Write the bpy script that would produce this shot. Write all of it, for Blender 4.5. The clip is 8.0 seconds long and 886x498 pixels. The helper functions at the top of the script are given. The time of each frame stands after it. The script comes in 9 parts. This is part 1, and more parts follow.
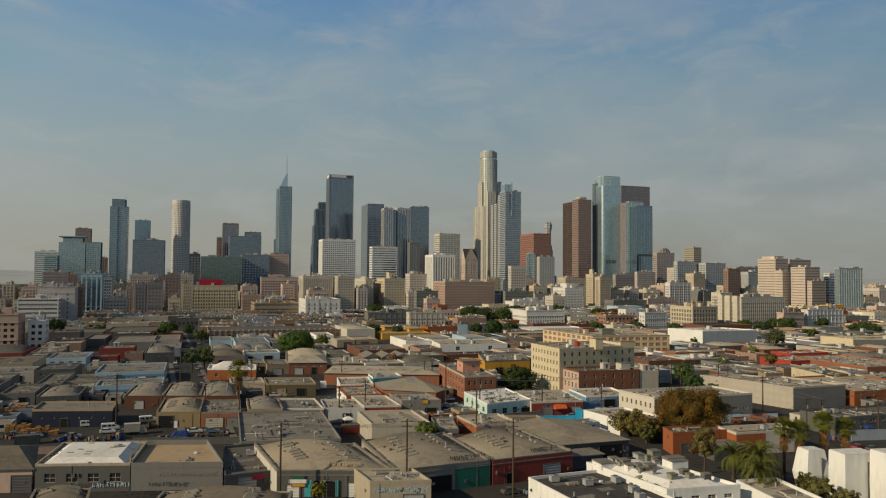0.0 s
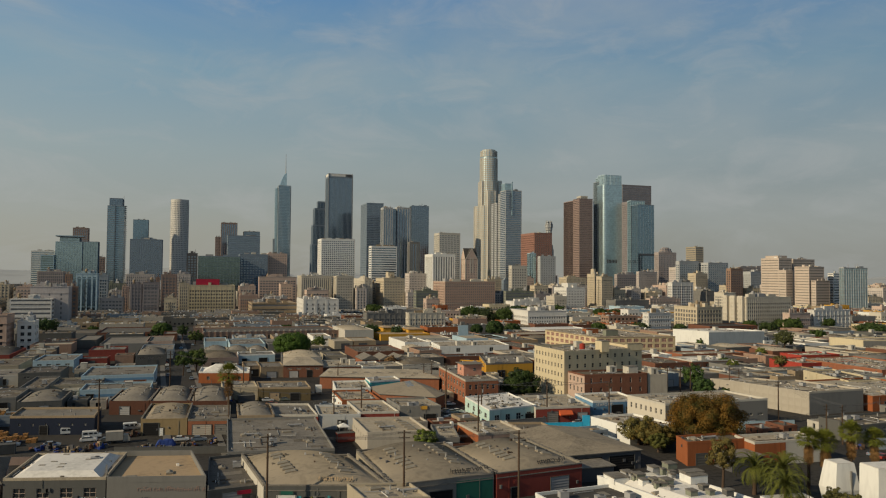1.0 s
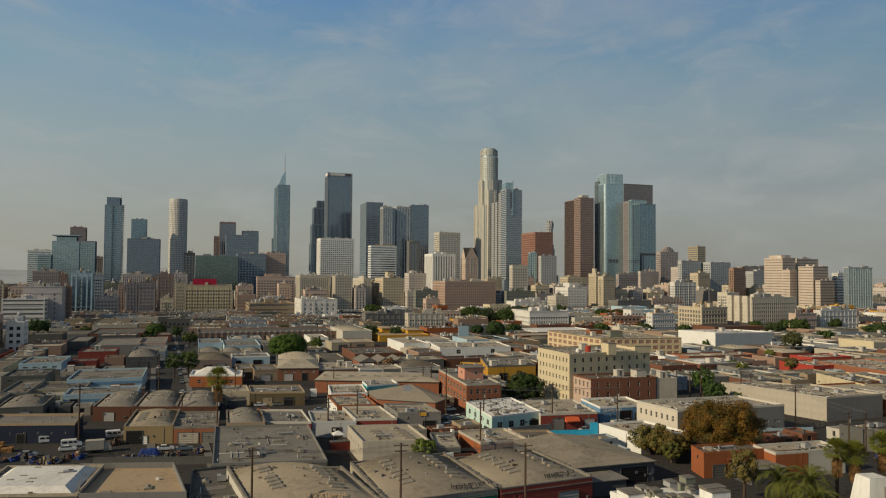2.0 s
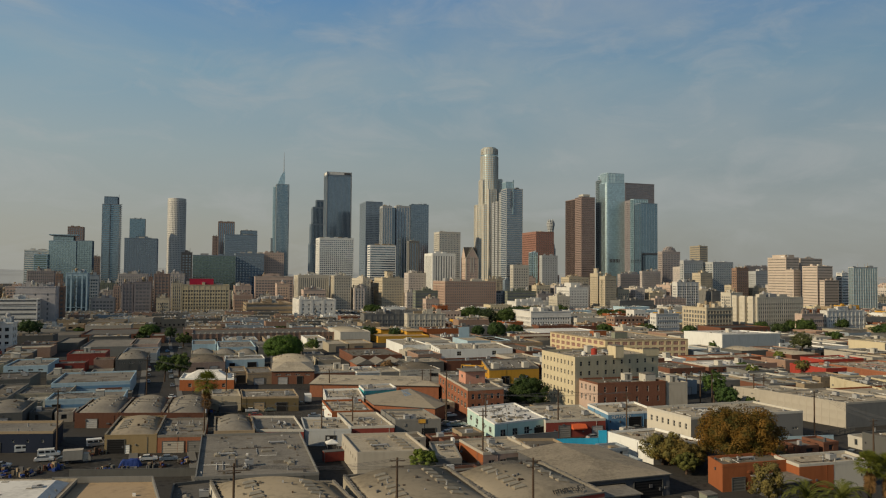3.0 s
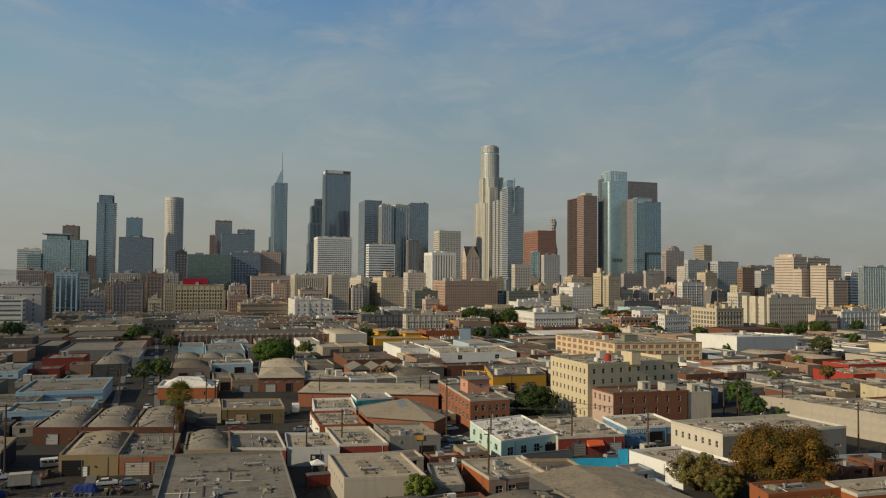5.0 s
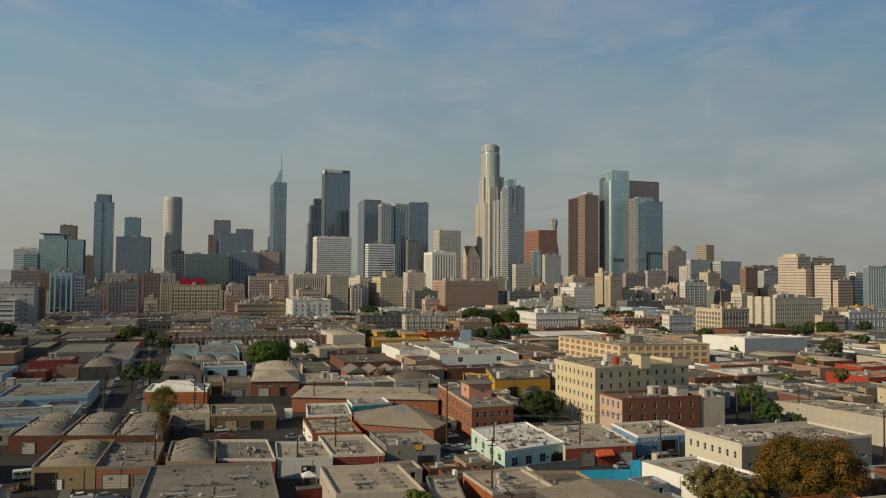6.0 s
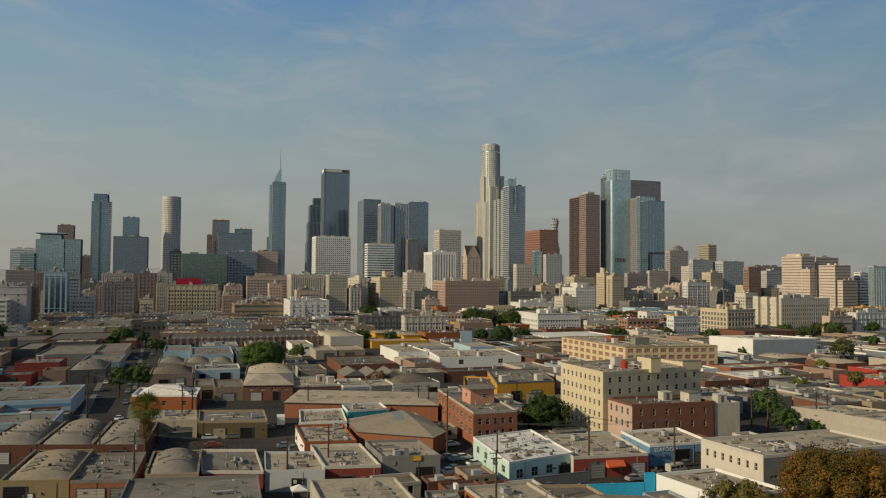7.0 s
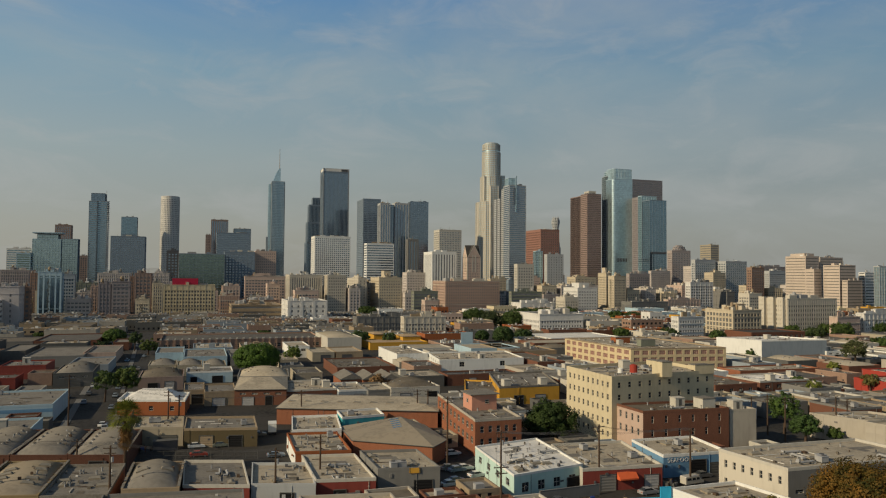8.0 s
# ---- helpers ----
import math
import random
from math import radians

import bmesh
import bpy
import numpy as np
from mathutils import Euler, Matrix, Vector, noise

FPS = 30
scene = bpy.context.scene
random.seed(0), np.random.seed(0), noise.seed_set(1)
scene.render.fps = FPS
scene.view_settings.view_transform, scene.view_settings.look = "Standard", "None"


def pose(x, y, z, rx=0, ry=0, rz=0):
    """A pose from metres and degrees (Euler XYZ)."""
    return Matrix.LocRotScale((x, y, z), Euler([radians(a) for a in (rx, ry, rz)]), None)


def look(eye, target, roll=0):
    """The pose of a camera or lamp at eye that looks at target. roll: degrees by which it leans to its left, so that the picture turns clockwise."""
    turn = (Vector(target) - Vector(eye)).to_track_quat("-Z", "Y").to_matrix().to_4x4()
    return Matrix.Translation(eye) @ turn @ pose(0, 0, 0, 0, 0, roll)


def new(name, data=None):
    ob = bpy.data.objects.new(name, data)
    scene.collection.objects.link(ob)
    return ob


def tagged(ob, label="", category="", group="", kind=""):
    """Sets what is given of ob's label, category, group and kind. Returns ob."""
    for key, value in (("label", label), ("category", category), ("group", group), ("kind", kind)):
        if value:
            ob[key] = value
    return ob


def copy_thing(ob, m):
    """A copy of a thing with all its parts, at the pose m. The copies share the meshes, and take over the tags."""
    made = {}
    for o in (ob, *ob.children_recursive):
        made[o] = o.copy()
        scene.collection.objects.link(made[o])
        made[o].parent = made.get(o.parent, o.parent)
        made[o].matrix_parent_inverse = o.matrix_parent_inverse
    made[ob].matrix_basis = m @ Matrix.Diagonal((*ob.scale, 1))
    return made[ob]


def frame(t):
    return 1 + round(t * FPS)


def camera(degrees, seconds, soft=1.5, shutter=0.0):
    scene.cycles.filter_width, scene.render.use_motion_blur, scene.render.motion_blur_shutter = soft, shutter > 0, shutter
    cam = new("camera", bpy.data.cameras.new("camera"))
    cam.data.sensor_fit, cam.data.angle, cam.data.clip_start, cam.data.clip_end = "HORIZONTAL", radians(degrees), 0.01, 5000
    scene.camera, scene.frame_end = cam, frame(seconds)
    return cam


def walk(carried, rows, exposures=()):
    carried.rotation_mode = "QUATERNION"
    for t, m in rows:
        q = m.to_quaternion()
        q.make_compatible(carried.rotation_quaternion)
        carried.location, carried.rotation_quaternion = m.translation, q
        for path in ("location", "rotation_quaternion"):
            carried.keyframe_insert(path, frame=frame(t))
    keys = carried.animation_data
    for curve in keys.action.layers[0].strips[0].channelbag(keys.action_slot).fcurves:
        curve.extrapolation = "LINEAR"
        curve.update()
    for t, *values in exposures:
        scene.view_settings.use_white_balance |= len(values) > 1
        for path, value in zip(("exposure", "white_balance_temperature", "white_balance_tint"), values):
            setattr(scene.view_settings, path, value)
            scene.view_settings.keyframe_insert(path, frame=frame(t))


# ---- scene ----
cam = camera(62.607, 8.0, soft=1.15)
PATH = [
    (0.0, look((0.00, 0.00, 47.28), (319.38, 946.91, 84.17), 0.419)),
    (1.0, look((3.66, 10.92, 47.23), (323.13, 957.81, 83.77), 0.423)),
    (2.0, look((7.30, 21.78, 47.15), (326.83, 968.66, 83.43), 0.427)),
    (3.0, look((10.93, 32.57, 47.04), (330.48, 979.45, 83.15), 0.430)),
    (4.0, look((14.55, 43.30, 46.90), (334.09, 990.18, 82.93), 0.434)),
    (5.0, look((18.15, 53.96, 46.73), (337.64, 1000.86, 82.77), 0.437)),
    (6.0, look((21.74, 64.55, 46.53), (341.15, 1011.48, 82.67), 0.441)),
    (7.0, look((25.31, 75.09, 46.29), (344.61, 1022.04, 82.63), 0.445)),
    (8.0, look((28.88, 85.55, 46.03), (348.03, 1032.55, 82.65), 0.448)),
]
walk(cam, PATH)

# ---- world, sun, exposure ----
SUN_FROM = Vector((-0.80, -0.14, 0.42)).normalized()
world = bpy.data.worlds.new("sky")
scene.world = world
world.use_nodes = True


def build_world():
    nt = world.node_tree
    nt.nodes.clear()
    n, l = nt.nodes.new, nt.links.new
    out, bg = n("ShaderNodeOutputWorld"), n("ShaderNodeBackground")
    sky = n("ShaderNodeTexSky")
    sky.sky_type, sky.sun_disc = "NISHITA", False
    sky.sun_elevation = math.asin(SUN_FROM.z)
    sky.sun_rotation = math.atan2(SUN_FROM.x, SUN_FROM.y)
    sky.air_density, sky.dust_density, sky.ozone_density, sky.altitude = 1.0, 2.0, 1.5, 50
    tc, sep = n("ShaderNodeTexCoord"), n("ShaderNodeSeparateXYZ")
    l(tc.outputs["Generated"], sep.inputs["Vector"])
    # hazy air: pale grey near the horizon, blue higher up
    haze = n("ShaderNodeValToRGB")
    cr = haze.color_ramp
    cr.elements[0].position, cr.elements[0].color = 0.0, (0.322, 0.312, 0.265, 1)
    cr.elements[1].position, cr.elements[1].color = 1.0, (0.020, 0.045, 0.095, 1)
    for at, c in ((0.06, (0.324, 0.328, 0.288, 1)), (0.16, (0.290, 0.350, 0.352, 1)), (0.26, (0.200, 0.318, 0.392, 1)), (0.36, (0.115, 0.245, 0.420, 1)), (0.60, (0.045, 0.085, 0.155, 1))):
        cr.elements.new(at).color = c
    l(sep.outputs["Z"], haze.inputs["Fac"])
    dim, blend = n("ShaderNodeMix"), n("ShaderNodeMix")
    dim.data_type = blend.data_type = "RGBA"
    dim.blend_type = "MULTIPLY"
    dim.inputs["Factor"].default_value = 1.0
    dim.inputs["B"].default_value = (0.085, 0.085, 0.085, 1)
    l(sky.outputs["Color"], dim.inputs["A"])
    blend.inputs["Factor"].default_value = 0.88
    l(dim.outputs["Result"], blend.inputs["A"])
    l(haze.outputs["Color"], blend.inputs["B"])
    # the haze is brighter on the sun's side
    dot, half, glow, lift = n("ShaderNodeVectorMath"), n("ShaderNodeMapRange"), n("ShaderNodeValToRGB"), n("ShaderNodeVectorMath")
    dot.operation, lift.operation = "DOT_PRODUCT", "MULTIPLY"
    dot.inputs[1].default_value = SUN_FROM
    l(tc.outputs["Generated"], dot.inputs[0])
    l(dot.outputs["Value"], half.inputs["Value"])
    half.inputs["From Min"].default_value = -1.0
    ge = glow.color_ramp.elements
    ge[0].position, ge[0].color = 0.10, (0.40, 0.41, 0.43, 1)
    ge[1].position, ge[1].color = 1.0, (0.86, 0.81, 0.74, 1)
    for at, v in ((0.35, 0.48), (0.55, 0.535), (0.68, 0.55), (0.78, 0.53)):
        ge.new(at).color = (v, v, v, 1)
    l(half.outputs["Result"], glow.inputs["Fac"])
    double = n("ShaderNodeVectorMath")
    double.operation = "SCALE"
    double.inputs["Scale"].default_value = 2.0
    l(glow.outputs["Color"], double.inputs[0])
    l(blend.outputs["Result"], lift.inputs[0])
    l(double.outputs["Vector"], lift.inputs[1])
    mp, no = n("ShaderNodeMapping"), n("ShaderNodeTexNoise")
    mp.inputs["Scale"].default_value = (1.5, 1.5, 4.2)
    mp.inputs["Location"].default_value = (3.2, 0.4, 0.6)
    mp.inputs["Rotation"].default_value = (radians(6), radians(-5), 0)
    no.inputs["Scale"].default_value, no.inputs["Detail"].default_value = 2.4, 7.0
    no.inputs["Roughness"].default_value, no.inputs["Distortion"].default_value = 0.56, 0.35
    ramp = n("ShaderNodeValToRGB")
    ramp.color_ramp.elements[0].position, ramp.color_ramp.elements[1].position = 0.42, 0.78
    ramp.color_ramp.elements[1].color = (0.50, 0.50, 0.50, 1)
    mix = n("ShaderNodeMix")
    mix.data_type = "RGBA"
    mix.inputs["B"].default_value = (0.365, 0.388, 0.378, 1)
    l(tc.outputs["Generated"], mp.inputs["Vector"])
    l(mp.outputs["Vector"], no.inputs["Vector"])
    l(no.outputs["Fac"], ramp.inputs["Fac"])
    l(ramp.outputs["Color"], mix.inputs["Factor"])
    l(lift.outputs["Vector"], mix.inputs["A"])
    # thin torn wisps within the veil
    wm, wn, wr, wx, wf = n("ShaderNodeMapping"), n("ShaderNodeTexNoise"), n("ShaderNodeValToRGB"), n("ShaderNodeMix"), n("ShaderNodeMath")
    wm.inputs["Scale"].default_value = (1.0, 1.0, 2.6)
    wm.inputs["Location"].default_value = (0.7, 1.9, 0.2)
    wm.inputs["Rotation"].default_value = (radians(-8), radians(12), 0)
    wn.inputs["Scale"].default_value, wn.inputs["Detail"].default_value = 7.5, 9.0
    wn.inputs["Roughness"].default_value, wn.inputs["Distortion"].default_value = 0.60, 0.7
    wr.color_ramp.elements[0].position, wr.color_ramp.elements[1].position = 0.50, 0.72
    wf.operation = "MULTIPLY"
    wf.inputs[1].default_value = 0.34
    wx.data_type = "RGBA"
    wx.inputs["B"].default_value = (0.405, 0.412, 0.405, 1)
    l(tc.outputs["Generated"], wm.inputs["Vector"])
    l(wm.outputs["Vector"], wn.inputs["Vector"])
    l(wn.outputs["Fac"], wr.inputs["Fac"])
    l(wr.outputs["Color"], wf.inputs[0])
    l(wf.outputs["Value"], wx.inputs["Factor"])
    l(mix.outputs["Result"], wx.inputs["A"])
    l(wx.outputs["Result"], bg.inputs["Color"])
    bg.inputs["Strength"].default_value = 1.0
    l(bg.outputs["Background"], out.inputs["Surface"])


build_world()
sun = new("sun", bpy.data.lights.new("sun", "SUN"))
sun.data.energy, sun.data.angle, sun.data.color = 3.9, radians(0.6), (1.0, 0.83, 0.56)
sun.matrix_world = look(SUN_FROM * 800, (0, 0, 0))


# ---- materials ----
MATS = {}


def wall_mat(r, g, b, rough=0.85, kind="plaster"):
    """Painted plaster, concrete, roofing or brick of one base colour, with stains and grain."""
    key = (round(r, 3), round(g, 3), round(b, 3), rough, kind)
    if key in MATS:
        return MATS[key]
    m = bpy.data.materials.new(kind)
    m.use_nodes = True
    nt = m.node_tree
    n, l = nt.nodes.new, nt.links.new
    p = nt.nodes["Principled BSDF"]
    p.inputs["Roughness"].default_value = rough
    p.inputs["Specular IOR Level"].default_value = 0.5 if rough < 0.5 else 0.18
    tc = n("ShaderNodeTexCoord")
    big, fine = n("ShaderNodeTexNoise"), n("ShaderNodeTexNoise")
    far = kind == "far_hills"
    big.inputs["Scale"].default_value, big.inputs["Detail"].default_value = (0.003 if far else 0.16 if kind == "roofing" else 0.10), 5
    fine.inputs["Scale"].default_value, fine.inputs["Detail"].default_value = (0.01 if far else 1.1 if kind == "roofing" else 0.9), 6
    mp = n("ShaderNodeMapping")
    mp.inputs["Scale"].default_value = (1, 1, 1) if kind in ("roofing", "sheet") else (1, 1, 0.25)
    l(tc.outputs["Object"], big.inputs["Vector"])
    l(tc.outputs["Object"], mp.inputs["Vector"])
    l(mp.outputs["Vector"], fine.inputs["Vector"])
    add = n("ShaderNodeMath")
    add.operation = "MULTIPLY_ADD"
    l(big.outputs["Fac"], add.inputs[0])
    add.inputs[1].default_value = 0.9
    l(fine.outputs["Fac"], add.inputs[2])
    ramp = n("ShaderNodeValToRGB")
    e = ramp.color_ramp.elements
    e[0].position, e[1].position = 0.62, 1.25
    lo, hi = (0.72, 1.14) if kind == "roofing" else (0.80, 1.16) if kind == "sheet" else (0.87, 1.06)
    e[0].color = (r * lo, g * lo, b * lo, 1)
    e[1].color = (min(1, r * hi), min(1, g * hi), min(1, b * hi), 1)
    l(add.outputs["Value"], ramp.inputs["Fac"])
    col = ramp.outputs["Color"]
    if kind == "roofing":
        vo, mx, cell = n("ShaderNodeTexVoronoi"), n("ShaderNodeMix"), n("ShaderNodeValToRGB")
        vo.distance = "CHEBYCHEV"
        vo.inputs["Scale"].default_value = 0.17
        mx.data_type, mx.blend_type = "RGBA", "MULTIPLY"
        mx.inputs["Factor"].default_value = 1.0
        cell.color_ramp.elements[0].color, cell.color_ramp.elements[1].color = (0.90, 0.90, 0.90, 1), (1.09, 1.085, 1.07, 1)
        l(tc.outputs["Object"], vo.inputs["Vector"])
        l(vo.outputs["Color"], cell.inputs["Fac"])
        l(col, mx.inputs["A"])
        l(cell.outputs["Color"], mx.inputs["B"])
        col = mx.outputs["Result"]
        # seams of the rolled felt and small specks of dirt and patching
        st, ms, sp, sr, mt = n("ShaderNodeTexBrick"), n("ShaderNodeMix"), n("ShaderNodeTexNoise"), n("ShaderNodeValToRGB"), n("ShaderNodeMix")
        ms.data_type = mt.data_type = "RGBA"
        ms.blend_type = mt.blend_type = "MULTIPLY"
        ms.inputs["Factor"].default_value = mt.inputs["Factor"].default_value = 1.0
        st.inputs["Scale"].default_value, st.inputs["Mortar Size"].default_value = 1.0, 0.035
        st.inputs["Brick Width"].default_value, st.inputs["Row Height"].default_value = 8.0, 1.0
        st.inputs["Color1"].default_value, st.inputs["Color2"].default_value = (1.04, 1.04, 1.04, 1), (0.93, 0.93, 0.93, 1)
        st.inputs["Mortar"].default_value = (0.86, 0.85, 0.84, 1)
        sp.inputs["Scale"].default_value, sp.inputs["Detail"].default_value = 2.6, 5.0
        sr.color_ramp.elements[0].position, sr.color_ramp.elements[1].position = 0.36, 0.60
        sr.color_ramp.elements[0].color, sr.color_ramp.elements[1].color = (0.87, 0.865, 0.86, 1), (1.03, 1.03, 1.03, 1)
        l(tc.outputs["Object"], st.inputs["Vector"])
        l(tc.outputs["Object"], sp.inputs["Vector"])
        l(sp.outputs["Fac"], sr.inputs["Fac"])
        l(col, ms.inputs["A"])
        l(st.outputs["Color"], ms.inputs["B"])
        l(ms.outputs["Result"], mt.inputs["A"])
        l(sr.outputs["Color"], mt.inputs["B"])
        col = mt.outputs["Result"]
    if kind == "brick":
        br, mx = n("ShaderNodeTexBrick"), n("ShaderNodeMix")
        mx.data_type, mx.blend_type = "RGBA", "MULTIPLY"
        br.inputs["Scale"].default_value = 3.0
        br.inputs["Color1"].default_value, br.inputs["Color2"].default_value = (1, 1, 1, 1), (0.8, 0.78, 0.76, 1)
        br.inputs["Mortar"].default_value = (0.75, 0.72, 0.68, 1)
        sw = n("ShaderNodeMapping")
        sw.inputs["Rotation"].default_value = (radians(90), 0, 0)
        l(tc.outputs["Object"], sw.inputs["Vector"])
        l(sw.outputs["Vector"], br.inputs["Vector"])
        mx.inputs["Factor"].default_value = 1.0
        l(col, mx.inputs["A"])
        l(br.outputs["Color"], mx.inputs["B"])
        col = mx.outputs["Result"]
    l(col, p.inputs["Base Color"])
    bump = n("ShaderNodeBump")
    bump.inputs["Strength"].default_value, bump.inputs["Distance"].default_value = 0.35, 0.05
    l(fine.outputs["Fac"], bump.inputs["Height"])
    l(bump.outputs["Normal"], p.inputs["Normal"])
    MATS[key] = m
    return m


def glass_mat(r, g, b, metal=0.0, rough=0.12):
    """Window glass that hides its room: dark and glossy, slightly uneven from pane to pane."""
    key = (round(r, 3), round(g, 3), round(b, 3), metal, rough, "glass")
    if key in MATS:
        return MATS[key]
    m = bpy.data.materials.new("glazing")
    m.use_nodes = True
    nt = m.node_tree
    n, l = nt.nodes.new, nt.links.new
    p = nt.nodes["Principled BSDF"]
    p.inputs["Metallic"].default_value, p.inputs["Roughness"].default_value = metal, rough
    tc, vo, ramp = n("ShaderNodeTexCoord"), n("ShaderNodeTexVoronoi"), n("ShaderNodeValToRGB")
    vo.distance = "CHEBYCHEV"
    vo.inputs["Scale"].default_value = 0.28
    l(tc.outputs["Object"], vo.inputs["Vector"])
    e = ramp.color_ramp.elements
    e[0].color, e[1].color = (r * 0.84, g * 0.84, b * 0.84, 1), (r * 1.16, g * 1.16, b * 1.16, 1)
    l(vo.outputs["Color"], ramp.inputs["Fac"])
    l(ramp.outputs["Color"], p.inputs["Base Color"])
    MATS[key] = m
    return m


def ground_mat():
    m = bpy.data.materials.new("asphalt")
    m.use_nodes = True
    nt = m.node_tree
    n, l = nt.nodes.new, nt.links.new
    p = nt.nodes["Principled BSDF"]
    p.inputs["Roughness"].default_value, p.inputs["Specular IOR Level"].default_value = 0.9, 0.15
    tc, big, fine, add, ramp = (n("ShaderNodeTexCoord"), n("ShaderNodeTexNoise"), n("ShaderNodeTexNoise"),
                                n("ShaderNodeMath"), n("ShaderNodeValToRGB"))
    big.inputs["Scale"].default_value, big.inputs["Detail"].default_value = 0.05, 6
    fine.inputs["Scale"].default_value, fine.inputs["Detail"].default_value = 0.8, 5
    add.operation = "ADD"
    l(tc.outputs["Object"], big.inputs["Vector"])
    l(tc.outputs["Object"], fine.inputs["Vector"])
    l(big.outputs["Fac"], add.inputs[0])
    l(fine.outputs["Fac"], add.inputs[1])
    e = ramp.color_ramp.elements
    e[0].position, e[1].position = 0.7, 1.3
    e[0].color, e[1].color = (0.014, 0.014, 0.013, 1), (0.046, 0.043, 0.039, 1)
    l(add.outputs["Value"], ramp.inputs["Fac"])
    l(ramp.outputs["Color"], p.inputs["Base Color"])
    return m


def leaf_mat(r, g, b, turn=None):
    """Leaf colour: uneven from clump to clump and from leaf to leaf; turn is the colour of the turning leaves."""
    key = (r, g, b, turn, "leaf")
    if key in MATS:
        return MATS[key]
    m = bpy.data.materials.new("foliage")
    m.use_nodes = True
    nt = m.node_tree
    n, l = nt.nodes.new, nt.links.new
    p = nt.nodes["Principled BSDF"]
    p.inputs["Roughness"].default_value, p.inputs["Specular IOR Level"].default_value = 0.7, 0.2
    ge, ramp, tc, no, mx = n("ShaderNodeNewGeometry"), n("ShaderNodeValToRGB"), n("ShaderNodeTexCoord"), n("ShaderNodeTexNoise"), n("ShaderNodeMath")
    no.inputs["Scale"].default_value, no.inputs["Detail"].default_value = 0.36, 3.0
    mx.operation = "MULTIPLY_ADD"
    mx.inputs[1].default_value = 0.16
    l(tc.outputs["Object"], no.inputs["Vector"])
    l(ge.outputs["Random Per Island"], mx.inputs[0])
    l(no.outputs["Fac"], mx.inputs[2])
    e = ramp.color_ramp.elements
    hi = turn or (r * 1.5, g * 1.4, b * 1.2)
    e[0].position, e[1].position = 0.42, 0.74
    e[0].color, e[1].color = (r * 0.75, g * 0.75, b * 0.75, 1), (*hi, 1)
    l(mx.outputs["Value"], ramp.inputs["Fac"])
    l(ramp.outputs["Color"], p.inputs["Base Color"])
    tr, add = n("ShaderNodeBsdfTranslucent"), n("ShaderNodeMixShader")
    add.inputs["Fac"].default_value = 0.22
    l(ramp.outputs["Color"], tr.inputs["Color"])
    l(p.outputs["BSDF"], add.inputs[1])
    l(tr.outputs["BSDF"], add.inputs[2])
    l(add.outputs["Shader"], nt.nodes["Material Output"].inputs["Surface"])
    MATS[key] = m
    return m


# wall colours; slate is bluer, taupe and umber paler, to imitate distance haze
C = {
    "white": (0.640, 0.635, 0.600), "offwhite": (0.440, 0.415, 0.360), "cream": (0.500, 0.430, 0.290), "yellow": (0.520, 0.420, 0.260),
    "tan": (0.270, 0.210, 0.140), "beige": (0.320, 0.280, 0.210), "grey": (0.170, 0.166, 0.155), "midgrey": (0.095, 0.095, 0.090),
    "dark": (0.085, 0.085, 0.090), "navy": (0.014, 0.020, 0.038), "blue": (0.130, 0.250, 0.380), "lightblue": (0.330, 0.440, 0.500),
    "mint": (0.420, 0.560, 0.510), "teal": (0.06, 0.33, 0.36), "red": (0.200, 0.045, 0.035), "orange": (0.262, 0.087, 0.034),
    "brick": (0.170, 0.078, 0.051), "redbrick": (0.291, 0.118, 0.066), "pinkbrick": (0.310, 0.210, 0.160), "pink": (0.420, 0.310, 0.250),
    "brown": (0.245, 0.185, 0.160), "gold": (0.500, 0.270, 0.040), "green": (0.020, 0.105, 0.078), "greengrey": (0.190, 0.200, 0.155),
    "cyan": (0.035, 0.37, 0.60), "bluegrey": (0.240, 0.275, 0.305), "slate": (0.168, 0.210, 0.255), "scarlet": (0.310, 0.046, 0.032),
    "pinkstucco": (0.48, 0.24, 0.17), "orangewood": (0.36, 0.19, 0.07), "awning": (0.55, 0.11, 0.04), "crimson": (0.36, 0.02, 0.05), "walk": (0.140, 0.135, 0.125),
    "stone": (0.480, 0.440, 0.365), "buff": (0.460, 0.395, 0.290), "rose": (0.46, 0.35, 0.29), "taupe": (0.46, 0.41, 0.375), "chalk": (0.570, 0.555, 0.520),
    "roofbow": (0.235, 0.200, 0.150), "tarp": (0.025, 0.05, 0.19), "pane": (0.20, 0.185, 0.155), "ochre": (0.23, 0.172, 0.092), "olive": (0.10, 0.078, 0.042), "darkbrick": (0.105, 0.048, 0.033), "umber": (0.31, 0.27, 0.255), "mauve": (0.40, 0.375, 0.37), "concrete": (0.36, 0.325, 0.27), "rust": (0.35, 0.25, 0.20), "pier": (0.36, 0.37, 0.37), "rosestone": (0.460, 0.385, 0.320), "oxblood": (0.25, 0.135, 0.105), "granite": (0.235, 0.175, 0.155), "greygranite": (0.205, 0.188, 0.195), "black": (0.012, 0.012, 0.013), "roofpale": (0.34, 0.295, 0.225),
    "roofgrey": (0.105, 0.096, 0.084), "rooflight": (0.178, 0.163, 0.140), "roofwhite": (0.550, 0.530, 0.490), "rooftan": (0.320, 0.235, 0.145),
    "roofdark": (0.060, 0.056, 0.052), "roofwarm": (0.130, 0.112, 0.088), "steel": (0.300, 0.300, 0.300), "wood": (0.075, 0.050, 0.034),
}


def paint(key, kind="plaster"):
    if "brick" in key:
        kind = "brick"
    if key.startswith("roof") and kind == "plaster":
        kind = "sheet" if key in ("roofwhite", "rooftan") else "roofing"
    return wall_mat(*C[key], 0.85, kind)


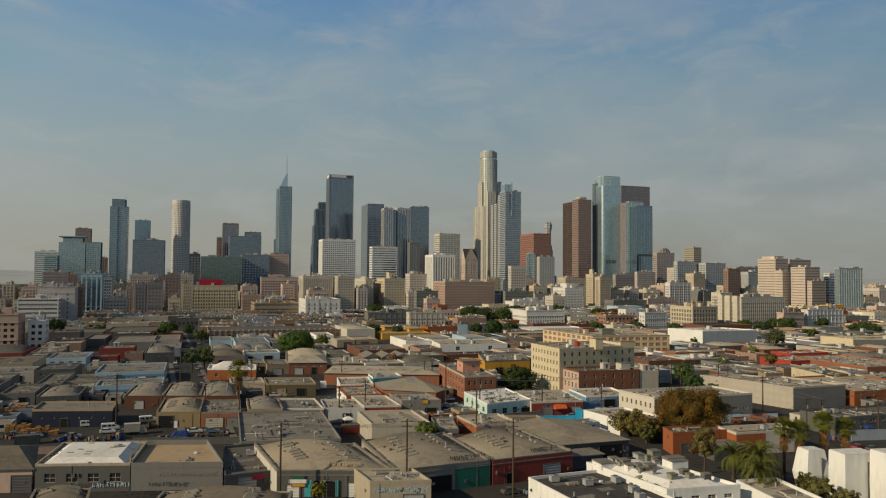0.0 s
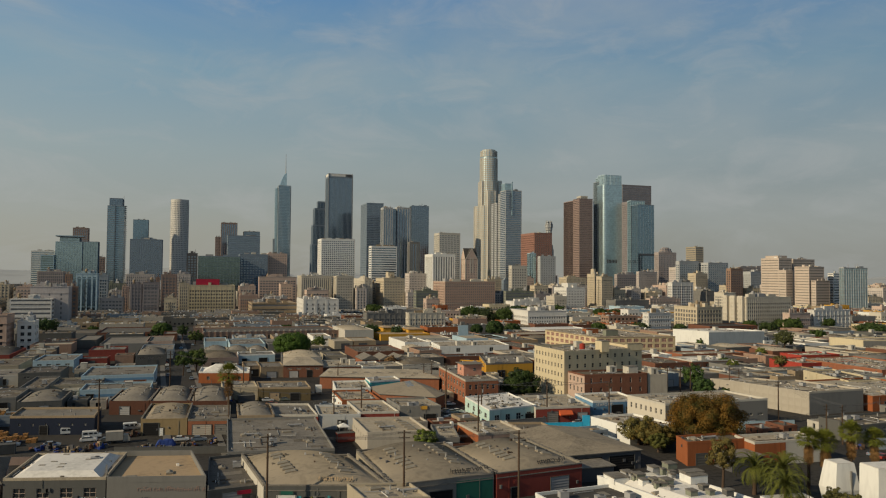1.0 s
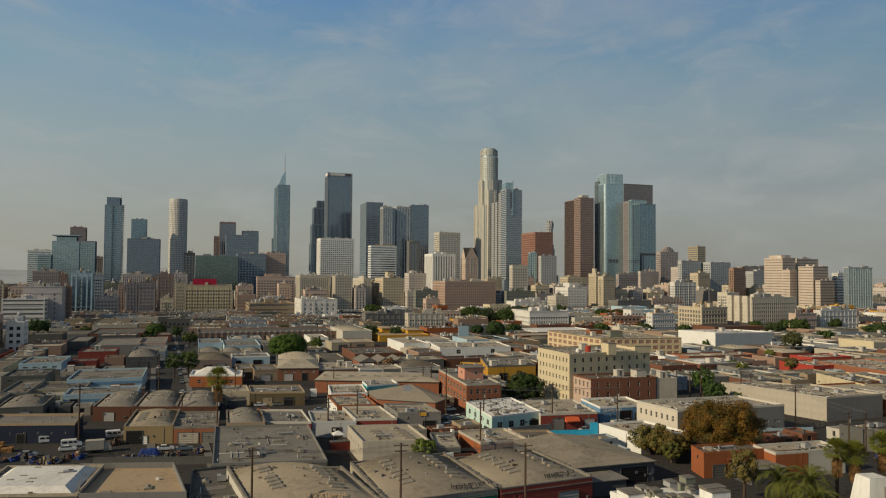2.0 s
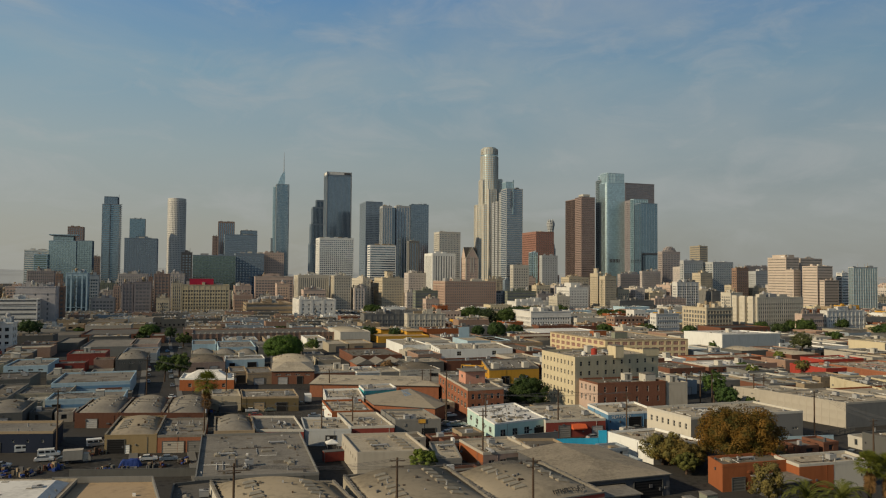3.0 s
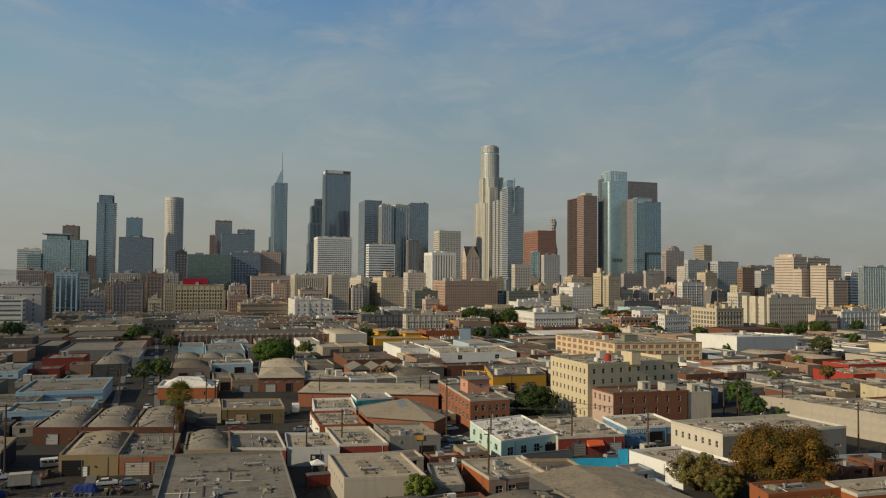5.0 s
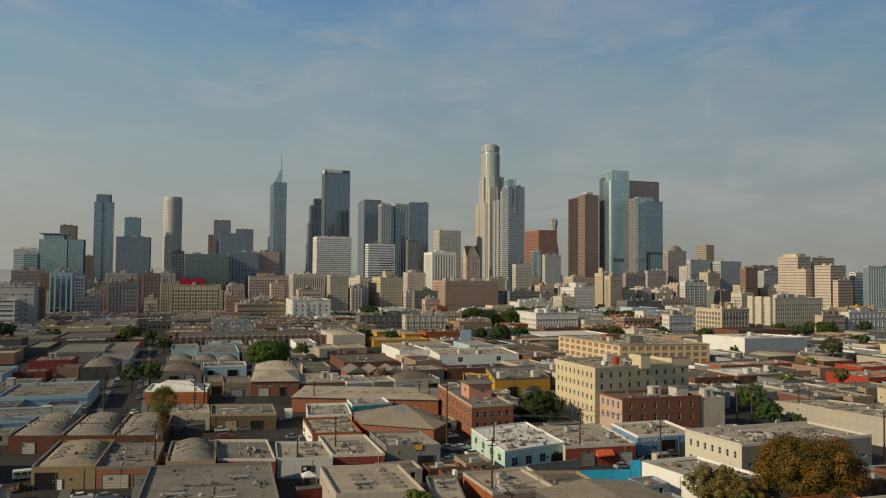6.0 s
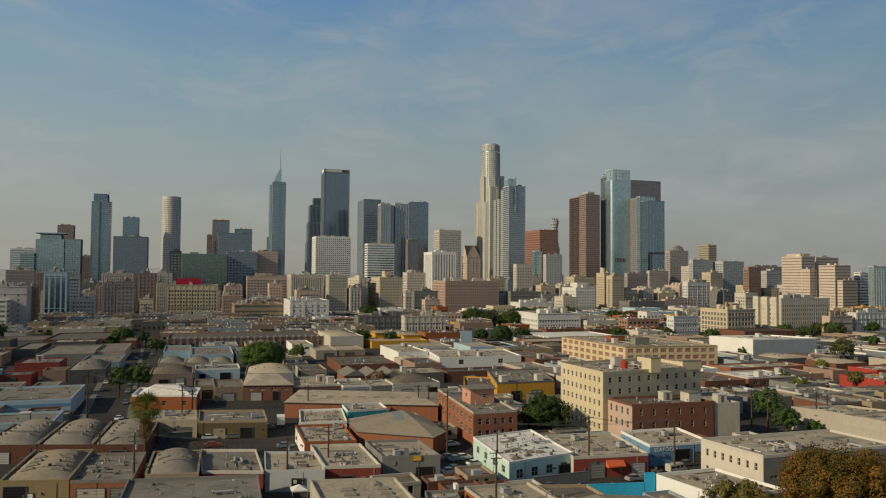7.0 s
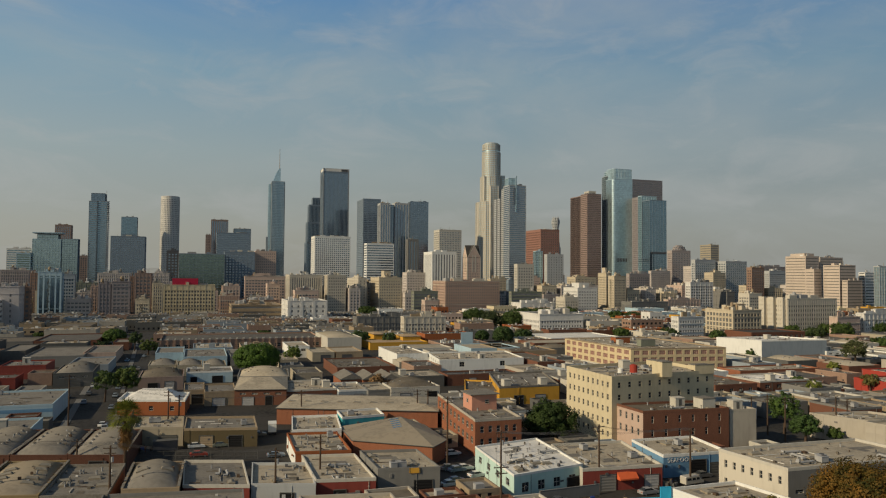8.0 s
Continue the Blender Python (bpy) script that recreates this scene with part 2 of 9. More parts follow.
GLASS = {
    "plain": (0.028, 0.032, 0.036, 0.0), "dark": (0.20, 0.26, 0.32, 0.9), "mid": (0.19, 0.195, 0.20, 0.15), "milky": (0.15, 0.145, 0.135, 0.0), "blue": (0.21, 0.31, 0.38, 0.9),
    "teal": (0.32, 0.42, 0.44, 0.9), "pale": (0.50, 0.62, 0.64, 0.9, 0.3), "brown": (0.23, 0.185, 0.18, 0.85), "green": (0.16, 0.22, 0.205, 0.9),
}


def glazing(key):
    return glass_mat(*GLASS[key])


# ---- mesh tools ----
class Shape:
    """Collects vertices and faces; each face keeps a material slot."""

    def __init__(self):
        self.v, self.f, self.m = [], [], []

    def face(self, pts, slot=0):
        k = len(self.v)
        self.v += [tuple(p) for p in pts]
        self.f.append(tuple(range(k, k + len(pts))))
        self.m.append(slot)

    def box(self, x0, x1, y0, y1, z0, z1, place=None, slot=0):
        place = place or (lambda a, b, z: (a, b, z))
        k = len(self.v)
        self.v += [tuple(place(a, b, z)) for z in (z0, z1) for a, b in ((x0, y0), (x1, y0), (x1, y1), (x0, y1))]
        for q in ((0, 3, 2, 1), (4, 5, 6, 7), (0, 1, 5, 4), (1, 2, 6, 5), (2, 3, 7, 6), (3, 0, 4, 7)):
            self.f.append(tuple(k + i for i in q))
            self.m.append(slot)

    def tube(self, p, q, r0, r1, sides=7, slot=0):
        p, q = Vector(p), Vector(q)
        a = (q - p).normalized()
        s = a.orthogonal().normalized()
        t = a.cross(s)
        k = len(self.v)
        for c, r in ((p, r0), (q, r1)):
            for i in range(sides):
                w = 2 * math.pi * i / sides
                self.v.append(tuple(c + r * (math.cos(w) * s + math.sin(w) * t)))
        for i in range(sides):
            j = (i + 1) % sides
            self.f.append((k + i, k + j, k + sides + j, k + sides + i))
            self.m.append(slot)
        self.f.append(tuple(k + sides + i for i in range(sides)))
        self.m.append(slot)

    def mesh(self, name, mats, weld=False):
        me = bpy.data.meshes.new(name)
        me.from_pydata(self.v, [], self.f)
        if weld:
            bm = bmesh.new()
            bm.from_mesh(me)
            bmesh.ops.remove_doubles(bm, verts=bm.verts, dist=0.002)
            bm.to_mesh(me)
            bm.free()
        for m in mats:
            me.materials.append(m)
        if len(mats) > 1:
            me.polygons.foreach_set("material_index", self.m)
        me.update()
        return me


def part(name, shape, material, parent, label=""):
    """Links a shape, or a ready mesh, as one mesh object under a thing or part."""
    mats = material if isinstance(material, (list, tuple)) else [material]
    me = shape.mesh(name, mats) if isinstance(shape, Shape) else shape
    ob = new(name, me)
    ob.parent = parent
    return tagged(ob, label)


def thing(name, x, y, z=0.0, label="", category="", group="", kind=""):
    ob = new(name)
    ob.location = (x, y, z)
    ob.empty_display_size = 0.5
    return tagged(ob, label, category, group, kind)


def plan(w, d, turn=0.0, lean=0.0):
    """Maps front distance a, depth b and height z to the ground plan of a slightly skewed block."""
    ca, sa, cl, sl = math.cos(radians(turn)), math.sin(radians(turn)), math.cos(radians(lean)), math.sin(radians(lean))
    return lambda a, b, z: (a * ca - b * sl, a * sa + b * cl, z)


def sides(w, d, place):
    """The four walls: length and a map from (along, height, outwards)."""
    return {
        "front": (w, lambda s, z, o: place(s, -o, z)), "left": (d, lambda s, z, o: place(-o, d - s, z)),
        "right": (d, lambda s, z, o: place(w + o, s, z)), "back": (w, lambda s, z, o: place(w - s, d + o, z)),
    }


def wall_face(sh, q, length, z0, z1, spans, levels, deep=0.25):
    """One wall with openings cut through: spans along it and levels up it are the open stretches."""
    ss = sorted({0.0, length, *[e for sp in spans for e in sp]})
    zs = sorted({z0, z1, *[e for lv in levels for e in lv]})
    for s0, s1 in zip(ss, ss[1:]):
        open_s = any(abs(s0 - a) < 1e-6 for a, _ in spans)
        if not open_s:
            sh.face((q(s0, z0, 0), q(s1, z0, 0), q(s1, z1, 0), q(s0, z1, 0)))
            continue
        for h0, h1 in zip(zs, zs[1:]):
            if any(abs(h0 - a) < 1e-6 for a, _ in levels):
                for p in (((s0, h0), (s1, h0)), ((s1, h0), (s1, h1)), ((s1, h1), (s0, h1)), ((s0, h1), (s0, h0))):
                    (a, b), (e, f) = p
                    sh.face((q(a, b, 0), q(e, f, 0), q(e, f, -deep), q(a, b, -deep)))
            else:
                sh.face((q(s0, h0, 0), q(s1, h0, 0), q(s1, h1, 0), q(s0, h1, 0)))


def rhythm(length, count, share, margin=0.8):
    """Evenly set stretches: count of them, each a share of its bay."""
    bay = (length - 2 * margin) / max(1, count)
    return [(margin + bay * (i + 0.5 - share / 2), margin + bay * (i + 0.5 + share / 2)) for i in range(count)]


WINDOW_MESH = {}


def window_mesh(w, h, frame_key, blind=None):
    """Two meshes: the glazed pane and the frame around its two lights."""
    key = (round(w, 2), round(h, 2), frame_key, blind)
    if key not in WINDOW_MESH:
        pane, fr = Shape(), Shape()
        f = 0.07
        pane.box(-w / 2 + 0.02, w / 2 - 0.02, 0.0, 0.03, -h / 2 + 0.02, h / 2 - 0.02)
        lights = [(f, w - f)] if w < 1.5 else [(f, w / 2 - 0.04), (w / 2 + 0.04, w - f)] if w < 2.6 else [(f, w / 3 - 0.04), (w / 3 + 0.04, w * 2 / 3 - 0.04), (w * 2 / 3 + 0.04, w - f)]
        wall_face(fr, lambda s, z, o: (s - w / 2, -0.05 - o, z), w, -h / 2, h / 2, lights, [(-h / 2 + f, -0.04), (0.04, h / 2 - f)], 0.06)
        WINDOW_MESH[key] = pane.mesh("pane", [wall_mat(*C[blind], 0.3, "blind") if blind else glazing("plain")]), fr.mesh("frame", [paint(frame_key)], weld=True)
    return WINDOW_MESH[key]


def set_window(root, q, s, z, w, h, frame_key, blind=None):
    pane, fr = window_mesh(w, h, frame_key, blind)
    ob = hang("window", pane, root, q, s, z, -0.2)
    part("frame", fr, None, ob)


def hang(name, me, root, q, s, z, out, label=""):
    """Sets a wall piece (a mesh facing -y) into a wall at (s, z)."""
    ob = new(name, me)
    p, r = Vector(q(s, z, out)), Vector(q(s + 1, z, out))
    ob.parent = root
    ob.matrix_local = pose(*p, 0, 0, math.degrees(math.atan2(r.y - p.y, r.x - p.x)))
    return tagged(ob, label)


# ---- buildings ----
FOOT = []


def note_foot(kind, x, y, w, d, h, turn, lean, **more):
    pl = plan(w, d, turn, lean)
    q = [pl(a, b, 0) for a, b in ((0, 0), (w, 0), (w, d), (0, d))]
    FOOT.append(dict(kind=kind, x0=x + min(p[0] for p in q), x1=x + max(p[0] for p in q), y0=y + min(p[1] for p in q), y1=y + max(p[1] for p in q),
                     x=x, y=y, w=w, d=d, h=h, pl=pl, **more))


def clutter_on(root, pl, w, d, h, deck, top, rise, roof, wall, rng, share, near):
    """Small fixed things of one building: patches, curbs, boxes and pipes on the roof, conduits and vents on its walls."""
    sh = Shape()
    kinds = [paint(k) for k in ("steel", "dark", "roofwhite", "roofwarm", "roofdark", "wood", "rooflight")]
    if top == "flat" and w > 4 and d > 4:
        for _ in range(int(w * d / 45) if share > 0.3 else 0):
            # patches of newer felt
            a, b, p, q = rng.uniform(0.5, w - 3), rng.uniform(0.5, d - 3), rng.uniform(0.8, 4.5), rng.uniform(0.6, 3.0)
            z = deck + rng.uniform(0.012, 0.04)
            sh.box(a, min(a + p, w - 0.5), b, min(b + q, d - 0.5), deck, z, pl, rng.choice((2, 6) if roof == "roofwhite" else (3, 6, 6)))
        for _ in range(int(w * d / (30 if near else 46) * min(share, 1.6))):
            a, b, u = rng.uniform(0.6, w - 1.6), rng.uniform(0.6, d - 1.6), rng.uniform(0.15, 0.7)
            v, z = u * rng.uniform(0.6, 1.6), rng.uniform(0.12, 0.6)
            sh.box(a, a + u, b, b + v, deck, deck + z, pl, rng.choice((0, 1, 1, 2, 3, 3, 5, 6)))
        for _ in range(2 + int(w * d / 120) if share > 0.3 else 0):
            # pipe runs on sleepers
            a, b, n = rng.uniform(0.6, w * 0.6), rng.uniform(0.6, d - 1), rng.uniform(2, w * 0.35)
            if rng.random() < 0.5:
                sh.box(a, min(a + n, w - 0.5), b, b + 0.12, deck + 0.1, deck + 0.22, pl, rng.choice((0, 2, 5)))
            else:
                sh.box(a, a + 0.12, b * 0.5, min(b * 0.5 + n, d - 0.5), deck + 0.1, deck + 0.22, pl, rng.choice((0, 2, 5)))
    elif top == "bow":
        for _ in range(int(w * d / 40)):
            a, b = rng.uniform(0.1, 0.9) * w, rng.uniform(0.2, 0.8) * d
            k = 2 * a / w - 1
            z = h - 0.15 + rise * (1 - k * k)
            u = rng.uniform(0.2, 0.6)
            sh.box(a, a + u, b, b + u * rng.uniform(0.7, 1.5), z - 0.25, z + rng.uniform(0.1, 0.5), pl, rng.choice((0, 1, 3, 5)))
        if near:
            # uneven coping stones along the side walls
            n = int(d / 0.9)
            for a0, a1 in ((-0.08, 0.42), (w - 0.42, w + 0.08)):
                for i in range(n):
                    b = 0.35 + (d - 0.7) * i / n
                    if rng.random() < 0.9:
                        sh.box(a0, a1, b, b + (d - 0.7) / n * 0.82, h + 0.35, h + rng.uniform(0.40, 0.56), pl, 6)
    if sh.f:
        tagged(part("roof_clutter", sh, kinds, root), kind="stuff")
    wl = Shape()
    for side in ("front", "left") if near and h < 8 and share > 0.3 else ():
        length, q = sides(w, d, pl)[side]
        put = lambda a, b, z, q=q: q(a, z, b)
        for _ in range(int(length / 12)):
            a = rng.uniform(0.4, length - 0.6)
            wl.box(a, a + 0.08, 0.01, 0.10, 0, h - 0.4, put, rng.choice((0, 0, 2)))
        for _ in range(int(length / 6)):
            a, z = rng.uniform(0.4, length - 1.4), rng.uniform(1.2, h - 1.6)
            wl.box(a, a + rng.uniform(0.3, 1.0), 0.01, rng.uniform(0.1, 0.4), z, z + rng.uniform(0.3, 0.8), put, rng.choice((0, 1, 1, 2)))
    if wl.f:
        tagged(part("wall_pipework", wl, [paint(wall), paint("dark"), paint("grey")], root), kind="stuff")


def low_building(name, x, y, w, d, h, turn=0, lean=0, wall="grey", roof="roofgrey", top="flat", rise=1.6, front=None, left=None, right=None,
                 doors=(), trim=None, band=None, label="", category="building", group="", parapet=0.55, frame_key="offwhite", front_wall=None, left_wall=None, raised=None, clutter=1.0, fancy=False, blind=None):
    """One building of the low blocks. front, left, right: (columns, rows, share of bay, window height, sill of the
    lowest, floor height).
    doors: (place along the front as a share, width, height, colour). front_wall: another paint, or painted shade, for
    its street front."""
    root = thing(name, x, y, 0, label, category, group)
    pl = plan(w, d, turn, lean)
    note_foot("low", x, y, w, d, h, turn, lean, top=top, deck=h - parapet, rise=rise, clutter=clutter)
    deck = h - parapet if top == "flat" else h - 0.15
    plain = not (front or left or right or front_wall or left_wall)
    if plain:
        sh = Shape()
        for length, q in sides(w, d, pl).values():
            wall_face(sh, q, length, 0, h, [], [])
        part("wall", sh, paint(wall), root)
    for side, (length, q) in sides(w, d, pl).items():
        spec = {"front": front, "left": left, "right": right}.get(side)
        spans, levels = [], []
        if spec:
            cols, rows, share, wh, sill, storey = spec
            spans = rhythm(length, cols, share)
            levels = [(sill + i * storey, sill + i * storey + wh) for i in range(rows)]
        sh = Shape()
        if not plain:
            wall_face(sh, q, length, 0, h, spans, levels, 0.22)
        colour = (front_wall if side == "front" else left_wall if side == "left" else None) or wall
        if not plain:
            part("wall", sh, paint(colour), root)
        for s0, s1 in spans:
            for z0, z1 in levels:
                set_window(root, q, (s0 + s1) / 2, (z0 + z1) / 2, s1 - s0, z1 - z0, frame_key, blind)
        if side == "front":
            # on open fronts a dark leaf stands in for the shade inside
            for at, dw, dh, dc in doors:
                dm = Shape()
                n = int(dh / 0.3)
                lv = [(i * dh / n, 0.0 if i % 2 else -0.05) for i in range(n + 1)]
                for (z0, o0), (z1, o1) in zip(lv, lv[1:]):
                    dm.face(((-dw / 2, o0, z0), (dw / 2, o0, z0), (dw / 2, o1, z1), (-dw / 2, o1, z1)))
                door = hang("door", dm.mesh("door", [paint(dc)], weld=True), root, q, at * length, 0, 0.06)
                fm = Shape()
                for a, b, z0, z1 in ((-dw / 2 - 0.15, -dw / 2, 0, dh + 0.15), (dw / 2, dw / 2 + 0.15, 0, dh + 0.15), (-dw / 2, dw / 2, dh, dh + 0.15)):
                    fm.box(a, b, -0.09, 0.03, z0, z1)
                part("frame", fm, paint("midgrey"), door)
    sh = Shape()
    if top == "flat":
        sh.face([pl(a, b, deck) for a, b in ((0.25, 0.25), (w - 0.25, 0.25), (w - 0.25, d - 0.25), (0.25, d - 0.25))])
        part("roof", sh, paint(roof), root)
        cp = Shape()
        t = 0.24
        for a0, a1, b0, b1 in ((-0.04, w + 0.04, -0.04, t), (-0.04, w + 0.04, d - t, d + 0.04), (-0.04, t, t, d - t), (w - t, w + 0.04, t, d - t)):
            cp.box(a0, a1, b0, b1, deck - 0.05, h + 0.06, pl)
        part("parapet", cp, paint(trim or wall), root)
        if raised:
            key, up, gap = raised
            hp = Shape()
            b0, b1, t0, t1 = deck + 0.02, deck + up, gap, min(gap + up * 1.8, d * 0.42, w * 0.42)
            lo = [pl(a, b, b0) for a, b in ((t0, t0), (w - t0, t0), (w - t0, d - t0), (t0, d - t0))]
            hi = [pl(a, b, b1) for a, b in ((t1, t1), (w - t1, t1), (w - t1, d - t1), (t1, d - t1))]
            hp.face(hi)
            for i in range(4):
                hp.face((lo[i], lo[(i + 1) % 4], hi[(i + 1) % 4], hi[i]))
            part("raised_roof", hp, paint(key), root)
    elif top in ("barrel", "bow"):
        n = 26
        arc = [(i / n, 1 - (2 * i / n - 1) ** 2) for i in range(n + 1)]
        inset = min(2.2, d * 0.12) if top == "bow" else 0
        e0, e1 = 0.35 + inset, d - 0.35 - inset
        for (s0, k0), (s1, k1) in zip(arc, arc[1:]):
            a0, a1 = 0.35 + s0 * (w - 0.7), 0.35 + s1 * (w - 0.7)
            sh.face((pl(a0, e0, deck + rise * k0), pl(a1, e0, deck + rise * k1), pl(a1, e1, deck + rise * k1), pl(a0, e1, deck + rise * k0)))
        if top == "bow":
            slope = min(2.2, d * 0.12)
            for e, k in ((0.35, -1), (d - 0.35, 1)):
                for (s0, k0), (s1, k1) in zip(arc, arc[1:]):
                    a0, a1 = 0.35 + s0 * (w - 0.7), 0.35 + s1 * (w - 0.7)
                    sh.face((pl(a0, e, deck), pl(a1, e, deck), pl(a1, e - k * slope, deck + rise * k1), pl(a0, e - k * slope, deck + rise * k0)))
        shell = sh.mesh("roof", [paint(roof, "sheet")], weld=True)
        shell.polygons.foreach_set("use_smooth", [p.normal.z > 0.75 for p in shell.polygons])
        part("roof", shell, None, root)
        cp = Shape()
        for b0, b1 in ((-0.03, 0.35), (d - 0.35, d + 0.03)):
            for (s0, k0), (s1, k1) in zip(arc, arc[1:]):
                a0, a1 = s0 * w, s1 * w
                for z, c in ((h - 0.02, 1), ):
                    f0, f1 = (rise * k0 + 0.2, rise * k1 + 0.2) if top == "barrel" else (0.25, 0.25)
                    cp.face((pl(a0, b0, h), pl(a1, b0, h), pl(a1, b0, h + f1), pl(a0, b0, h + f0)))
                    cp.face((pl(a1, b1, h), pl(a0, b1, h), pl(a0, b1, h + f0), pl(a1, b1, h + f1)))
                    cp.face((pl(a0, b0, h + f0), pl(a1, b0, h + f1), pl(a1, b1, h + f1), pl(a0, b1, h + f0)))
        for a0, a1 in ((-0.03, 0.35), (w - 0.35, w + 0.03)):
            cp.box(a0, a1, 0.35, d - 0.35, h - 0.3, h + 0.35, pl)
        part("parapet", cp, paint(trim or wall), root)
    elif top in ("gable", "gable_side", "hip", "hip_front"):
        o = 0.35
        if top == "gable":
            r0, r1, ends = (w / 2, -o), (w / 2, d + o), 1
        elif top == "hip_front":
            r0, r1, ends = (w / 2, d * 0.42), (w / 2, d + o), 1
        elif top == "gable_side":
            r0, r1, ends = (-o, d / 2), (w + o, d / 2), 0
        else:
            k = min(w, d) * 0.32
            r0, r1, ends = (k, d / 2), (w - k, d / 2), 0
        c0, c1, c2, c3 = pl(-o, -o, h), pl(w + o, -o, h), pl(w + o, d + o, h), pl(-o, d + o, h)
        p0, p1 = pl(*r0, h + rise), pl(*r1, h + rise)
        if ends:
            for f in ((c0, p0, p1, c3), (c1, c2, p1, p0), (c0, c1, p0), (c2, c3, p1)):
                sh.face(f)
        else:
            for f in ((c0, c1, p1, p0), (c2, c3, p0, p1), (c3, c0, p0), (c1, c2, p1)):
                sh.face(f)
        part("roof", sh, paint(roof), root)
        cp = Shape()
        for a0, a1, b0, b1 in ((-o, w + o, -o - 0.1, -o), (-o, w + o, d + o, d + o + 0.1), (-o - 0.1, -o, -o, d + o), (w + o, w + o + 0.1, -o, d + o)):
            cp.box(a0, a1, b0, b1, h - 0.16, h + 0.05, pl)
        part("gutter", cp, paint(trim or "midgrey"), root)
    if fancy and y < 330 and h < 8 and w > 7:
        mode = int(x * 3 + y) % 3
        if mode != 1:
            cn = Shape()
            cn.box(-0.05, w + 0.05, -0.10, -0.012, h - 0.95, h - 0.75, pl)
            part("cornice", cn, paint(trim or "grey"), root)
        if mode == 0:
            n = max(2, round(w / 5))
            for i in range(n + 1):
                ps = Shape()
                a = min(max(i * w / n - 0.2, 0.0), w - 0.4)
                ps.box(a, a + 0.4, -0.14, -0.012, 0, h - 0.95, pl)
                part("pilaster", ps, paint(front_wall or wall), root)
    if y < 470:
        clutter_on(root, pl, w, d, h, deck, top, rise, roof, wall, random.Random(int(abs(x) * 5 + y * 3)), clutter, y < 330)
    if band:
        key, z0, z1, s0, s1 = band
        bs = Shape()
        bs.box(w * s0, w * s1, -0.05, -0.012, z0, z1, pl)
        part("painted_band", bs, paint(key), root)
    return root


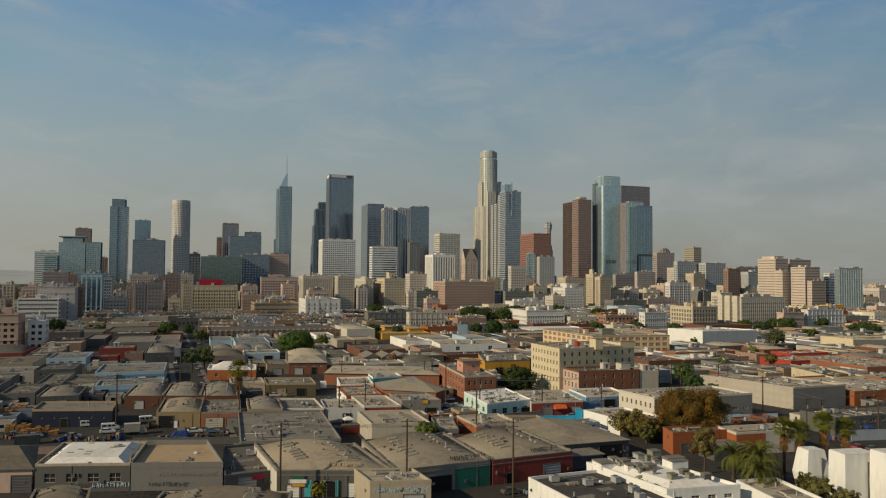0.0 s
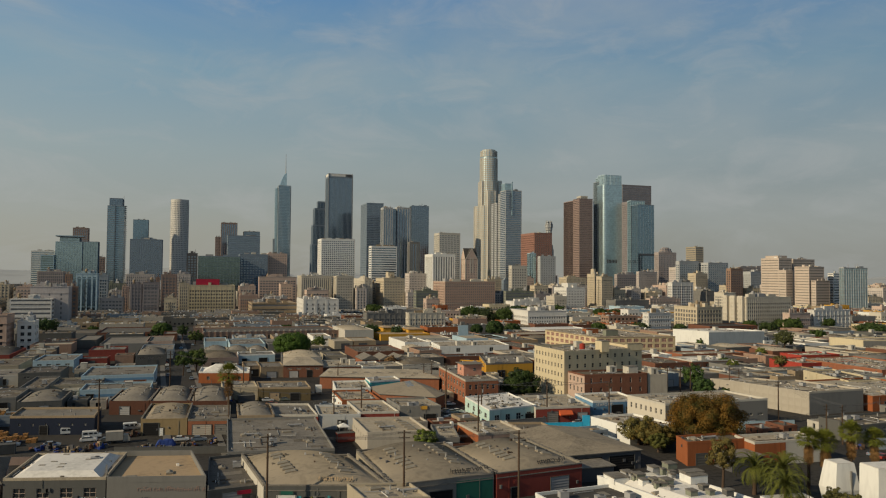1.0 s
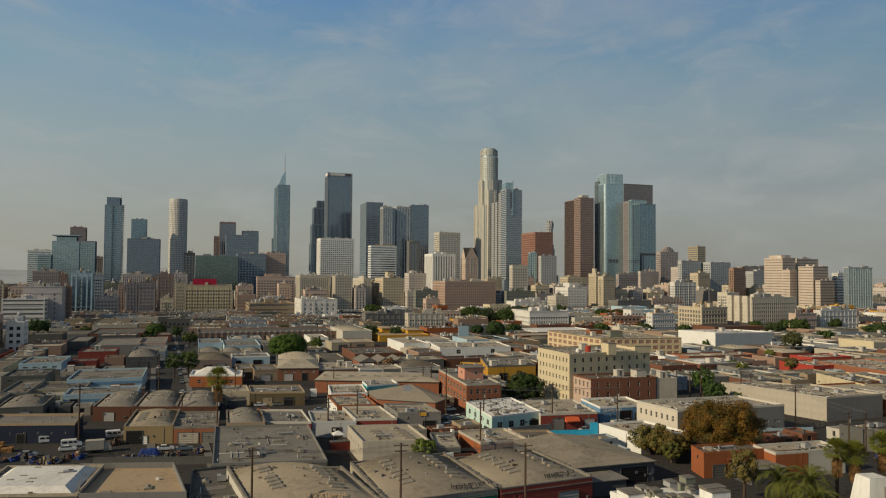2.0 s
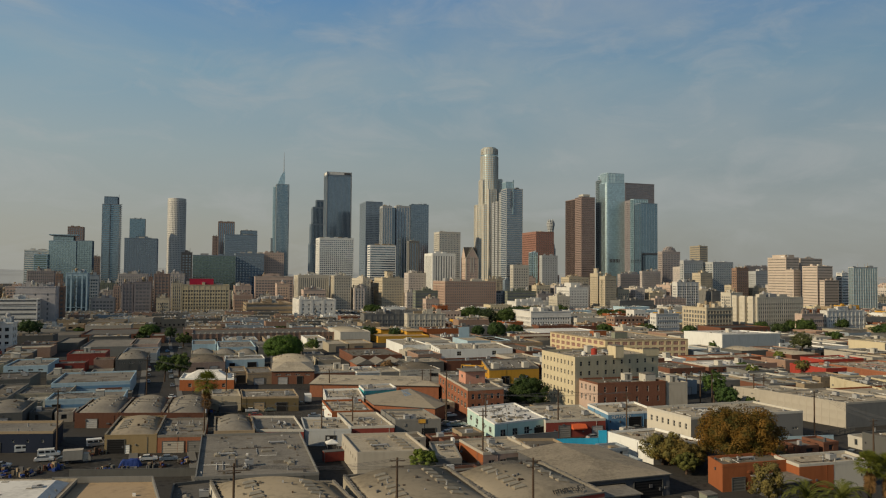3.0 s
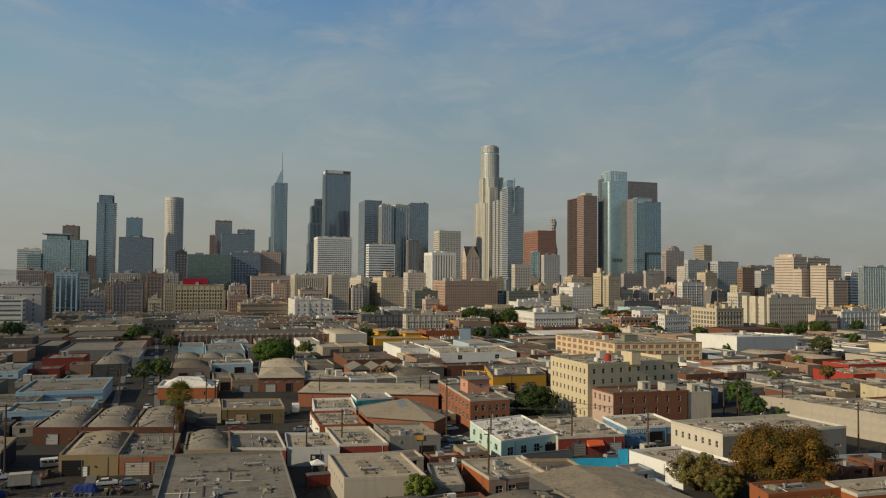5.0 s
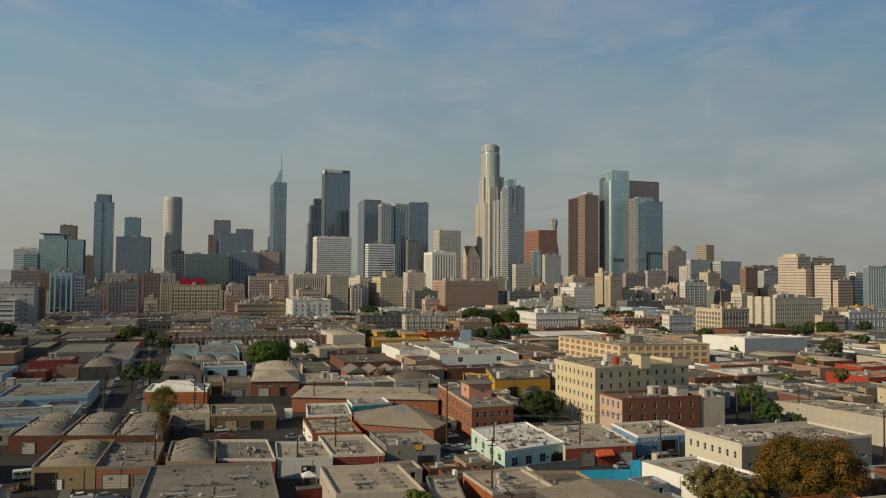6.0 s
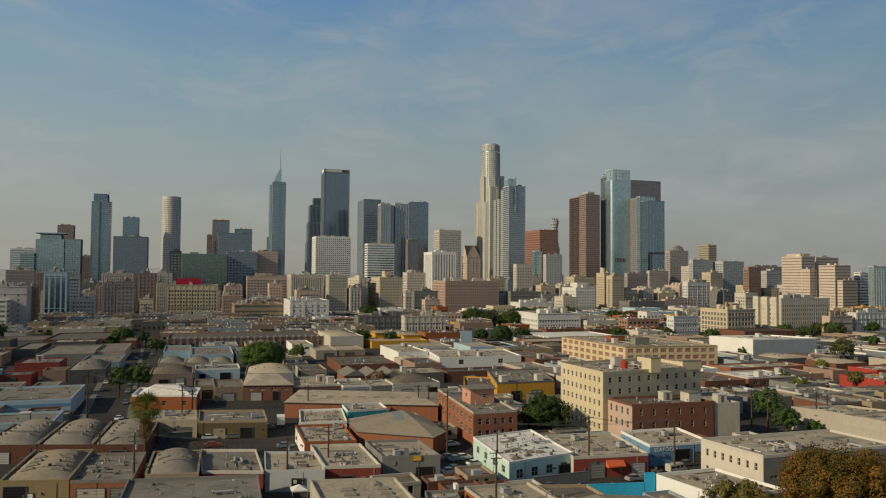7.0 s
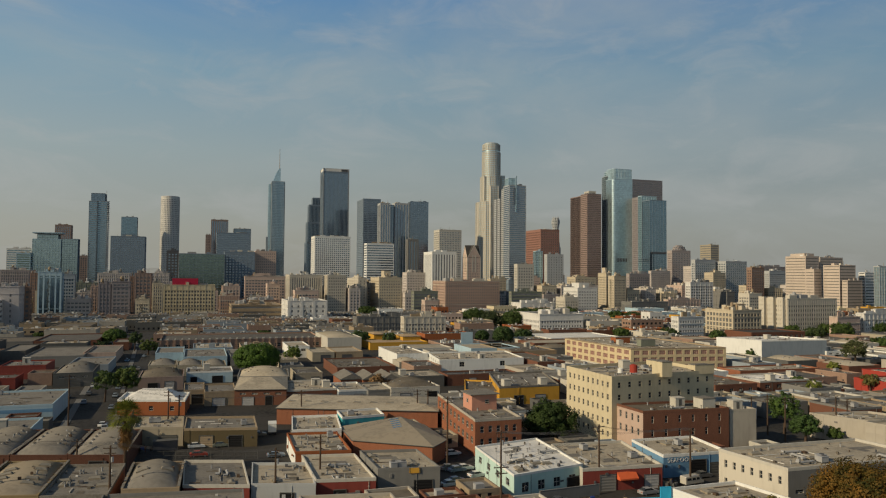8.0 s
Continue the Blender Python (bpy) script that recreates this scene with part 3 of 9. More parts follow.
def tower(name, x, y, w, d, h, turn=0, lean=0, wall="grey", glass="dark", style="grid", floor=3.9, bay=4.5, share=0.55, base=0.0, roof="roofgrey",
          crown=0.0, crown_share=0.6, cap="", left_bays=0, label="", category="skyscraper", group="", root=None, at=(0, 0), gear=True, tall=0.52):
    """A tall block: glazed core with a facade in front of it. style: grid (cut openings), bands, fins or glass (thin mullions)."""
    root = root or thing(name, x, y, 0, label, category, group)
    flat = plan(w, d, turn, lean)
    pl = (lambda a, b, z: flat(a + at[0], b + at[1], z)) if at != (0, 0) else flat
    note_foot("tower", x + at[0], y + at[1], w, d, h, turn, lean)
    mark = int(abs(x) * 3 + abs(y) * 7 + h)
    core = Shape()
    g = 0.35
    core.box(g, w - g, g, d - g, base, h - 0.5, pl)
    part("glazing", core, glazing(glass), root)
    sh = Shape()
    floors = max(1, int((h - base) / floor))
    if style == "grid":
        for side, (length, q) in sides(w, d, pl).items():
            if side == "back":
                sh.face((q(0, base, 0), q(length, base, 0), q(length, h, 0), q(0, h, 0)))
                continue
            spans = rhythm(length, max(1, round(length / bay)), share, min(1.2, length * 0.1))
            top = h - 1.6
            n = max(1, int((top - base) / floor))
            levels = [(base + 1.1 + i * floor, base + 1.1 + i * floor + floor * tall) for i in range(n)]
            wall_face(sh, q, length, base, h, spans, levels, 0.34)
    elif style == "bands":
        for i in range(floors + 1):
            z = base + i * floor
            z1 = min(z + floor * share, h)
            if z1 > z:
                sh.box(0, w, 0, d, z, z1, pl)
        for a, b in ((0, 0), (w - 0.8, 0), (0, d - 0.8), (w - 0.8, d - 0.8)):
            sh.box(a - 0.05, a + 0.85, b - 0.05, b + 0.85, base, h, pl)
    else:
        k = share * bay if style == "fins" else 0.22
        for side, (length, q) in sides(w, d, pl).items():
            n = max(2, round(length / bay))
            for i in range(n + 1):
                s = min(max(i * length / n, k / 2), length - k / 2)
                sh.box(s - k / 2, s + k / 2, -0.36, 0.12, base, h, lambda a, b, z, q=q: q(a, z, b))
        if style == "glass":
            for i in range(1, floors + 1):
                sh.box(0.18, w - 0.18, 0.18, d - 0.18, base + i * floor - 0.35, base + i * floor, pl)
        else:
            sh.box(0.0, w, 0.0, d, h - floor * 0.9, h - 0.6, pl)
    tagged(part("facade", sh, paint(wall), root), kind="stuff")
    tp = Shape()
    tp.box(0.3, w - 0.3, 0.3, d - 0.3, h - 0.6, h - 0.45, pl)
    part("roof", tp, paint(roof), root)
    pp = Shape()
    t = 0.5
    for a0, a1, b0, b1 in ((-0.1, w + 0.1, -0.1, t), (-0.1, w + 0.1, d - t, d + 0.1), (-0.1, t, t, d - t), (w - t, w + 0.1, t, d - t)):
        pp.box(a0, a1, b0, b1, h - 0.62, h + 0.5, pl)
    part("parapet", pp, paint(wall), root)
    if name == "midrise_building":
        # belt courses, a cornice and the huts, tanks and ducts on the roof
        be = Shape()
        for z in (min(h * 0.3, floor * 2 + 0.6), h - floor * 1.4, h - 0.15):
            be.box(-0.3, w + 0.3, -0.3, 0.06, z, z + 0.4, pl)
            be.box(-0.3, 0.06, 0.06, d, z, z + 0.4, pl)
            be.box(w - 0.06, w + 0.3, 0.06, d, z, z + 0.4, pl)
        tagged(part("cornice", be, paint("stone" if wall in ("umber", "taupe", "rose", "rust") else wall), root), kind="stuff")
        pi = Shape()
        if mark % 3 != 1 and style == "grid":
            # shallow piers between the window bays
            for side in ("front", "left"):
                length, q = sides(w, d, pl)[side]
                m = min(1.2, length * 0.1)
                n = max(1, round(length / bay))
                step = 1 if mark % 2 else 2
                for i in range(0, n + 1, step):
                    c = m + (length - 2 * m) * i / n
                    k = bay * (1 - share) * 0.32
                    pi.box(max(c - k, 0), min(c + k, length), 0.0, 0.22, base + 0.5, h - 0.3, lambda a, b, z, q=q: q(a, z, b))
        if mark % 4 == 0 and d > 9 and w > 9:
            # iron fire escape: landings, rails and slanting ladders
            length, q = sides(w, d, pl)["left" if x > 150 else "front"]
            c = length * 0.45
            n = max(2, int((h - 4) / floor))
            for i in range(1, n):
                z = base + i * floor + 0.5
                pi.box(c - 1.8, c + 1.8, 0.02, 1.1, z, z + 0.12, lambda a, b, z, q=q: q(a, z, b), 1)
                pi.box(c - 1.8, c + 1.8, 1.02, 1.1, z + 0.9, z + 1.0, lambda a, b, z, q=q: q(a, z, b), 1)
                e = 1 if i % 2 else -1
                pi.face((q(c - e * 1.3, z, 0.6), q(c - e * 0.7, z, 0.6), q(c + e * 1.3, z + floor, 0.6), q(c + e * 0.7, z + floor, 0.6)), 1)
        if pi.f:
            tagged(part("facade_relief", pi, [paint(wall), paint("midgrey")], root), kind="stuff")
    rng = random.Random(mark)
    if gear:
        hut = Shape()
        old = name == "midrise_building"
        for _ in range(rng.randint(5, 10) if old else rng.randint(3, 7)):
            a, b, s = rng.uniform(0.05, 0.78) * w, rng.uniform(0.05, 0.6) * d, rng.uniform(0.06, 0.2)
            hut.box(a, min(a + s * w, w - 0.7), b, min(b + s * d, d - 0.7), h - 0.46, h + rng.uniform(0.8, 4.4 if old else 3.6), pl, rng.choice((0, 0, 1, 2)))
        if old and w > 9:
            # a tank on legs and a stair head with its own little roof
            a, b, r = rng.uniform(0.2, 0.75) * w, rng.uniform(0.15, 0.5) * d, rng.uniform(1.1, 1.7)
            for u, v in ((-1, -1), (1, -1), (1, 1), (-1, 1)):
                hut.box(a + u * r * 0.7 - 0.1, a + u * r * 0.7 + 0.1, b + v * r * 0.7 - 0.1, b + v * r * 0.7 + 0.1, h - 0.45, h + 2.2, pl, 2)
            hut.tube(pl(a, b, h + 2.2), pl(a, b, h + 5.0), r, r, 10, 2)
            hut.tube(pl(a, b, h + 5.0), pl(a, b, h + 6.0), r, 0.1, 10, 2)
            a, b = rng.uniform(0.1, 0.6) * w, rng.uniform(0.05, 0.3) * d
            hut.box(a, a + 3.4, b, b + 4.0, h - 0.46, h + 3.2, pl, 0)
            hut.box(a - 0.2, a + 3.6, b - 0.2, b + 4.2, h + 3.2, h + 3.5, pl, 1)
        for _ in range(3):
            a, b = rng.uniform(0.15, 0.85) * w, rng.uniform(0.1, 0.5) * d
            hut.box(a, a + 0.25, b, b + 0.25, h - 0.45, h + rng.uniform(3, 7), pl, 2)
        tagged(part("roof_machinery", hut, [paint(wall), paint(rng.choice(("offwhite", "chalk", "stone"))), paint(rng.choice(("grey", "steel", "tan")))], root), kind="stuff")
    if crown > 0:
        k = (1 - crown_share) / 2
        cr = Shape()
        cr.box(w * k, w * (1 - k), d * k, d * (1 - k), h - 0.45, h + crown, pl)
        cr.box(w * k - 0.15, w * (1 - k) + 0.15, d * k - 0.15, d * (1 - k) + 0.15, h + crown, h + crown + 0.3, pl)
        part("penthouse", cr, paint(cap or wall), root)
    for i in range(left_bays):
        by = Shape()
        k = d / left_bays
        wall_face(by, lambda s, z, o: pl(-3.0 - o, d - k * (i + 0.2) - s, z), k * 0.6, base, h + 1.5, rhythm(k * 0.6, 2, 0.4), [(base + 1.2 + j * floor, base + 2.9 + j * floor) for j in range(int((h - base) / floor))], 0.3)
        by.box(-2.7, 0, d - k * (i + 0.8), d - k * (i + 0.2), base, h + 1.4, pl)
        part("bay", by, paint(wall), root)
    return root


def block_on(name, x, y, z, w, d, h, wall="offwhite", over=0.0, window=False, label="", category="stair head"):
    """A small built block standing on a roof, with its own flat top."""
    root = thing(name, x, y, z, label, category)
    sh = Shape()
    sh.box(0, w, 0, d, 0, h)
    part("wall", sh, paint(wall), root)
    rf = Shape()
    rf.box(-over - 0.08, w + over + 0.08, -over - 0.08, d + over + 0.08, h, h + 0.22)
    part("roof", rf, paint("rooflight"), root)
    if window:
        pane, fr = window_mesh(1.2, 1.1, "offwhite")
        for px, py, rz in ((w * 0.6, -0.03, 0), (-0.03, d * 0.5, -90)):
            ob = new("window", pane)
            ob.parent, ob.matrix_local = root, pose(px, py, h * 0.55, 0, 0, rz)
            part("frame", fr, None, ob)
    return root


def poly_tier(root, pts, z0, z1, wall="grey", glass="dark", floor=3.9, share=0.4, fins=0, fin_w=0.8, cap=True):
    """One tier of a tower over a many-sided plan: glazed core, floor rings and upright fins."""
    mid = Vector((sum(p[0] for p in pts) / len(pts), sum(p[1] for p in pts) / len(pts)))
    inner = [mid + (Vector(p) - mid) * (1 - 0.4 / max(2, (Vector(p) - mid).length)) for p in pts]

    def prism(sh, ring, a, b):
        n = len(ring)
        for i in range(n):
            p, q = ring[i], ring[(i + 1) % n]
            sh.face(((p[0], p[1], a), (q[0], q[1], a), (q[0], q[1], b), (p[0], p[1], b)))
        sh.face([(p[0], p[1], b) for p in ring])
        sh.face([(p[0], p[1], a) for p in reversed(ring)])

    core = Shape()
    prism(core, inner, z0, z1 - 0.4)
    part("glazing", core, glazing(glass), root)
    sh = Shape()
    n = max(1, int((z1 - z0) / floor))
    for i in range(n):
        z = z0 + i * (z1 - z0) / n
        prism(sh, pts, z, z + (z1 - z0) / n * share)
    if fins:
        per = [Vector(p) for p in pts]
        for p, q in zip(per, per[1:] + per[:1]):
            k = max(1, round((q - p).length / fins))
            for j in range(k):
                c = p.lerp(q, j / k)
                o = (c - mid).normalized()
                s = Vector((-o.y, o.x)) * fin_w / 2
                a, b, e, f = c + s + o * 0.3, c - s + o * 0.3, c - s - o * 0.5, c + s - o * 0.5
                for u, v in ((a, b), (b, e), (f, a)):
                    sh.face(((u.x, u.y, z0), (v.x, v.y, z0), (v.x, v.y, z1), (u.x, u.y, z1)))
    tagged(part("facade", sh, paint(wall), root), kind="stuff")
    if cap:
        rf = Shape()
        prism(rf, pts, z1 - 0.4, z1 + 0.9)
        part("parapet", rf, paint(wall), root)


def ring(r, n=24, cx=0.0, cy=0.0, squash=1.0):
    return [(cx + r * math.cos(2 * math.pi * i / n), cy + squash * r * math.sin(2 * math.pi * i / n)) for i in range(n)]


# ---- ground ----
def build_hills():
    """Far low hills beyond the basin."""
    rng = random.Random(3)
    sh = Shape()
    n = 70
    for k, (dist, top) in enumerate(((4300, 70), (4700, 125))):
        line = []
        for i in range(n + 1):
            a = radians(-30 + 100 * i / n)
            hgt = top * (0.35 + 0.65 * abs(noise.noise(Vector((i * 0.11 + k * 9, 0.3, 0)))) + 0.10 * noise.noise(Vector((i * 0.6, k, 2))))
            line.append((dist * math.sin(a), dist * math.cos(a), hgt))
        for p, q in zip(line, line[1:]):
            sh.face(((p[0] * 0.8, p[1] * 0.8, -5), (q[0] * 0.8, q[1] * 0.8, -5), q, p))
            sh.face((p, q, (q[0] * 1.1, q[1] * 1.1, -5), (p[0] * 1.1, p[1] * 1.1, -5)))
    tagged(new("backdrop", sh.mesh("backdrop", [wall_mat(0.33, 0.345, 0.35, 0.95, "far_hills")])), "low hazy grey hills on the horizon", "hills", "", "structure")


def build_ground():
    sh = Shape()
    sh.face(((-9000, -3000, 0), (9000, -3000, 0), (9000, 12000, 0), (-9000, 12000, 0)))
    tagged(new("ground", sh.mesh("ground", [ground_mat()])), "patched grey asphalt city ground", "ground", "", "structure")


build_ground()
build_hills()
# ---- landmark towers ----
def landmark_tower(x, y, h, m):
    """The tallest tower: a pale round shaft with a fluted crown, held by stepped corner masses."""
    root = thing("skyscraper", x, y, 0, "tall pale stone tower stepping in to a round crown", "skyscraper")
    poly_tier(root, ring(27.5 * m, 8), 0, h - 124 * m, "offwhite", "pale", 4.2, 0.5, 4.5, 1.7)
    poly_tier(root, ring(23 * m, 12), h - 124 * m, h - 71 * m, "offwhite", "pale", 4.2, 0.5, 4.3, 1.7)
    for o, p, r, down in ((-20, 8, 8.0, 124), (-15, -8, 6.5, 71), (16, -6, 8.5, 68), (20, -14, 8.0, 128), (-4, -20, 9.0, 92)):
        o, p, r = o * m, p * m, r * m
        poly_tier(root, [(o - r, p - r), (o + r, p - r), (o + r, p + r), (o - r, p + r)], 0, h - down * m, "offwhite", "pale", 4.2, 0.45, 3.4, 1.5)
    poly_tier(root, ring(19.3 * m, 32), h - 71 * m, h - 19 * m, "offwhite", "pale", 4.2, 0.42, 3.0, 1.3)
    poly_tier(root, ring(18.0 * m, 32), h - 19 * m, h - 15 * m, "grey", "pale", 3.4, 0.3)
    poly_tier(root, ring(18.6 * m, 16), h - 15 * m, h - 3 * m, "offwhite", "pale", 5.6, 0.22, 3.7, 2.1)
    poly_tier(root, ring(14.5 * m, 16), h - 3 * m, h, "offwhite", "pale", 3.0, 0.5)
    return root


def round_tower(x, y, h, r):
    root = thing("skyscraper", x, y, 0, "round pale tower with gridded floors", "skyscraper")
    poly_tier(root, ring(r, 36), 0, h - 8, "chalk", "mid", 5.4, 0.5, 4.4, 1.9)
    poly_tier(root, ring(r * 0.98, 36), h - 8, h, "chalk", "mid", 4.0, 0.75, 4.4, 2.2)
    return root


def spire_tower(x, y, w, h, top):
    root = thing("skyscraper", x, y, 0, "slim blue glass tower with a sail crown and spire", "skyscraper")
    d = w * 1.2
    poly_tier(root, [(-w / 2, -d / 2), (w / 2 - 2, -d / 2), (w / 2, -d / 2 + 3), (w / 2, d / 2), (-w / 2, d / 2)], 0, h, "bluegrey", "blue", 4.0, 0.12, 3.0, 0.4)
    sail = Shape()
    n = 8
    for i in range(n):
        a, b = i / n, (i + 1) / n
        z0, z1 = h + 36 * math.sin(a * 1.57), h + 36 * math.sin(b * 1.57)
        p, q = -w * 0.40 + w * 0.57 * a, -w * 0.40 + w * 0.57 * b
        sail.face(((p, -d * 0.3, h), (q, -d * 0.3, h), (q, -d * 0.3, z1), (p, -d * 0.3, z0)))
        sail.face(((q, d * 0.3, h), (p, d * 0.3, h), (p, d * 0.3, z0), (q, d * 0.3, z1)))
        sail.face(((p, -d * 0.3, z0), (q, -d * 0.3, z1), (q, d * 0.3, z1), (p, d * 0.3, z0)))
    sail.face(((w * 0.17, -d * 0.3, h), (w * 0.17, d * 0.3, h), (w * 0.17, d * 0.3, h + 36), (w * 0.17, -d * 0.3, h + 36)))
    part("sail_crown", sail, glazing("pale"), root)
    sp = Shape()
    sp.tube((w * 0.12, 0, h), (w * 0.12, 0, h + (top - h) * 0.4), 2.4, 1.6, 8)
    sp.tube((w * 0.12, 0, h + (top - h) * 0.4), (w * 0.12, 0, top), 1.2, 0.4, 8)
    part("spire", sp, paint("steel"), root)
    low = Shape()
    low.box(-w / 2 - 7, -w / 2 - 0.05, -d * 0.1, d * 0.4, 0, h * 0.98)
    part("annex", low, glazing("pale"), root, "paler glass wing")
    foot = Shape()
    foot.box(-w / 2 - 12, -w / 2 - 7.05, -d * 0.1, d * 0.3, 0, h * 0.5)
    part("lift_shaft", foot, paint("bluegrey"), root)
    return root


def curved_glass_tower(x, y, w, h):
    root = thing("skyscraper", x, y, 0, "pale blue glass tower with a rounded corner", "skyscraper")
    d, r = 41.0, 6.5
    corner = [(r - r * math.cos(t * math.pi / 16), r - r * math.sin(t * math.pi / 16)) for t in range(0, 9)]
    poly_tier(root, corner + [(w, 0), (w, d * 0.62), (0, d * 0.62)], 0, h - 20, "lightblue", "pale", 3.9, 0.07)
    poly_tier(root, [(0.8, d * 0.5), (w - 2, d * 0.5), (w - 2, d), (0.8, d)], 0, h - 12, "bluegrey", "teal", 3.9, 0.12, 4.2, 0.25)
    inset = [(1.5 + p[0] * 0.94, 1.5 + p[1] * 0.94) for p in corner + [(w, 0), (w, d * 0.6), (0, d * 0.6)]]
    poly_tier(root, inset, h - 20, h, "lightblue", "pale", 5.2, 0.16, 3.2, 0.4)
    poly_tier(root, [(4, d * 0.56), (w - 6, d * 0.56), (w - 6, d - 4), (4, d - 4)], h - 12, h - 3, "lightblue", "teal", 4.5, 0.2, 3.2, 0.4)
    for i in range(7):
        v = Shape()
        v.box(r + 2 + i * 3.4, r + 3.6 + i * 3.4, -0.5, 0.1, h - 179, h - 172)
        part("vent", v, paint("dark"), root, "dark louvred vent")
    return root


def belfry_tower(x, y, h):
    root = thing("belfry_tower", x, y, 0, "slim grey tower with a flared open lantern head", "tower")
    for r, z0, z1 in ((9.0, 0, h - 55), (7.4, h - 55, h - 47), (5.4, h - 47, h - 18), (6.4, h - 18, h - 13), (7.4, h - 13, h - 7), (4.4, h - 7, h - 3)):
        poly_tier(root, ring(r, 8), z0, z1, "pier", "mid", 4.0, 0.6, 3, 1.0)
    for i in range(8):
        w = i * math.pi / 4
        sp = Shape()
        sp.tube((6.2 * math.cos(w), 6.2 * math.sin(w), h - 7), (5.2 * math.cos(w), 5.2 * math.sin(w), h), 0.8, 0.5, 5)
        part("pinnacle", sp, paint("pier"), root)
    return root


def gothic_block(x, y):
    """A brick block with pale quoins and steep cross gables."""
    w, d, h, top = 19.9, 18.7, 67.6, 88.6
    root = thing("gabled_building", x, y, 0, "rose brick block with pale trim and steep dark gables", "building")
    tower("gabled_building", x, y, w, d, h, wall="rose", glass="mid", style="grid", floor=3.6, bay=2.8, share=0.45, root=root, gear=False)
    gw = Shape()
    for q in (lambda a, b, z: (a, b, z), lambda a, b, z: (b, a * d / w, z)):
        gw.face((q(0, -0.06, h + 0.5), q(w, -0.06, h + 0.5), q(w, -0.06, h + 4), q(w / 2, -0.06, top - 1), q(0, -0.06, h + 4)))
        for a0, a1 in ((0.0, 1.2), (w - 1.2, w)):
            gw.face((q(a0, -0.3, 8), q(a1, -0.3, 8), q(a1, -0.3, h + 4), q(a0, -0.3, h + 4)), 1)
        for c in (0.36, 0.56):
            gw.face((q(w * c, -0.3, h - 16), q(w * (c + 0.08), -0.3, h - 16), q(w * (c + 0.08), -0.3, h + 7), q(w * c, -0.3, h + 7)), 1)
        for s0, s1 in ((0.0, 0.5), (1.0, 0.5)):
            gw.face((q(s0 * w, -0.35, h + 4), q(s1 * w, -0.35, top), q(s1 * w, -0.35, top - 1.6), q(s0 * w, -0.35, h + 2.6)), 1)
    part("gable", gw, [paint("rose"), paint("stone")], root, "brick gables edged with pale stone")
    rf = Shape()
    for a, b, c, e in (((-0.3, -0.2, h + 3.6), (-0.3, d, h + 3.6), (w / 2, d, top), (w / 2, -0.2, top)), ((w + 0.3, -0.2, h + 3.6), (w + 0.3, d, h + 3.6), (w / 2, d, top), (w / 2, -0.2, top)),
                       ((-0.2, -0.3, h + 3.6), (w, -0.3, h + 3.6), (w, d / 2, top - 0.1), (-0.2, d / 2, top - 0.1)), ((-0.2, d + 0.3, h + 3.6), (w, d + 0.3, h + 3.6), (w, d / 2, top - 0.1), (-0.2, d / 2, top - 0.1))):
        rf.face((a, b, c, e))
    part("roof", rf, paint("roofdark"), root, "steep dark slate roof")
    return root


def ridge_shed(x, y):
    """A wide low shed of uneven plan: one long slope to a ridge near its far side, hipped towards the street."""
    root = thing("warehouse", x, y, 0, "wide grey shed with a low lopsided ridge roof", "building")
    eave = [(0.0, 0.0), (17.0, -12.2), (22.5, -6.0), (22.5, 13.4), (0.2, 17.2)]
    note_foot("shed", x, y - 12.2, 22.5, 29.4, 7, 0, 0)
    wl = Shape()
    wl.face([(a, b, 0.0) for a, b in eave[::-1]])
    for (a, b), (c, e) in zip(eave, eave[1:] + eave[:1]):
        wl.face(((a, b, 0), (c, e, 0), (c, e, 4.6), (a, b, 4.6)))
    part("wall", wl, paint("redbrick"), root)
    lip = [(11 + (a - 11) * 1.03, 3 + (b - 3) * 1.03, 4.55) for a, b in eave]
    near, far = (15.6, 0.6, 7.0), (16.2, 14.2, 7.0)
    rf = Shape()
    for f in ((lip[4], lip[0], near, far), (lip[0], lip[1], near), (lip[1], lip[2], near), (lip[2], lip[3], far, near), (lip[3], lip[4], far)):
        rf.face(f)
    part("roof", rf, paint("roofbow", "sheet"), root)
    gt = Shape()
    for p, q in zip(lip, lip[1:] + lip[:1]):
        gt.tube((p[0], p[1], 4.5), (q[0], q[1], 4.5), 0.10, 0.10, 6)
    part("gutter", gt, paint("midgrey"), root)
    for i in range(5):
        # flat roof windows below the ridge
        a, b = 11.2 + 0.35 * i, 3.0 + 2.3 * i
        lt = Shape()
        z = 4.62 + 2.45 * a / 16.0
        lt.face(((a, b, z), (a + 2.4, b - 0.2, z + 0.37), (a + 2.4, b + 0.8, z + 0.37), (a, b + 1.0, z)))
        lt.face(((a, b, z - 0.2), (a, b, z), (a, b + 1.0, z), (a, b + 1.0, z - 0.2)))
        lt.face(((a, b, z - 0.2), (a + 2.4, b - 0.2, z + 0.17), (a + 2.4, b - 0.2, z + 0.37), (a, b, z)))
        part("roof_window", lt, glazing("dark"), root)
    return root


def roof_mast(x, y, z0, z1):
    root = thing("roof_mast", x, y, z0, "thin steel mast on a tower roof", "mast")
    sh = Shape()
    sh.tube((0, 0, 0), (0, 0, (z1 - z0) * 0.6), 1.0, 0.7, 8)
    sh.tube((0, 0, (z1 - z0) * 0.6), (0, 0, z1 - z0), 0.6, 0.3, 6)
    part("mast", sh, paint("steel"), root)
    return root


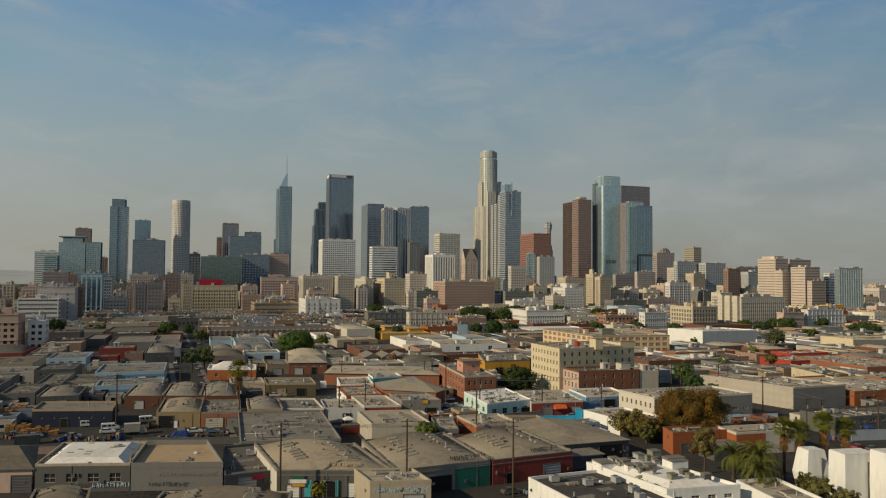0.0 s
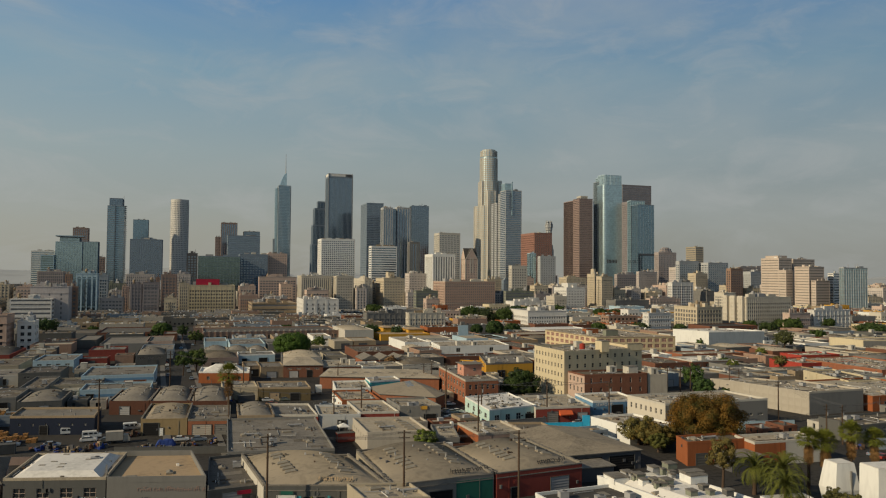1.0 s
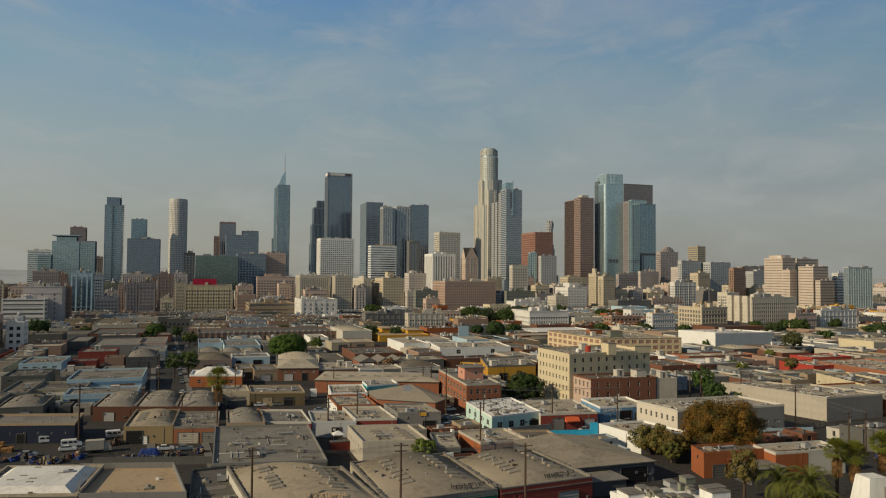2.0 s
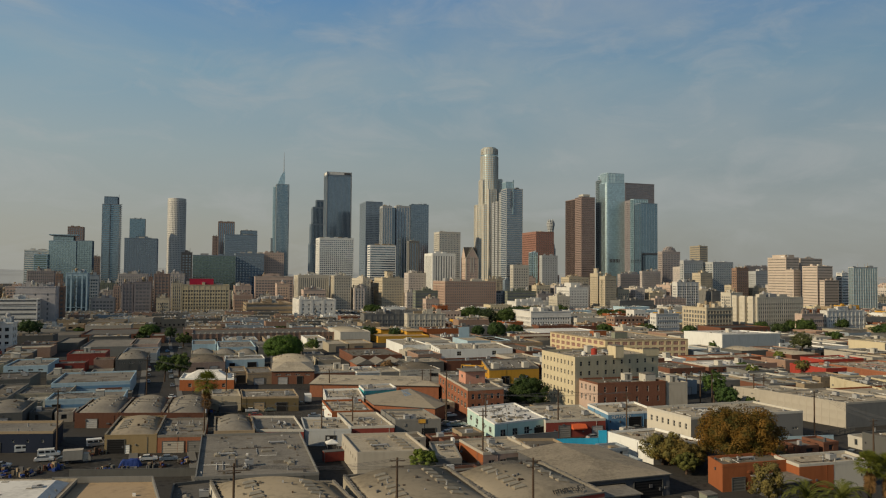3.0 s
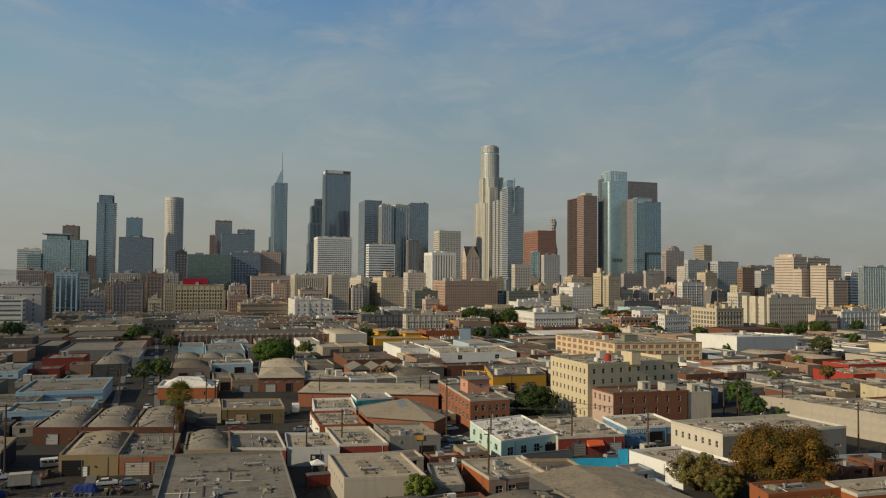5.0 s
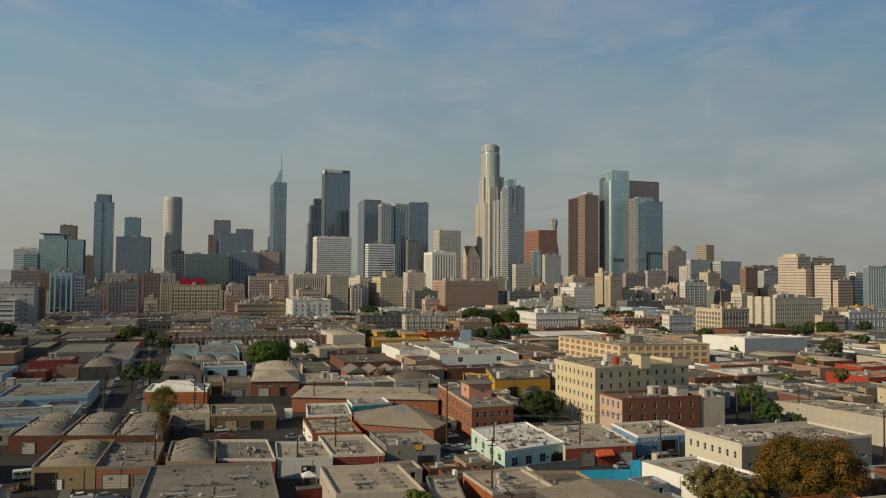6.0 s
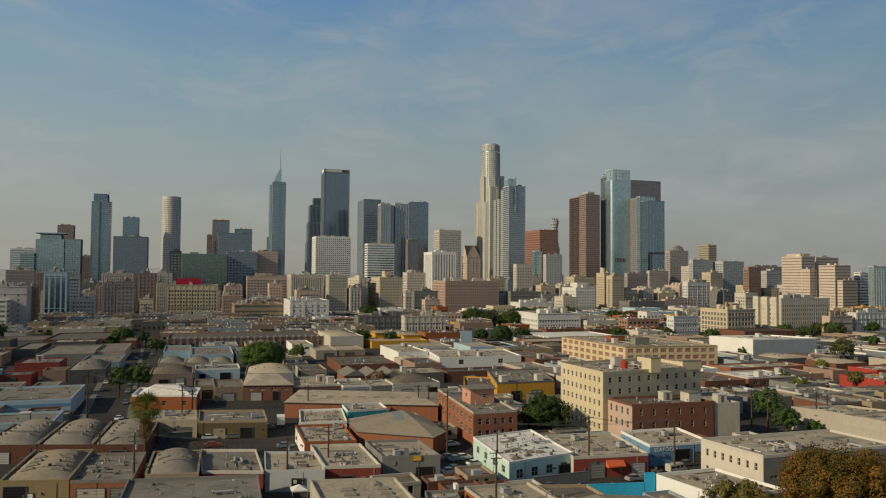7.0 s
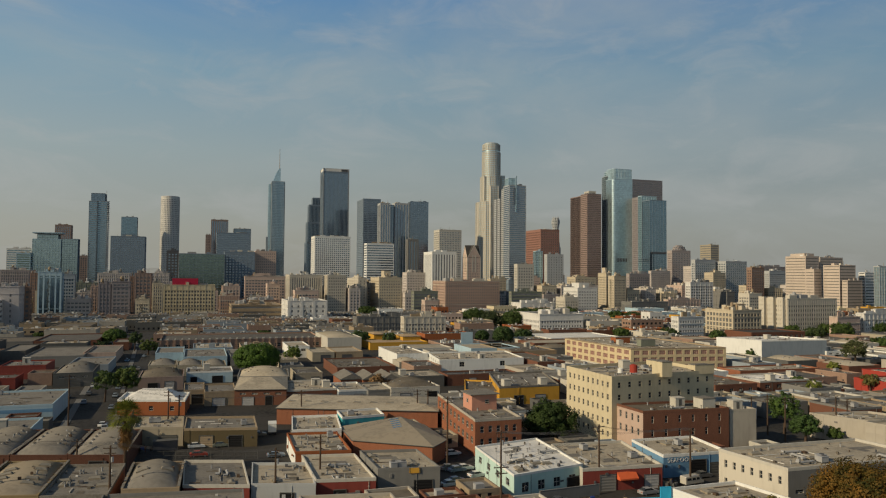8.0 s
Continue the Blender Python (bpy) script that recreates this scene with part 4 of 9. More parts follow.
# ---- warehouses nearest to the flight ----
low_building("warehouse", -32.3, 178.6, 19.9, 21.2, 6.0, -14.3, -5.9, wall='midgrey', roof='rooflight', raised=('roofwhite', 1.1, 1.2), parapet=0.45, front=(4, 1, 0.52, 1.9, 2.0, 4), frame_key='rose', trim='roofpale', label="grey brick warehouse with a white coated hip roof")
low_building("warehouse", -12.8, 173.6, 19.6, 23.8, 6.0, -14.2, 7.0, clutter=0.15, parapet=1.1, doors=(), wall='grey', roof='rooftan', label="grey warehouse with a tan gravel roof and raised parapet")
low_building("warehouse", -7.8, 141.4, 24.8, 11.2, 5.0, -17.3, -13.3, wall='beige', roof='roofwarm', top='bow', rise=2, doors=((0.18, 2.4, 2.9, 'black'), (0.65, 2.2, 3.0, 'steel')), label="long warehouse with a grey barrel roof")
low_building("warehouse", -28.6, 152.9, 10.5, 8.3, 5.0, -13.6, 3.0, wall='tan', roof='roofwarm', top='bow', rise=1.5, doors=((0.65, 3.9, 2.7, 'black'),), label="small warehouse with a brown barrel roof")
low_building("warehouse", 6.5, 165.0, 11.2, 28.1, 4.0, 7.0, -1.4, wall='midgrey', roof='roofgrey', doors=((0.43, 3.9, 3.2, 'steel'),), label="low grey shop with a dark flat roof")
low_building("warehouse", 16.9, 159.7, 24.6, 27.1, 5.5, -17.1, 5.8, doors=((0.14, 2.6, 2.6, 'white'), (0.43, 5.5, 3.4, 'black'), (0.7, 4.0, 3.0, 'white')), wall='offwhite', front_wall='midgrey', roof='roofbow', top='bow', rise=1.9, trim='rooflight', band=('teal', 0.1, 3.6, 0.24, 0.3), fancy=True, label="market warehouse with a skylit bowstring roof")
low_building("warehouse", 41.0, 152.3, 22.8, 30.4, 5.5, 5.1, 1.4, wall='beige', roof='roofbow', top='bow', rise=1.9, doors=((0.47, 5.0, 3.4, 'black'), (0.2, 3.2, 3.0, 'steel')), band=('green', 0.1, 4.9, 0.62, 0.99), front_wall='grey', trim='rooflight', fancy=True, label="warehouse with a bowstring roof and green mural front")
low_building("warehouse", 64.3, 154.2, 21.7, 25.2, 5.5, 6.2, 3.8, doors=((0.73, 4.6, 3.3, 'steel'), (0.2, 1.6, 2.3, 'black')), wall='red', roof='roofbow', top='bow', rise=2.0, trim='rooflight', fancy=True, label="warehouse with a bowstring roof and dark red front")
# open front: its inner shade is painted as two wide black leaves
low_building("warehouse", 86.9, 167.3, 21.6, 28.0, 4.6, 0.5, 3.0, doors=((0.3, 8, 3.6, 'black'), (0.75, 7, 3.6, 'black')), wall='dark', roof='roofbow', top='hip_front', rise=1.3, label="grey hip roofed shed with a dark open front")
low_building("warehouse", 33.7, 144.6, 12.3, 10.3, 6.0, -13.4, 6.2, wall='beige', roof='roofpale', front=(3, 1, 0.5, 0.75, 3.65, 3), doors=((0.71, 4.0, 3.2, 'steel'),), label="beige stucco block with a flat roof")
low_building("warehouse", 87.7, 122.2, 16.1, 23.5, 6.0, -6.2, 11.1, clutter=1.3, wall='white', roof='roofwhite', raised=('roofwhite', 1.0, 2.2), front=(4, 1, 0.5, 0.75, 3.65, 3), doors=((0.2, 3.6, 3.2, 'steel'), (0.65, 3.5, 3.1, 'black')), label="white stucco building with a crowded white roof")
low_building("warehouse", 68.7, 117.5, 19.0, 23.8, 5.0, 3.2, 4.0, wall='white', roof='roofdark', doors=((0.19, 2.7, 2.8, 'black'), (0.84, 2.2, 2.8, 'steel')), label="white walled building with a dark roof")
low_building("warehouse", 105.5, 111.2, 9.5, 15.4, 5.0, -4.6, -8.8, wall='white', roof='roofpale', doors=((0.67, 3.3, 2.9, 'black'),), label="white walled shed with a pale roof")
low_building("warehouse", -11.0, 241.6, 13.1, 26.4, 4.6, -12.3, -3.1, doors=((0.22, 4.2, 3.6, 'black'), (0.44, 1.1, 2.2, 'white')), wall='ochre', roof='roofbow', top='bow', rise=1.1, trim='ochre', label="ochre brick garage with a vented roof")
low_building("warehouse", 2.0, 238.8, 12.0, 23.2, 4.6, -11.9, -2.8, clutter=1.6, wall='redbrick', trim='rooflight', roof='rooflight', doors=((0.33, 5.4, 2.9, 'concrete'), (0.8, 3.8, 2.9, 'grey')), label="red brick shop with a cluttered flat roof")
low_building("warehouse", -23.3, 278.7, 13.1, 28.4, 4.3, -16.1, -4.4, wall='darkbrick', roof='rooflight', top='bow', rise=1.8, doors=((0.39, 3.2, 2.7, 'steel'),), label="dark red brick warehouse with a pale barrel roof")
low_building("warehouse", -10.6, 275.1, 12.8, 28.5, 4.3, -16.1, -3.8, wall='darkbrick', roof='rooflight', top='bow', rise=1.8, doors=((0.66, 2.3, 2.5, 'steel'),), label="dark red brick warehouse with a pale barrel roof")
low_building("warehouse", 1.8, 271.5, 12.8, 28.6, 4.3, -16.1, -3.6, wall='darkbrick', roof='rooflight', top='bow', rise=1.8, doors=((0.51, 3.6, 3.1, 'black'),), label="dark red brick warehouse with a pale barrel roof")
low_building("warehouse", -47.0, 253.0, 23.8, 14.6, 5.5, -14.1, -0.7, wall='navy', roof='rooflight', trim='tan', front=(6, 1, 0.16, 0.7, 2.6, 3), clutter=0.3, doors=((0.4, 2.2, 2.6, 'black'),), label="navy painted warehouse with a flat grey roof")
low_building("warehouse", 11.4, 194.8, 25.5, 42.0, 4.5, -8.7, -2.1, wall='midgrey', roof='rooflight', trim='grey', doors=((0.37, 2.6, 2.9, 'black'), (0.78, 3.2, 2.7, 'midgrey')), label="wide warehouse with a flat grey roof full of vents")
low_building("warehouse", 16.0, 236.8, 10.6, 20.6, 5.0, -9.9, -1.8, wall='tan', roof='rooflight', top='bow', rise=1.6, clutter=0.3, doors=((0.62, 2.9, 3.0, 'steel'),), fancy=True, label="pale stucco workshop with a barrel roof")
low_building("warehouse", 27.0, 238.7, 13.0, 20.2, 4.6, -16.7, 0.1, wall='red', roof='rooflight', trim='offwhite', clutter=0.5, doors=((0.3, 2.3, 2.7, 'black'),), label="dark red fronted shop with a pale flat roof")
low_building("warehouse", 39.8, 235.5, 12.7, 16.8, 4.6, -16.7, -4.6, wall='pier', roof='roofpale', doors=((0.56, 2.7, 2.8, 'black'),), label="white fronted shop with a pale flat roof")
low_building("warehouse", 46.9, 199.9, 16.6, 20.3, 6.0, -10.4, -0.7, doors=((0.78, 1.6, 2.4, 'midgrey'),), wall='concrete', roof='roofpale', clutter=0.2, left=(6, 1, 0.25, 0.9, 3.4, 3), label="pale grey stucco warehouse with skylights")
low_building("warehouse", 52.2, 233.3, 12.0, 21.0, 5.0, -10.1, 0.0, wall='offwhite', front_wall='red', roof='roofpale', doors=((0.4, 2.3, 2.8, 'black'),), label="red fronted store with a cluttered pale roof")
low_building("warehouse", 65.1, 234.1, 13.0, 16.4, 6.0, -10.1, 0.9, wall='grey', roof='roofpale', doors=((0.73, 3.8, 3.4, 'black'),), label="grey block workshop with a flat pale roof")
low_building("warehouse", 51.5, 259.8, 13.0, 21.3, 4.5, -8.8, -1.3, wall='orange', left_wall='white', roof='roofpale', clutter=2.4, doors=((0.41, 2.9, 2.6, 'midgrey'),), label="orange walled yard building with a white end")
low_building("warehouse", 53.4, 282.0, 13.0, 19.5, 5.0, -6.8, -6.8, wall='white', roof='roofpale', doors=((0.68, 4.1, 3.1, 'black'),), label="white corrugated metal shed")
low_building("warehouse", 68.4, 290.2, 12.4, 10.4, 6.0, 5.5, -2.0, wall='teal', roof='roofpale', trim='white', doors=((0.4, 2.6, 2.9, 'black'),), label="teal edged shed with a pale roof")
ridge_shed(66.8, 267.6)
low_building("warehouse", 52.9, 315.8, 49.7, 25.7, 5.0, -22.7, -18.6, wall='redbrick', roof='roofpale', top='hip', rise=1.9, doors=((0.37, 3.5, 2.9, 'black'), (0.73, 2.7, 2.6, 'black')), label="long orange brick warehouse with a grey roof")
low_building("brick_building", 97.0, 260.8, 13.0, 41.8, 9.3, 0.3, -5.0, wall='redbrick', roof='rooflight', trim='concrete', front=(5, 2, 0.45, 1.7, 2.6, 3.2), left=(9, 2, 0.5, 1.8, 2.6, 3.2), label="red brick three storey building with a penthouse")
low_building("shop", 91.1, 223.5, 18.4, 25.9, 5.4, 12.2, -3.3, wall='mint', roof='roofwhite', trim='white', parapet=0.35, doors=((0.86, 3.4, 2.9, 'black'),), clutter=1.6, front=(4, 1, 0.42, 2.0, 1.5, 3), left=(4, 1, 0.35, 1.6, 2.2, 3), label="mint green stucco shop with a white roof")
low_building("shop", 107.8, 225.0, 18.8, 23.2, 5.0, -5.4, -10.3, wall='offwhite', front_wall='red', roof='roofpale', doors=((0.31, 3.5, 3.4, 'grey'), (0.86, 3.3, 2.9, 'steel')), label="dark red shop with a pale flat roof and orange awning")
low_building("shop", 131.2, 229.4, 17.4, 16.4, 5.2, -2.4, -7.7, wall='blue', roof='roofpale', trim='white', doors=((0.53, 4.2, 3.6, 'black'), (0.79, 2.6, 2.7, 'midgrey')), label="blue fronted seafood store with a pale roof")
low_building("brick_building", 139.4, 200.6, 37.8, 17.8, 8.8, -1.3, 6.1, wall='grey', left_wall='stone', roof='roofpale', left=(7, 2, 0.35, 1.6, 1.4, 3.8), trim='offwhite', front=(9, 1, 0.5, 0.75, 3.65, 3), doors=((0.13, 3.1, 2.7, 'midgrey'), (0.83, 3.3, 2.5, 'steel')), label="cream stucco two storey building with grey side wall")
# left wall painted paler for sunlight, the other walls darker; flat roof
low_building("brick_building", 140.2, 250.8, 25.5, 12.4, 11.0, -5.1, 1.8, wall='brick', left_wall='pink', roof='roofwarm', left=(4, 2, 0.35, 1.9, 4.2, 3.5), front=(6, 2, 0.2, 1.9, 4.2, 3.5), label="pinkish brick three storey building with flat roof")
low_building("brick_building", 166.2, 248.9, 8.2, 11.6, 10.4, -5.1, 1.8, wall='concrete', roof='roofpale', label="pale stucco end house beside a brick building")
low_building("apartment_block", 138.0, 262.4, 38.1, 24.9, 18.5, 7.2, 1.3, wall='cream', roof='roofpale', left=(9, 5, 0.34, 1.6, 1.6, 3.4), front=(10, 5, 0.28, 1.6, 1.6, 3.4), parapet=0.9, label="cream stucco five storey building with flat roof")
low_building("apartment_block", 228.9, 392.4, 50.6, 63.1, 11.5, -7.8, 1.9, wall='yellow', roof='roofpale', frame_key='rose', blind='oxblood', left=(10, 3, 0.66, 2.1, 1.5, 3.4), front=(11, 3, 0.7, 2.1, 1.5, 3.4), trim='tan', label="yellow brick three storey factory building")
low_building("shop", 5.2, 344.3, 21.6, 16.4, 5.0, -16.0, -4.6, wall='orange', roof='roofwhite', raised=('roofwhite', 2.9, 1.5), front=(3, 1, 0.2, 1.5, 1.5, 3), trim='white', label="orange stucco shop with a white hipped roof")
low_building("warehouse", 42.1, 352.5, 17.9, 31.6, 5.5, -11.7, -6.6, wall='brick', roof='roofpale', top='hip', rise=2.2, front=(4, 1, 0.5, 0.75, 3.65, 3), doors=((0.26, 3.9, 2.9, 'steel'), (0.66, 2.3, 3.3, 'black')), label="dark red fronted barrel roofed store")
low_building("warehouse", 44.6, 384.2, 20.0, 24.5, 5.5, -10.8, -5.6, wall='grey', roof='roofpale', top='bow', rise=2, front=(5, 1, 0.5, 0.75, 3.65, 3), doors=((0.27, 4.3, 3.1, 'black'), (0.75, 2.4, 2.7, 'black')), label="barrel roofed grey store")
low_building("warehouse", 13.6, 297.0, 12.9, 15.4, 5.0, -13.2, 0.5, wall='beige', roof='roofpale', doors=((0.7, 4.2, 2.8, 'midgrey'),), label="beige stucco store with a flat roof")
low_building("warehouse", 26.4, 291.7, 19.0, 16.8, 5.0, -12.1, -1.4, wall='olive', roof='rooflight', trim='tan', doors=((0.3, 3.4, 3, 'tan'), (0.7, 3.4, 3, 'black')), label="olive brown store with a cluttered roof")
low_building("warehouse", 131.7, 326.5, 23.8, 36.1, 6.6, 0.1, -16.5, wall='gold', roof='rooflight', trim='rooflight', doors=((0.32, 3.6, 3.2, 'black'), (0.68, 4.0, 3.2, 'steel')), label="bright golden yellow walled shed")
low_building("warehouse", 122.4, 336.5, 12.8, 26.1, 4.5, -33.6, -19.9, wall='gold', roof='roofwarm', doors=((0.71, 4.3, 2.6, 'steel'),), label="golden yellow shed with a lean roof")
low_building("warehouse", 139.1, 416.4, 43.3, 33.4, 6.0, -1.9, -7.7, wall='white', roof='roofpale', front=(2, 1, 0.12, 2.3, 2.4, 3), left=(5, 2, 0.25, 1.2, 1.2, 2.4), label="white stucco store with a flat roof")
# the grey front wall is the same concrete with shade put into its colour
low_building("warehouse", 204.7, 210.2, 25.1, 25.7, 8.0, 1.4, 13.7, front_wall='grey', doors=(), wall='concrete', roof='roofpale', label="large pale concrete warehouse")
low_building("warehouse", 204.9, 239.7, 19.1, 15.5, 7.0, -9.1, 23.6, wall='concrete', roof='roofpale', doors=((0.29, 2.3, 3.3, 'black'), (0.82, 2.8, 3.3, 'black')), label="pale concrete warehouse with a flat roof")
low_building("brick_building", 120.9, 165.7, 17.1, 7.4, 6.0, -2.7, -15.0, wall='orange', roof='roofwarm', doors=((0.24, 3.2, 2.9, 'midgrey'), (0.68, 2.2, 3.3, 'black')), label="orange red brick building with a dark flat roof")
low_building("brick_building", 137.2, 160.7, 20.0, 8.4, 6.0, -3.4, -6.7, wall='orange', front_wall='offwhite', roof='roofpale', trim='offwhite', band=('orange', 0.0, 5.5, 0.0, 0.46), label="orange red and white industrial building")
low_building("warehouse", 76.8, 196.5, 13.4, 15.2, 4.6, -1.8, 2.0, wall='brown', left_wall='orange', roof='roofpale', trim='concrete', front=(4, 1, 0.55, 1.7, 1.0, 3), doors=((0.56, 2.8, 2.9, 'midgrey'),), label="dark brown shop with an orange side wall")
low_building("warehouse", 64.0, 194.0, 6.2, 17.6, 4.6, -8.6, -12.8, wall='grey', roof='roofpale', doors=((0.69, 3.4, 3.3, 'black'),), label="low grey shed with pale roof")
low_building("warehouse", -25.0, 412.9, 14.4, 29.4, 5.5, 2.8, 1.2, wall='midgrey', roof='rooflight', top='bow', rise=2, front=(3, 1, 0.5, 0.75, 3.65, 3), doors=((0.55, 4.0, 3.0, 'midgrey'),), label="barrel roofed warehouse with small round vents")

# ---- low blocks further along the streets ----
low_building("warehouse", -39.9, 338.7, 27.3, 31.4, 5.5, wall='lightblue', roof='rooflight', band=('blue', 3.2, 4.2, 0, 1), doors=((0.23, 2.4, 3.1, 'black'), (0.75, 4.1, 3.0, 'black')), label="pale blue warehouse with a dark blue stripe")
low_building("warehouse", -35.6, 303.3, 23.8, 16.0, 5.0, wall='lightblue', roof='rooflight', band=('blue', 2.4, 3.2, 0, 1), doors=((0.14, 2.4, 3.3, 'black'), (0.7, 3.0, 2.6, 'black')), label="pale blue stucco warehouse with a flat roof")
low_building("warehouse", -50.3, 441.9, 17.8, 20.8, 6.0, wall='red', roof='rooflight', label="dark red warehouse with a pale roof")
low_building("warehouse", -51.7, 413.0, 13.5, 14.4, 4.5, wall='red', roof='roofgrey', doors=((0.48, 2.7, 3.4, 'midgrey'),), label="low dark red shed beside a warehouse")
low_building("warehouse", -68.1, 395.7, 17.3, 27.9, 6.0, wall='lightblue', roof='rooflight', front=(4, 1, 0.5, 0.75, 3.65, 3), doors=((0.25, 4.3, 2.6, 'black'), (0.85, 4.0, 2.8, 'midgrey')), label="pale grey stucco warehouse with flat roof")
low_building("warehouse", -65.0, 351.1, 15.6, 21.6, 6.0, wall='midgrey', roof='roofgrey', front=(3, 1, 0.5, 0.75, 3.65, 3), doors=((0.61, 3.2, 3.1, 'black'),), label="grey concrete warehouse with rooftop machines")
low_building("warehouse", -57.3, 312.4, 8.8, 33.1, 5.0, wall='grey', roof='roofwarm', doors=((0.57, 4.2, 2.9, 'black'),), label="grey warehouse with a tan flat roof")
low_building("warehouse", -64.5, 292.4, 10.9, 21.9, 5.0, wall='grey', roof='roofwarm', trim='grey', doors=((0.65, 2.6, 3.3, 'black'),), label="grey warehouse with a raised parapet")
low_building("warehouse", -51.5, 283.2, 13.3, 22.0, 4.5, wall='midgrey', roof='rooflight', top='bow', rise=1.6, doors=((0.6, 2.9, 3.3, 'steel'),), label="grey warehouse with a low curved roof")
low_building("warehouse", -99.9, 389.7, 27.2, 28.2, 5.0, wall='beige', roof='roofwarm', doors=((0.26, 4.2, 3.1, 'black'), (0.79, 2.5, 2.6, 'black')), label="beige flat roofed warehouse row")
low_building("warehouse", -111.7, 435.0, 25.7, 39.0, 5.0, wall='red', roof='roofgrey', top='bow', rise=2, label="barrel roofed warehouse with red trim")
low_building("warehouse", -90.4, 352.9, 26.4, 20.7, 5.0, wall='offwhite', roof='rooflight', doors=((0.25, 2.4, 2.7, 'steel'), (0.71, 3.9, 3.4, 'black')), label="pale flat roofed warehouse")
low_building("warehouse", -48.5, 322.7, 17.2, 19.6, 4.5, wall='beige', roof='roofgrey', doors=((0.29, 3.5, 2.8, 'midgrey'), (0.82, 3.5, 3.3, 'black')), label="small beige shop with rooftop machines")
low_building("warehouse", -43.8, 181.3, 11.2, 24.1, 5.0, -12.4, 8.4, wall='pink', roof='roofwarm', top='hip', rise=2.5, doors=((0.8, 4, 3.6, 'dark'),), label="pink stucco warehouse with a pale hipped roof")
low_building("warehouse", -49.7, 482.7, 26.3, 50.8, 5.5, wall='grey', roof='rooflight', label="grey warehouse with a wide flat roof")
low_building("warehouse", -25.1, 494.9, 15.2, 41.2, 5.5, wall='pink', roof='rooflight', label="pinkish stucco warehouse with flat roof")
low_building("warehouse", -25.1, 446.2, 16.9, 33.5, 5.0, wall='bluegrey', roof='rooflight', label="pale blue grey shop with flat roof")
low_building("warehouse", -60.7, 566.4, 33.6, 52.6, 6.0, wall='brick', roof='roofgrey', label="brown brick warehouse with a flat roof")
low_building("warehouse", -17.7, 559.8, 8.7, 24.4, 5.0, wall='brick', roof='rooflight', label="small brick warehouse with white roof edge")
low_building("warehouse", -92.1, 578.0, 28.7, 33.8, 5.0, wall='grey', roof='roofwarm', label="grey flat roofed warehouse row")
low_building("warehouse", -67.4, 519.1, 11.7, 40.6, 5.0, wall='midgrey', roof='rooflight', label="grey flat roofed workshop row")
low_building("warehouse", -71.8, 679.5, 26.8, 39.9, 7.0, wall='tan', roof='roofwarm', label="plain tan warehouse block")
low_building("warehouse", 8.6, 553.5, 96.8, 47.7, 6.0, wall='pinkbrick', roof='roofgrey', parapet=0.9, front=(16, 1, 0.6, 2.2, 1, 4), label="long brown brick market row with pilasters")
low_building("warehouse", 104.8, 528.7, 20.9, 48.0, 7.5, wall='offwhite', roof='roofpale', top='bow', rise=1.2, label="pale metal clad warehouse with curved roof edge")
low_building("warehouse", 130.3, 525.4, 37.1, 27.2, 4.5, wall='gold', roof='rooftan', label="golden yellow stucco market wall")
low_building("warehouse", 141.7, 563.3, 7.0, 18.9, 6.5, wall='gold', roof='rooftan', top='hip', rise=1, label="golden yellow stucco gatehouse")
low_building("warehouse", 155.7, 541.6, 12.2, 22.0, 6.5, wall='gold', roof='rooftan', top='hip', rise=1, label="golden yellow stucco corner pavilion")
low_building("warehouse", 8.8, 439.2, 11.9, 18.1, 4.5, wall='beige', roof='rooflight', top='bow', rise=1.8, label="beige workshop with a pale barrel roof")
low_building("warehouse", 21.0, 436.0, 10.9, 18.0, 4.5, wall='beige', roof='rooflight', top='bow', rise=1.8, label="beige workshop with a pale barrel roof")
low_building("warehouse", 32.4, 432.9, 9.8, 17.9, 4.5, wall='beige', roof='rooflight', top='bow', rise=1.8, label="beige workshop with a pale barrel roof")
low_building("warehouse", 7.9, 394.8, 16.6, 23.1, 5.0, wall='brown', roof='roofwarm', top='bow', rise=2, doors=((0.32, 3.5, 2.9, 'black'), (0.69, 3.5, 3.4, 'steel')), label="grey workshop with a wide barrel roof")
low_building("warehouse", 9.0, 495.9, 13.9, 31.3, 4.5, wall='lightblue', roof='rooflight', label="pale blue corner shop with flat roof")
low_building("warehouse", 23.4, 468.3, 20.6, 40.1, 5.0, wall='lightblue', roof='rooflight', label="pale blue metal warehouse with flat roof")
low_building("warehouse", 25.4, 410.5, 18.7, 15.6, 4.8, wall='lightblue', roof='rooflight', trim='white', doors=((0.16, 2.4, 2.6, 'black'), (0.67, 4.2, 2.8, 'black')), label="pale blue metal shed with a white roof edge")
low_building("warehouse", 25.2, 359.3, 7.0, 18.3, 5.0, wall='tan', roof='rooflight', doors=((0.65, 3.7, 3.3, 'black'),), label="tan stucco store with a flat roof")
low_building("warehouse", 32.1, 353.4, 10.6, 19.1, 5.0, wall='tan', roof='rooflight', doors=((0.45, 4.3, 2.7, 'steel'),), label="tan concrete store with a flat roof")
low_building("warehouse", 77.2, 495.2, 11.8, 27.5, 6.5, wall='white', roof='roofpale', front=(2, 1, 0.5, 1.4, 3.6, 3), label="small white house with dark windows")
low_building("warehouse", 67.4, 447.9, 9.2, 28.4, 4.6, wall='beige', roof='roofpale', label="beige store with a pale flat roof")
# next two: shaded openings painted as dark leaves
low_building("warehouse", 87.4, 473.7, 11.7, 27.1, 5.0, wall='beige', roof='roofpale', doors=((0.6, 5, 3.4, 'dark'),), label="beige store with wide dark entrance")
